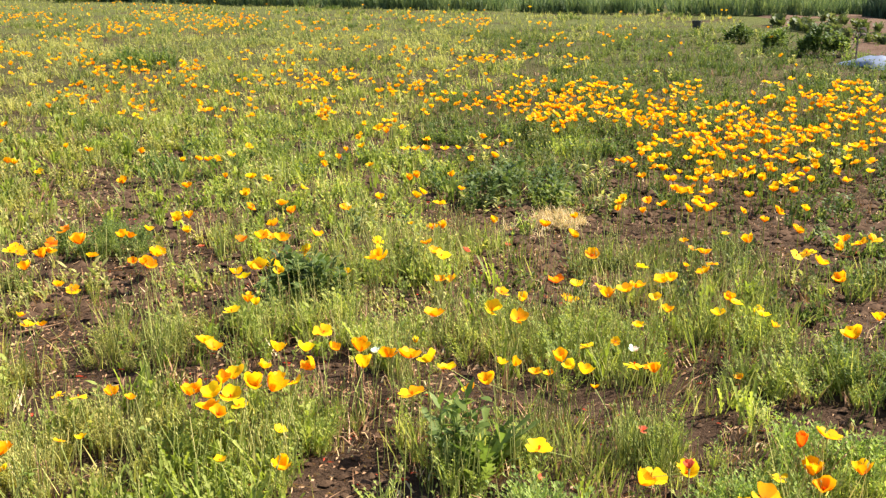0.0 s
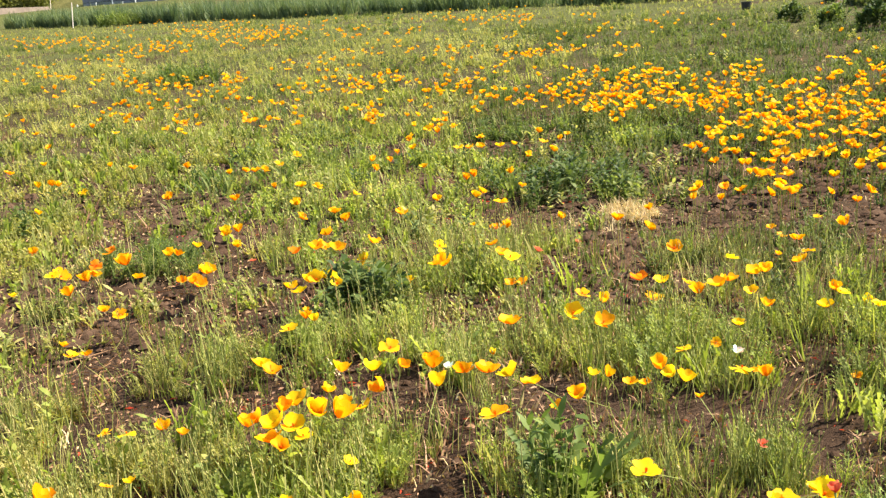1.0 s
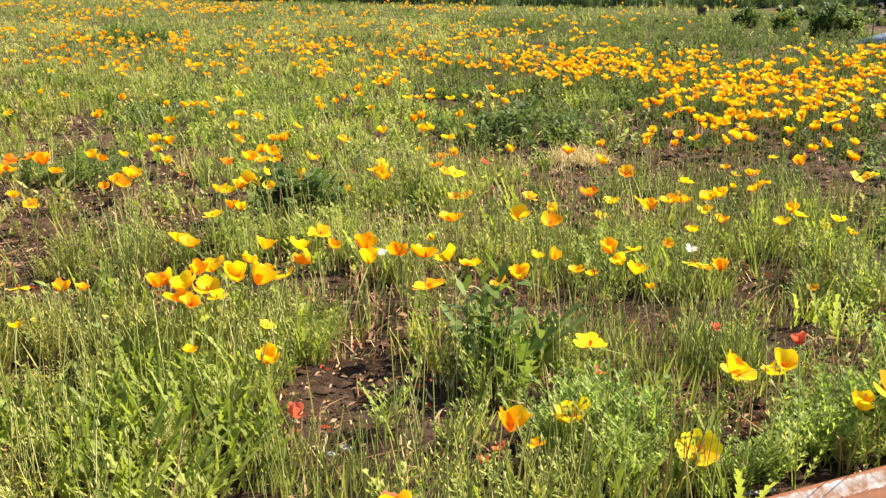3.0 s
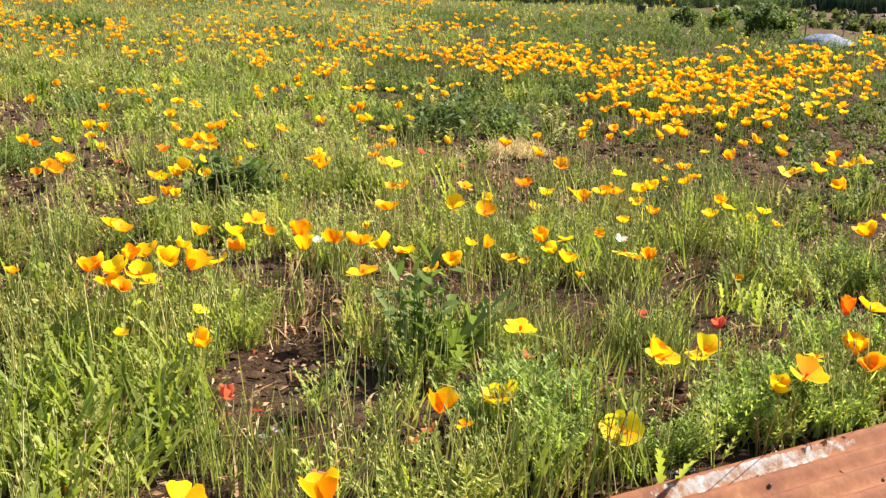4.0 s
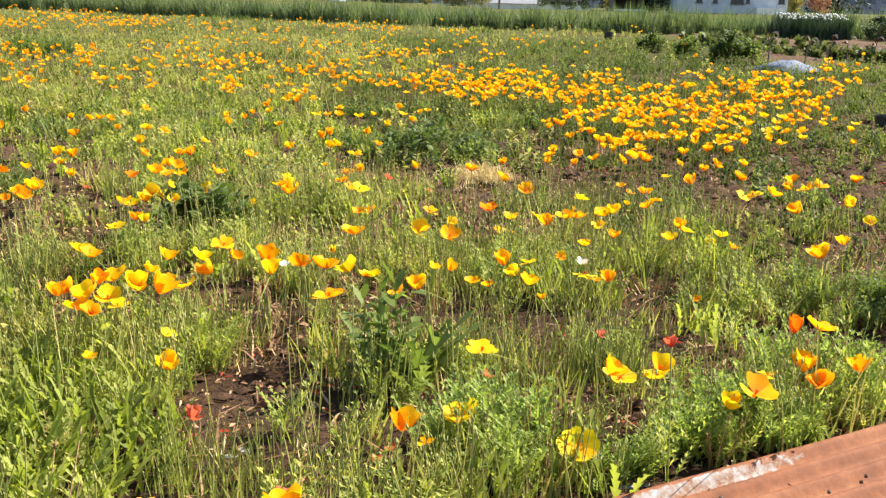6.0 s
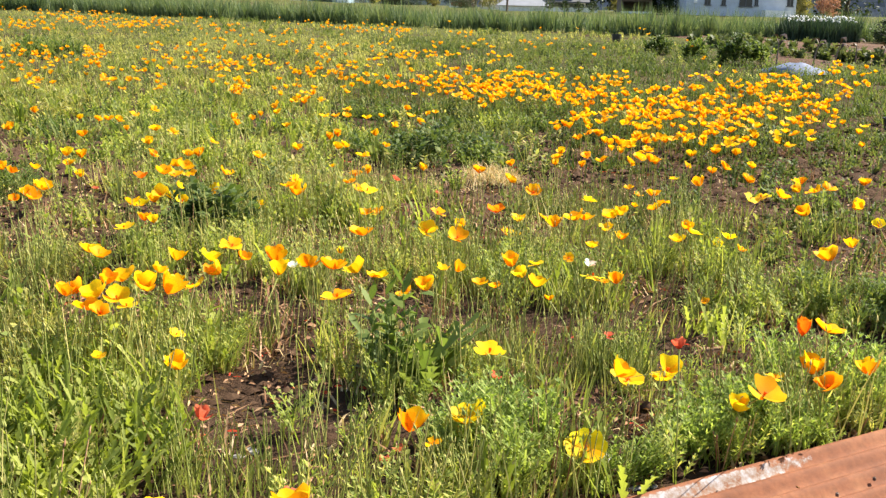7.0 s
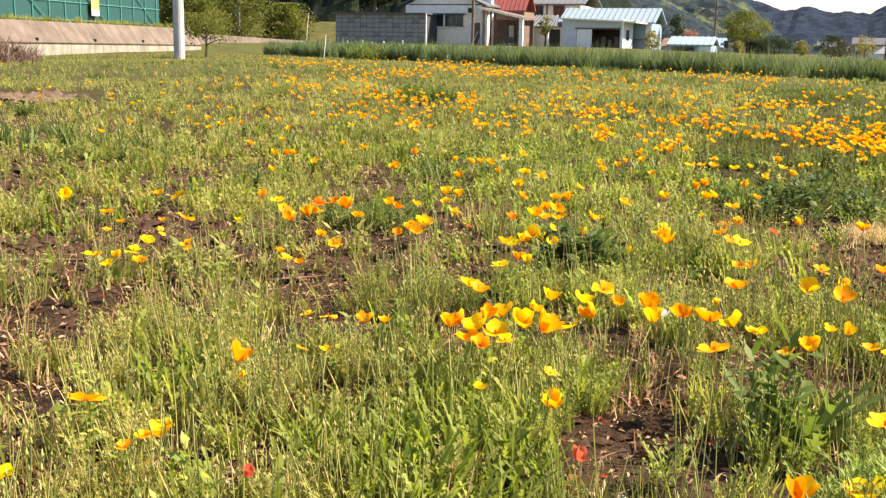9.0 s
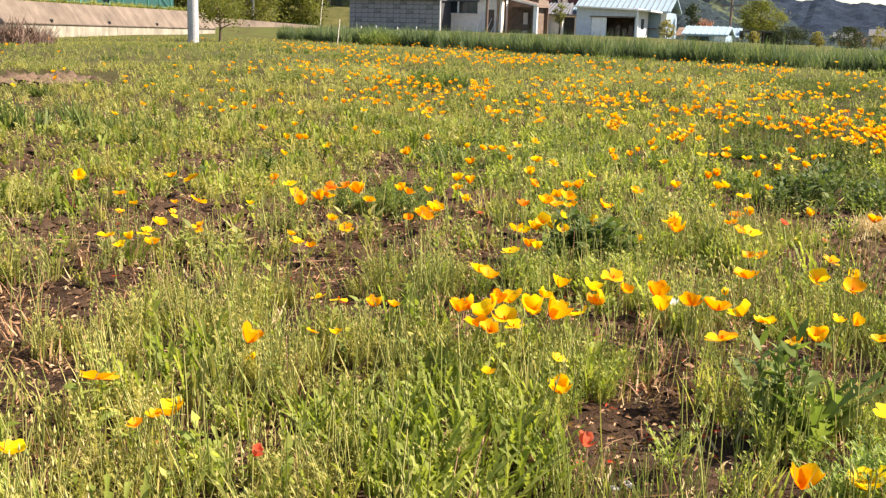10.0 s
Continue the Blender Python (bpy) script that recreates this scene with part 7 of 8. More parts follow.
def build_block_shed():
    top = thing("block_shed", pose(-39.5, 75.0, 1.1), "long low grey concrete-block shed", "shed")
    w, d, h = 7.75, 3.0, 2.3
    part("core", box(0.03, 0.03, -0.4, w - 0.03, d, h - 0.02), BLOCK_JOINT, top)
    blocks = [mesh_of("block", [v.co for v in bm.verts], [[v.index for v in f.verts] for f in bm.faces], BLOCK) for bm in [block_bm()]]
    stained = blocks[0].copy()
    stained.materials[0] = BLOCK_STAINED
    blocks.append(stained)
    cols, rows = 14, 7
    for r in range(rows):
        for c in range(cols):
            child("block", blocks[(c * 7 + r * 5 + c * r) % 5 // 4], top, Matrix.LocRotScale((w * (c + 0.5) / cols, 0.02, -0.1 + (h + 0.1) * (r + 0.5) / rows), None, (w / cols - 0.03, 0.06, (h + 0.1) / rows - 0.03)))
    part("roof", box(-0.25, -0.3, h, w + 0.1, d + 0.2, h + 0.10), ROOF_DARK, top)
    part("corner_pipe", box(w + 0.02, -0.06, -0.4, w + 0.10, 0.02, h), ROPE, top, "white downpipe")


def block_bm():
    bm = box(-0.5, -0.5, -0.5, 0.5, 0.5, 0.5, 0.03)
    bm.verts.index_update()
    return bm


def slab(corners, thick):
    bm = bmesh.new()
    lo = [bm.verts.new(p) for p in corners]
    hi = [bm.verts.new((v.co.x, v.co.y, v.co.z + thick)) for v in lo]
    bm.faces.new(lo[::-1])
    bm.faces.new(hi)
    for k in range(4):
        bm.faces.new((lo[k], lo[(k + 1) % 4], hi[(k + 1) % 4], hi[k]))
    return bm


def hip_roof(parent, x0, x1, y0, y1, z, rise, inset, mat, over=0.3):
    """Four slopes that meet at a short ridge."""
    bm = bmesh.new()
    ym = (y0 + y1) / 2
    e = [bm.verts.new(p) for p in ((x0 - over, y0 - over, z), (x1 + over, y0 - over, z), (x1 + over, y1 + over, z), (x0 - over, y1 + over, z))]
    r = [bm.verts.new(p) for p in ((x0 + inset, ym, z + rise), (x1 - inset, ym, z + rise))]
    for f in ((e[0], e[1], r[1], r[0]), (e[1], e[2], r[1]), (e[2], e[3], r[0], r[1]), (e[3], e[0], r[0]), (e[3], e[2], e[1], e[0])):
        bm.faces.new(f)
    return part("roof", bm, mat, parent)


def build_farmhouse():
    top = thing("farmhouse", pose(-34.5, 77.4, 1.12), "cream farmhouse with a dark window band and white gable", "house")
    w, d, h = 6.5, 7.0, 3.05
    shell(top, w, d, h, WALL_CREAM)
    part("siding", box(0.02, -0.05, 2.42, w - 0.02, -0.002, h), WALL_WHITE, top, "white upper siding")
    part("window_hood", box(1.3, -0.4, 2.36, 5.1, -0.052, 2.44), ROOF_DARK, top)
    for x in (1.75, 3.4):
        window(top, x, x + 1.5, 1.48, 2.30, -0.01, frame_mat=ROOF_DARK)
    part("mullion", box(3.26, -0.08, 1.46, 3.39, -0.011, 2.32), WALL_WHITE, top)
    part("window_sill", box(1.7, -0.12, 1.36, 5.0, -0.002, 1.42), WALL_WHITE, top)
    part("vent", box(5.35, -0.2, 2.5, 5.75, -0.052, 2.85), DARK, top, "dark vent hood")
    part("door", box(5.6, -0.03, -0.2, 6.3, -0.002, 1.75), TIMBER, top)
    gable_wall(top, 0, w, 0.0, h, 1.5, WALL_WHITE)
    part("gable_board", box(0.3, -0.06, h + 0.02, w - 0.3, -0.002, h + 0.1), TIMBER, top)
    gable_roof(top, 0, w, 0, d, h, 1.5, ROOF_DARK, False, 0.5)
    for k in range(4):
        bm = bmesh.new()
        add_tube(bm, [(5.1 + 0.4 * k, -0.9, -0.3), (5.5 + 0.33 * k, -0.1, 1.6 - 0.25 * k)], (0.035, 0.03), 5)
        part("leaning_pole", bm, ROPE, top, "pale pole leaning on the wall")
    porch = thing("lean_to", pose(-27.25, 76.0, 1.12), "open timber lean-to with a sloping brown sheet roof", "lean-to")
    part("back_wall", box(0, 2.6, -0.3, 3.0, 2.7, 2.0), SHELF_WOOD, porch)
    part("door", box(0.95, 2.55, -0.2, 1.95, 2.598, 1.75), TIMBER, porch, "brown sliding door")
    part("door_panel", box(1.05, 2.51, 0.0, 1.42, 2.548, 1.6), WALL_CREAM, porch, "pale half of the sliding door")
    for x in (0.0, 0.35):
        part("post", box(x, 0, -0.3, x + 0.12, 0.12, 2.55), WALL_WHITE if x == 0 else TIMBER, porch)
    part("side_wall", box(2.55, 0.0, -0.3, 2.72, 2.6, 1.95), TIMBER, porch)
    part("end_post", box(2.76, -0.25, -0.3, 3.05, 0.0, 2.15), ROPE, porch, "white painted end post")
    part("bench", box(0.6, 1.0, 0.25, 2.2, 1.6, 0.37), TIMBER, porch)
    for x in (0.65, 2.0):
        part("bench_leg", box(x, 1.05, -0.3, x + 0.1, 1.5, 0.25), TIMBER, porch)
    part("stacked_crate", box(1.5, 0.9, 0.372, 2.1, 1.4, 0.7), SHELF_WOOD, porch)
    part("porch_roof", slab(((-0.4, -0.5, 2.78), (3.15, -0.5, 2.05), (3.15, 2.8, 2.05), (-0.4, 2.8, 2.78)), 0.09), TIMBER, porch)
    part("fascia", slab(((-0.4, -0.54, 2.72), (3.15, -0.54, 1.99), (3.15, -0.505, 1.99), (-0.4, -0.505, 2.72)), 0.14), WALL_CREAM, porch)
    upper = thing("red_roof_house", pose(-28.1, 80.0, 1.2), "house with a faded red seamed sheet roof behind the lean-to", "house")
    shell(upper, 2.6, 2.6, 2.6, SHELF_WOOD)
    gable_roof(upper, 0, 2.6, 0, 2.6, 2.7, 1.5, ROOF_RED, True, 0.12, 8)
    part("white_gable", box(-0.35, -0.9, 2.2, 0.2, -0.4, 4.2), ROPE, upper, "white chimney wall")


def build_white_store():
    store = thing("garden_store", pose(-26.4, 83.0, 1.2), "low white wall with a dark tiled lean-to roof", "outbuilding")
    shell(store, 2.0, 3.0, 1.35, WALL_WHITE)
    # solid dark block put where the gap beside the wall is in shade
    part("porch_shade", box(2.05, 0.4, -0.3, 2.9, 3.0, 1.35), DARK, store, "near-black block for the shaded gap beside the wall")
    roof = part("roof", slab(((-0.3, -0.5, 1.45), (2.9, -0.5, 1.45), (2.2, 2.2, 2.4), (-0.3, 2.2, 2.4)), 0.1), ROOF_DARK, store)
    for k in range(11):
        bm = bmesh.new()
        x = -0.25 + 0.29 * k
        add_tube(bm, [(x, -0.5, 1.57), (min(x, 2.15), 2.2, 2.52)], (0.05, 0.05), 5)
        part("tile_rib", bm, ROOF_GREY, roof)
    house = thing("farmhouse", pose(-28.4, 89.0, 1.3), "cream upstairs of a farmhouse behind dark roofs", "house")
    shell(house, 4.9, 5.0, 3.4, WALL_CREAM)
    window(house, 0.9, 1.7, 2.45, 3.3, -0.01, frame_mat=TIMBER)
    window(house, 2.6, 3.6, 2.45, 3.3, -0.01, frame_mat=TIMBER)
    part("corner_board", box(1.95, -0.05, 1.0, 2.1, -0.002, 3.38), TIMBER, house)
    part("skirt_roof", slab(((-0.4, -1.0, 1.5), (5.2, -1.0, 1.5), (5.2, -0.02, 1.95), (-0.4, -0.02, 1.95)), 0.09), ROOF_DARK, house)
    gable_roof(house, 0, 4.9, 0, 5.0, 3.5, 1.2, ROOF_GREY, True, 0.6, 12, rib_mat=ROOF_DARK)


def build_blue_shed():
    top = thing("blue_shed", pose(-20.1, 72.0, 1.15, 0, 0, 0), "pale blue-grey garden shed with a half-open sliding door", "shed")
    w = 4.3
    shell(top, w, 3.2, 1.86, WALL_GREY, (1.05, 4.1, 1.22))
    part("sliding_door", box(1.07, 0.05, -0.28, 2.12, 0.12, 1.21), WALL_WHITE, top, "pale sliding door half closed")
    part("door_rail", box(0.95, -0.06, 1.23, 4.15, -0.002, 1.31), TIMBER, top)
    part("inner_wall", box(0.2, 2.5, -0.28, w - 0.2, 2.6, 1.7), TIMBER, top, "brown board wall inside")
    for k in range(4):
        part("stored_board", box(2.2 + 0.45 * k, 0.7, -0.28, 2.5 + 0.45 * k, 0.78, 0.5 + 0.2 * (k % 2)), TIMBER, top)
    part("eave", slab(((-0.15, -0.4, 1.88), (w + 0.95, -0.4, 1.66), (w + 0.95, 3.4, 1.66), (-0.15, 3.4, 1.88)), 0.09), WALL_WHITE, top)
    part("post", box(w - 0.02, -0.36, -0.3, w + 0.09, -0.25, 1.66), ROPE, top, "white corner post")
    part("side_window", box(w + 0.005, 1.0, 0.5, w + 0.03, 1.9, 1.2), GLASS, top)
    house = thing("blue_house", pose(-21.1, 75.7, 1.2), "pale blue house behind the shed with a light blue seamed roof", "house")
    shell(house, 6.5, 3.8, 1.68, WALL_BLUE)
    gable_roof(house, 0, 6.5, 0, 3.8, 1.75, 0.95, ROOF_BLUE, True, 0.3, 17, rib_mat=ROOF_GREY)
    part("end_board", box(6.1, -0.04, -0.3, 6.5, -0.002, 1.66), ROPE, house, "white corner boarding")
    part("shelf", box(5.0, -0.35, 0.5, 5.9, -0.002, 0.56), TIMBER, house)


def build_low_blue():
    top = thing("blue_roof_hut", pose(-15.2, 85.0, 0.85), "low hut with a pale blue and faded brown sheet roof", "hut")
    shell(top, 4.2, 3.0, 0.5, WALL_WHITE, (0.3, 3.1, 0.42))
    gable_roof(top, 1.75, 4.2, 0, 3.0, 0.52, 0.62, ROOF_BLUE, True, 0.25, 6, rib_mat=WALL_BLUE)
    part("old_roof", slab(((-0.5, -0.3, 0.45), (1.48, -0.3, 0.45), (1.48, 1.5, 1.1), (-0.5, 1.5, 1.1)), 0.08), VERGE, top, "faded brown sheet roof")
    gable_wall(top, 2.6, 4.2, -0.002, 0.5, 0.4, WALL_WHITE)
    port = thing("carport", pose(-10.6, 85.4, 0.95), "dark open carport with a flat roof on thin posts", "carport")
    for x in (0.0, 0.9, 1.6, 3.0):
        part("post", box(x, 0, -0.3, x + 0.08, 0.08, 0.86), TIMBER, port)
    part("roof", box(-0.2, -0.2, 0.86, 3.2, 3, 0.93), ROOF_DARK, port)
    part("rail", box(0.0, 0.0, 0.5, 1.6, 0.06, 0.55), TIMBER, port)
    # near-black panel added for the shade under the carport roof
    part("shade_panel", box(1.3, 1.5, -0.3, 3.1, 1.6, 0.85), DARK, port)


def build_small_houses():
    for x, y, w, d, h, rise, wall, roof, label in ((-1.5, 100, 2.6, 3.0, 1.0, 0.5, WALL_CREAM, ROOF_DARK, "small cream house with a dark gabled roof far off"),
                                                   (-4.6, 104, 1.5, 2.0, 0.8, 0.4, WALL_WHITE, ROOF_GREY, "small white house with a grey roof far off")):
        top = thing("village_house", pose(x, y, 0.9), label, "house")
        shell(top, w, d, h, wall)
        gable_roof(top, 0, w, 0, d, h, rise, roof, True, 0.3)
        window(top, w * 0.3, w * 0.6, 0.4, 0.8, -0.01)
    cart = thing("hand_cart", pose(-3.7, 88.0, 0.95), "small white and red covered garden cart", "cart")
    part("cart_bed", box(0, 0, 0.0, 1.1, 0.8, 0.35, 0.04), BUTTON_RED, cart)
    part("cart_cover", box(0.15, 0.05, 0.352, 0.95, 0.75, 0.72, 0.08), ROPE, cart, "white cover")
    # low barn with a hipped roof
    top = thing("white_barn", pose(0.3, 68.0, 0.66), "low white barn with a pale hipped roof and red ridge cap", "barn")
    shell(top, 3.0, 4.0, 0.36, WALL_WHITE)
    hip_roof(top, 0, 3.0, 0, 4.0, 0.38, 0.86, 1.0, ROOF_PALE, 0.2)
    part("ridge_cap", box(1.0, 1.9, 1.2, 2.0, 2.1, 1.3), BUTTON_RED, top, "red ridge cap")
    # two-storey house with a skirt roof
    top = thing("village_house", pose(3.95, 80.0, 0.72), "two-storey white and grey house with dark tiled roofs", "house")
    shell(top, 2.05, 3.0, 1.66, WALL_WHITE)
    part("ground_floor", box(2.06, 0.2, -0.3, 2.7, 3.0, 0.62), WALL_WHITE, top)
    part("skirt_roof", slab(((-0.35, -0.8, 0.62), (2.95, -0.8, 0.62), (2.95, -0.02, 0.92), (-0.35, -0.02, 0.92)), 0.09), ROOF_DARK, top)
    window(top, 0.25, 0.6, 1.15, 1.45, -0.01, frame_mat=ROOF_DARK)
    window(top, 0.95, 1.6, 1.12, 1.42, -0.01, frame_mat=ROOF_DARK)
    # one dark panel stands for the veranda's shade, in the window-glass colour
    part("veranda_shade", box(0.2, -0.05, -0.2, 2.6, -0.002, 0.58), GLASS, top, "dark panel for the shade under the veranda roof")
    hip_roof(top, 0, 2.05, 0, 3.0, 1.66, 0.48, 0.6, ROOF_DARK, 0.35)
    wall = thing("garden_wall", pose(2.9, 66.0, 0.64), "low white garden wall", "garden wall")
    part("wall_panel", box(0, 0, -0.3, 3.4, 0.15, 0.36), WALL_WHITE, wall)
    part("coping", box(-0.03, -0.03, 0.36, 3.43, 0.18, 0.40), CONCRETE_PALE, wall)
    # grey house facing the field
    top = thing("village_house", pose(11.4, 65.0, 0.66), "pale grey two-storey house with small dark windows", "house")
    shell(top, 6.5, 6.0, 4.2, WALL_GREY)
    for x0, x1, z0, z1 in ((1.1, 1.45, 0.7, 1.18), (2.1, 2.35, 0.7, 1.18), (3.15, 3.9, 0.66, 1.1), (4.05, 4.25, 0.72, 1.2), (5.95, 6.3, 0.72, 1.12), (1.1, 2.2, 2.6, 3.6), (4.2, 5.3, 2.6, 3.6)):
        window(top, x0, x1, z0, z1, -0.01, frame_mat=ROOF_DARK)
    part("meter_box", box(0.45, -0.12, 0.78, 0.65, -0.002, 0.98), WALL_WHITE, top)
    part("annex", box(4.5, -0.9, -0.3, 6.0, 0.0, 0.45), WALL_WHITE, top, "low white annex wall")
    gable_roof(top, 0, 6.5, 0, 6.0, 4.3, 1.4, ROOF_DARK, True, 0.5)
    top = thing("garden_hut", pose(7.8, 67.0, 0.66), "open dark timber garden hut with a grey roof", "hut")
    shell(top, 1.9, 2.4, 1.0, TIMBER, (0.15, 1.75, 0.8))
    part("sill_board", box(0, -0.05, -0.3, 1.9, -0.002, 0.2), WALL_WHITE, top)
    gable_roof(top, 0, 1.9, 0, 2.4, 1.05, 0.5, ROOF_GREY, True, 0.3)
    # shed seen over the barley
    top = thing("white_shed", pose(-12.0, 68.5, 0.85), "low open shed with a white end wall", "shed")
    shell(top, 2.6, 3.0, 0.52, WALL_BLUE, (0.2, 1.6, 0.4))
    part("end_wall", box(1.9, -0.05, -0.3, 2.6, -0.002, 0.52), ROPE, top, "white end wall")
    gable_roof(top, 0, 2.6, 0, 3.0, 0.55, 0.42, ROOF_BLUE, True, 0.15, 8, rib_mat=WALL_BLUE)
    # raised verge before the houses, stakes before the block shed
    verge = thing("verge", pose(-31.5, 71.2, 0.7), "low reddish verge wall before the houses", "verge", kind="structure")
    part("verge_face", box(0, 0, -0.3, 11.2, 0.4, 0.42, 0.03), VERGE, verge)
    for k, x in enumerate((-39.2, -37.7, -36.4, -35.6, -34.6, -33.0)):
        stake = thing("stake", pose(x, 73.6, 0.9, 0, 0, 12 * k), "short white-painted wooden stake", "stake", "stakes by the shed")
        part("stake_shaft", box(-0.04, -0.04, -0.2, 0.04, 0.04, 0.36 + 0.07 * (k % 3), 0.01), ROPE, stake)
    for x, y, h in ((-37.0, 66.0, 2.0), (-22.6, 42.4, 1.05)):
        stake = thing("stake", pose(x, y, float(ground_height(x, y)), 2, 7, 0), "tall thin pale stake at the field edge", "stake")
        part("stake_shaft", box(-0.014, -0.014, -0.2, 0.014, 0.014, h), WALL_CREAM, stake)


build_block_shed()
build_farmhouse()
build_white_store()
build_blue_shed()
build_low_blue()
build_small_houses()


# ---- trees and hills ----
def tree(x, y, height, radius, mat, label, seed, crown_low=0.3, leaves=2200, leaf=0.16, name="tree", limbs=7, columnar=False, bark=None):
    rng = np.random.default_rng(seed)
    g = float(ground_height(x, y))
    top = thing(name, pose(x, y, g), label, "shrub" if name == "shrub" else "tree")
    bm = bmesh.new()
    r = (0.018 if columnar else 0.035) * height
    add_tube(bm, [(0, 0, -0.2), (0.02 * height, 0, height * 0.3), (0, 0.02 * height, height * 0.6), (0, 0, height * 0.9)], (r, r * 0.8, r * 0.5, r * 0.15), 8)
    part("trunk", bm, bark or BARK, top)
    tips = []
    for k in range(limbs):
        a, z0 = k * 2.4 + rng.normal(0, 0.3), height * (crown_low * 0.6 + 0.5 * k / limbs)
        reach = radius * rng.uniform(0.5, 0.95)
        tip = Vector((math.cos(a) * reach, math.sin(a) * reach, min(height * 0.97, z0 + height * rng.uniform(0.12, 0.35))))
        bm = bmesh.new()
        add_tube(bm, [(0, 0, z0), tuple(Vector((0, 0, z0)).lerp(tip, 0.5) + Vector((0, 0, 0.04 * height))), tuple(tip)], (r * 0.45, r * 0.28, r * 0.08), 6)
        part("limb", bm, BARK, top)
        tips.append(tip)
    # clumps of leaves about the limbs, with gaps
    clumps = []
    for k in range(34):
        a, q = rng.uniform(0, math.tau), rng.uniform(0, 1)
        z = height * (crown_low + (1 - crown_low) * q)
        fat = radius * (math.sin(math.pi * min(0.96, 0.12 + 0.85 * q)) if not columnar else (1.05 - q) * 0.9)
        d = fat * math.sqrt(rng.uniform(0.15, 1))
        clumps.append((math.cos(a) * d, math.sin(a) * d, z, radius * rng.uniform(0.2, 0.42)))
    clumps += [(t.x, t.y, t.z, radius * rng.uniform(0.22, 0.4)) for t in tips]
    c = np.array(clumps)[rng.integers(0, len(clumps), leaves)]
    p = c[:, :3] + rng.normal(0, 1, (leaves, 3)) * c[:, 3:4] * np.array([0.55, 0.55, 0.45])
    p[:, 2] = np.clip(p[:, 2], height * 0.06, height * 1.04)
    u = rng.normal(0, 1, (leaves, 3))
    u /= np.linalg.norm(u, axis=1)[:, None]
    w = np.cross(u, rng.normal(0, 1, (leaves, 3)))
    w /= np.linalg.norm(w, axis=1)[:, None]
    s = leaf * rng.uniform(0.5, 1.2, leaves)[:, None]
    v = np.stack([p - u * s, p + w * s * 0.45, p + u * s, p - w * s * 0.45], 1).reshape(-1, 3)
    i = np.arange(leaves)[:, None] * 4
    t = np.concatenate([i + np.array([0, 1, 2]), i + np.array([0, 2, 3])])
    tagged(child("crown", tri_mesh("crown", v, t, mat), top), kind="stuff")
    return top


def build_trees():
    tree(-27.9, 41.0, 1.9, 1.15, TREE_FRESH, "dark-stemmed small tree with fresh yellow-green leaves behind the pole", 1, 0.5, 2200, 0.07, limbs=14)
    for k, (x, y, h, r) in enumerate(((-51.0, 72.0, 5.0, 2.6), (-55.0, 71.0, 5.2, 2.5), (-52.5, 80.0, 5.2, 3.0), (-60.5, 76.0, 5.4, 3.0), (-50.6, 86.0, 3.7, 2.4), (-57.0, 84.0, 5.6, 3.0))):
        tree(x, y, h, r, TREE_FRESH, "wide bushy tree in fresh yellow-green leaf above the retaining wall", 2 + k, 0.02, 8500, 0.15)
    tree(-42.6, 86.0, 2.0, 1.4, TREE_FRESH, "low rounded bush on the grassy slope", 9, 0.02, 2600, 0.14, "shrub")
    for k, (x, y, h) in enumerate(((-55, 99, 13), (-51, 102, 13), (-48.5, 100, 13), (-46, 103, 13), (-43.5, 99, 13), (-41.2, 102, 13), (-39, 98, 12), (-36.5, 101, 12), (-34, 99, 12), (-31.5, 102, 11))):
        tree(x, y, h, 2.0, TREE_DARK, "tall dark cedar with a bare pale lower trunk", 10 + k, 0.36, 2600, 0.3, columnar=True, bark=BARK_PALE)
    tree(-10.4, 95.0, 3.35, 2.0, TREE_FRESH, "broad tree in fresh yellow-green leaf among the village roofs", 20, 0.3, 9000, 0.085)
    tree(-6.8, 83.0, 1.3, 1.3, TREE_DARK, "dark green bush beside the carport", 21, 0.05, 5000, 0.06, "shrub")
    tree(-14.2, 74.0, 1.2, 0.6, TREE_YELLOW, "small shrub with yellowish leaves beside the blue shed", 22, 0.05, 900, 0.08, "shrub")
    tree(-13.4, 79.0, 2.5, 0.6, TREE_DARK, "small clipped pine beside the blue house", 23, 0.45, 700, 0.1)
    tree(-12.6, 80.0, 1.5, 0.9, TREE_PINK, "shrub with pinkish new leaves before the low hut", 37, 0.1, 900, 0.09, "shrub")
    tree(-21.6, 73.0, 2.2, 0.5, TREE_FRESH, "slender young tree beside the blue shed", 38, 0.4, 600, 0.09)
    for k, (x, y, h) in enumerate(((-5.2, 88, 1.1), (-2.2, 86, 1.2), (-0.6, 90, 1.7), (1.4, 84, 1.4), (-9.0, 79, 0.8))):
        tree(x, y, h, 0.55 * h, DRY_SCRUB if k % 2 else TREE_YELLOW, "thin brownish garden shrub before the far houses", 40 + k, 0.1, 900, 0.09, "shrub")
    tree(8.2, 72.0, 3.4, 0.9, TREE_YELLOW, "slender clump of yellowing bamboo beside a house", 24, 0.05, 1500, 0.13, columnar=True)
    tree(10.6, 68.0, 1.6, 0.9, TREE_DARK, "dark hedge bush beside the grey house", 25, 0.03, 2600, 0.1, "shrub")
    tree(6.6, 84.0, 6.5, 2.0, TREE_DARK, "tall dark evergreen behind the houses", 26, 0.1, 2400, 0.22)
    tree(9.6, 86.0, 7.5, 2.2, TREE_DARK, "tall dark evergreen behind the houses", 27, 0.1, 2400, 0.22)
    tree(-2.6, 78.0, 1.4, 1.1, TREE_DARK, "dark garden bush before the village", 28, 0.05, 4200, 0.055, "shrub")
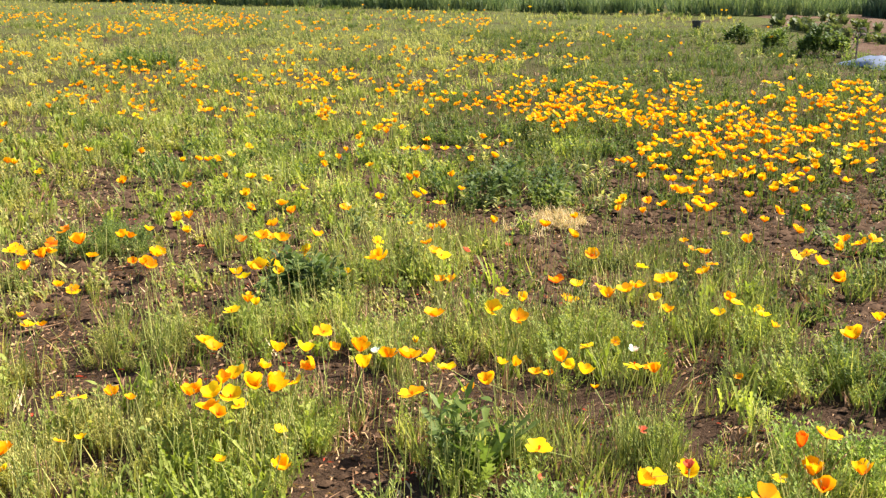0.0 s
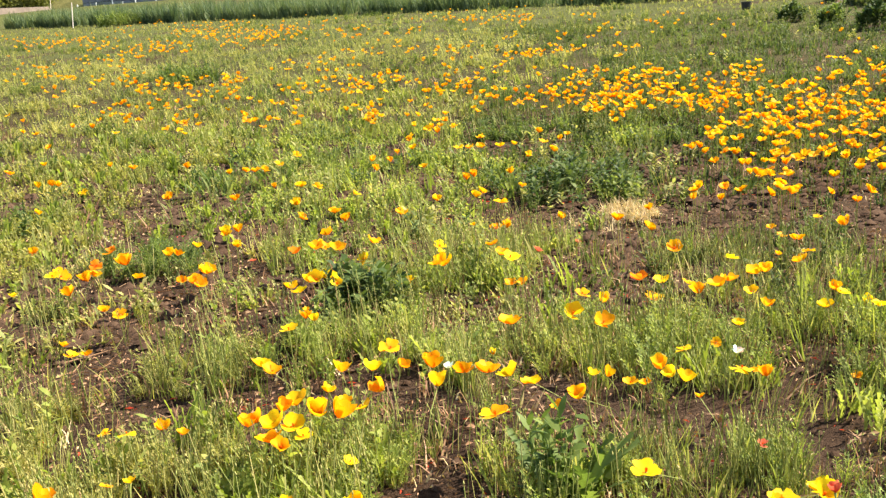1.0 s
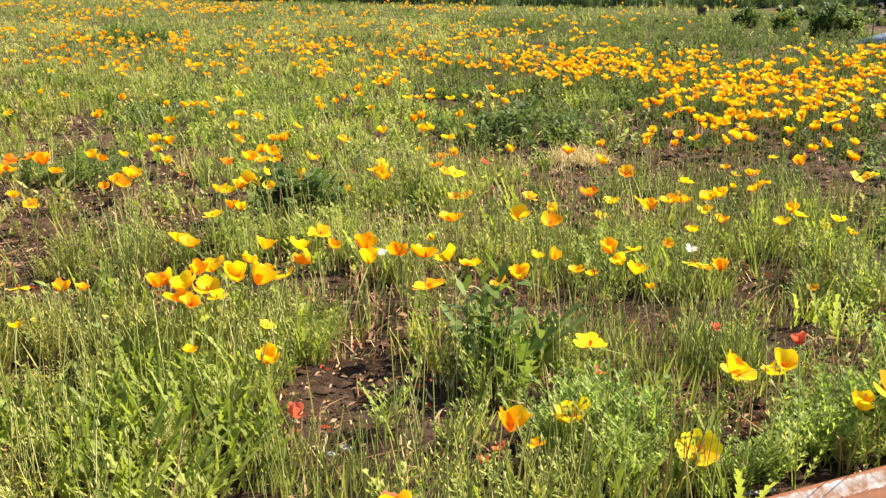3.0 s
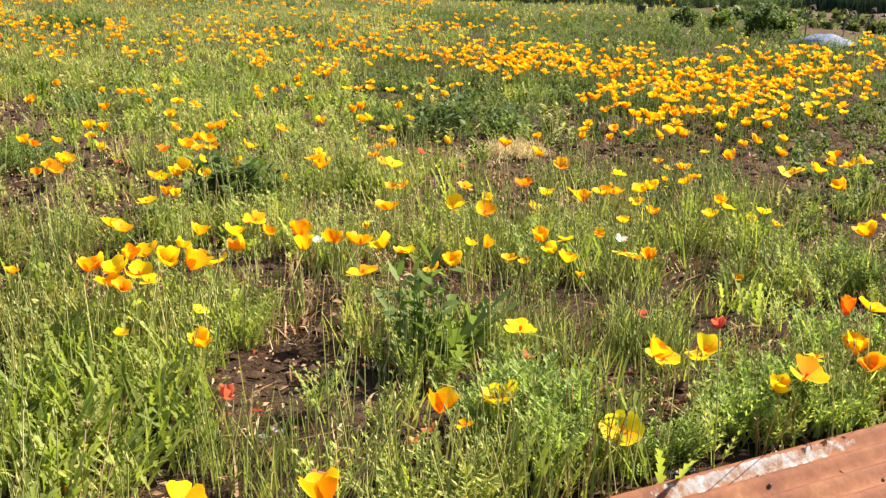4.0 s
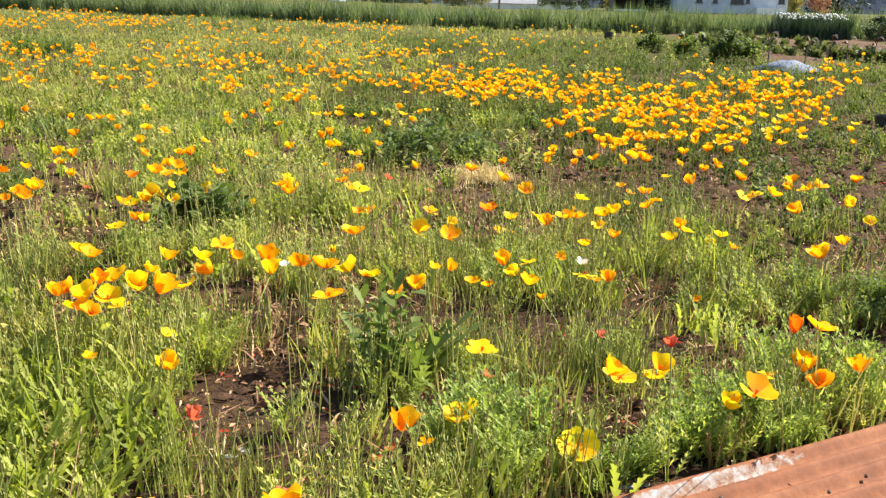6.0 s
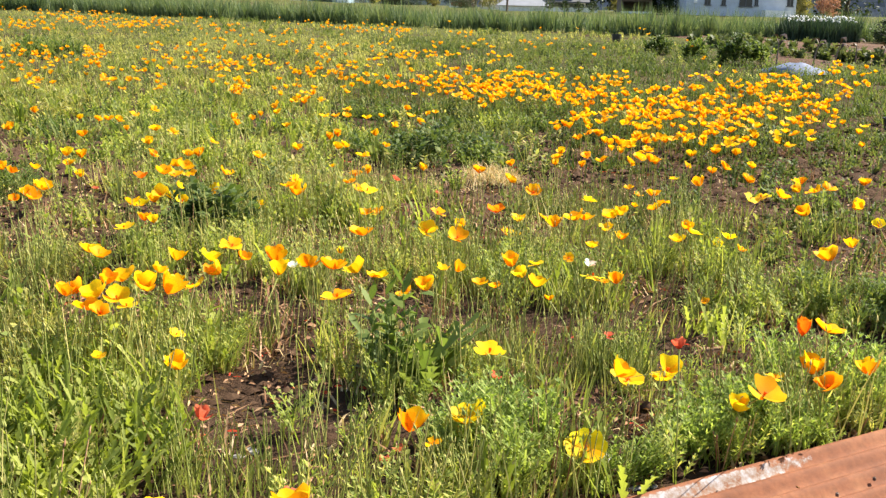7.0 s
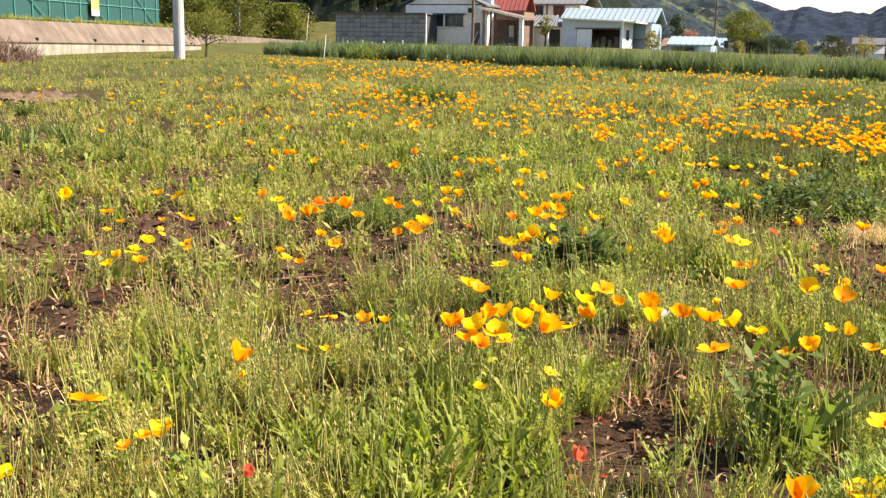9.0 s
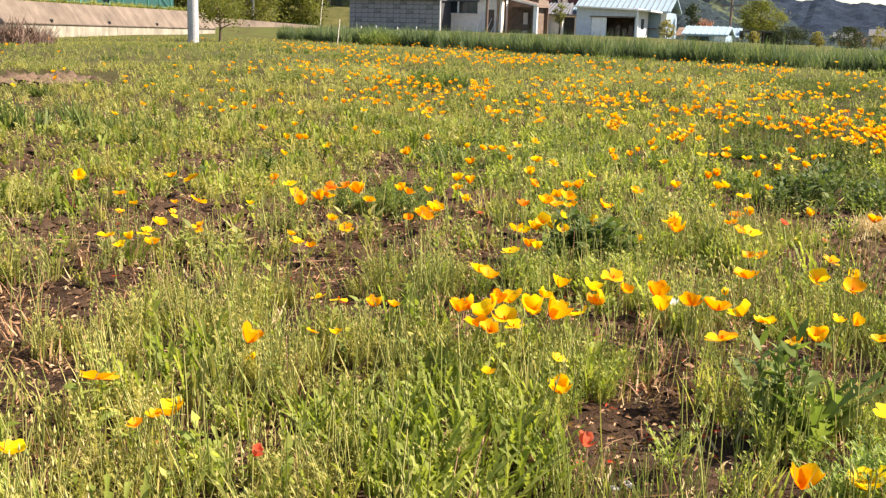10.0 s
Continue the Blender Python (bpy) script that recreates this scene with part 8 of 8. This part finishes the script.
    tree(19.0, 68.0, 3.0, 0.8, TREE_YELLOW, "yellow-green bamboo beside the grey house", 29, 0.02, 2200, 0.12, columnar=True)
    tree(21.0, 69.0, 1.3, 0.7, TREE_PINK, "shrub with reddish flowers beside the grey house", 39, 0.05, 1200, 0.08, "shrub")
    tree(23.4, 73.0, 4.2, 2.2, TREE_DARK, "dark garden tree beside the grey house", 30, 0.02, 3600, 0.17)
    for k, x in enumerate((4.2, 5.0, 5.9)):
        tree(x, 64.6, 0.62, 0.30, TREE_DARK, "small round clipped garden bush by the white wall", 31 + k, 0.05, 700, 0.05, "shrub")
    tree(3.3, 64.2, 0.8, 0.32, TREE_DARK, "tiny layered pine by the white wall", 35, 0.2, 400, 0.05, "shrub")
    tree(8.9, 24.6, 0.5, 0.36, TREE_DARK, "dark green bush at the end of the onion bed", 36, 0.03, 1400, 0.04, "shrub")


def ridge(name, x0, x1, y0, depth, profile, mat, label, seed, step, crown, lift, category="hill"):
    """A wooded ridge whose crest follows profile(x), its surface broken up into crowns."""
    xs, fs = np.arange(x0, x1 + step, step), np.linspace(0, 1, max(12, int(depth / step)))
    verts, faces = [], []
    for j, f in enumerate(fs):
        y = y0 + depth * f
        for x in xs:
            p = profile(x)
            h = p * (math.sin(math.pi / 2 * min(1, f * 1.3)) ** 1.15)
            h += p * 0.22 * f * noise.fractal((x * 2.2 / depth + seed, f * 2.6, seed), 1.0, 2.0, 4)
            if crown:
                near = noise.voronoi((x / crown, y / crown, seed * 1.0))[0]
                h += lift * (0.75 - near[0]) * min(1, 6 * f) + 0.5 * lift * noise.noise((x * 2.3 / crown, y * 2.3 / crown, seed))
            verts.append((x, y, h if j else -1.0))
    n = len(xs)
    for j in range(len(fs) - 1):
        for i in range(n - 1):
            a = j * n + i
            faces.append((a, a + 1, a + n + 1, a + n))
    tagged(new(name, mesh_of(name, verts, faces, mat, False)), label, category, kind="structure")


build_trees()
ridge("grass_slope", -66, -31, 82, 17, lambda x: 1.1 + 2.1 * float(ease(-36, -44, x)), SLOPE_GRASS, "dry grassy slope below the cedars", 2, 1.0, 0, 0, "slope")
ridge("wood_edge", -120, -24, 104, 22, lambda x: 3 + 13 * float(ease(-24, -36, x)), WOODS, "dark wood behind the cedars", 5, 0.8, 1.9, 1.4, "wood")
# the three hills carry haze as blue in their material colour
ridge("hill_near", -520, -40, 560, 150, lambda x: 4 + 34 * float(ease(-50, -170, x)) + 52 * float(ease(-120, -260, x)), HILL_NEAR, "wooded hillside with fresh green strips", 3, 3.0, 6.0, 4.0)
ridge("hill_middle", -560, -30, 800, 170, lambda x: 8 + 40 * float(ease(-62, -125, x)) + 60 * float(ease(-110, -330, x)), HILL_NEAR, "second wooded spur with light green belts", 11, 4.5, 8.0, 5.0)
ridge("backdrop", -900, 760, 1250, 260, lambda x: 54 + 26 * float(ease(-115, -190, x)) + 30 * float(ease(60, 420, x)) + 3 * math.sin(x * 0.05) + 2 * math.sin(x * 0.13), HILL_FAR, "wooded mountain ridge far off, coloured blue-green for haze", 8, 8.0, 11.0, 6.0)
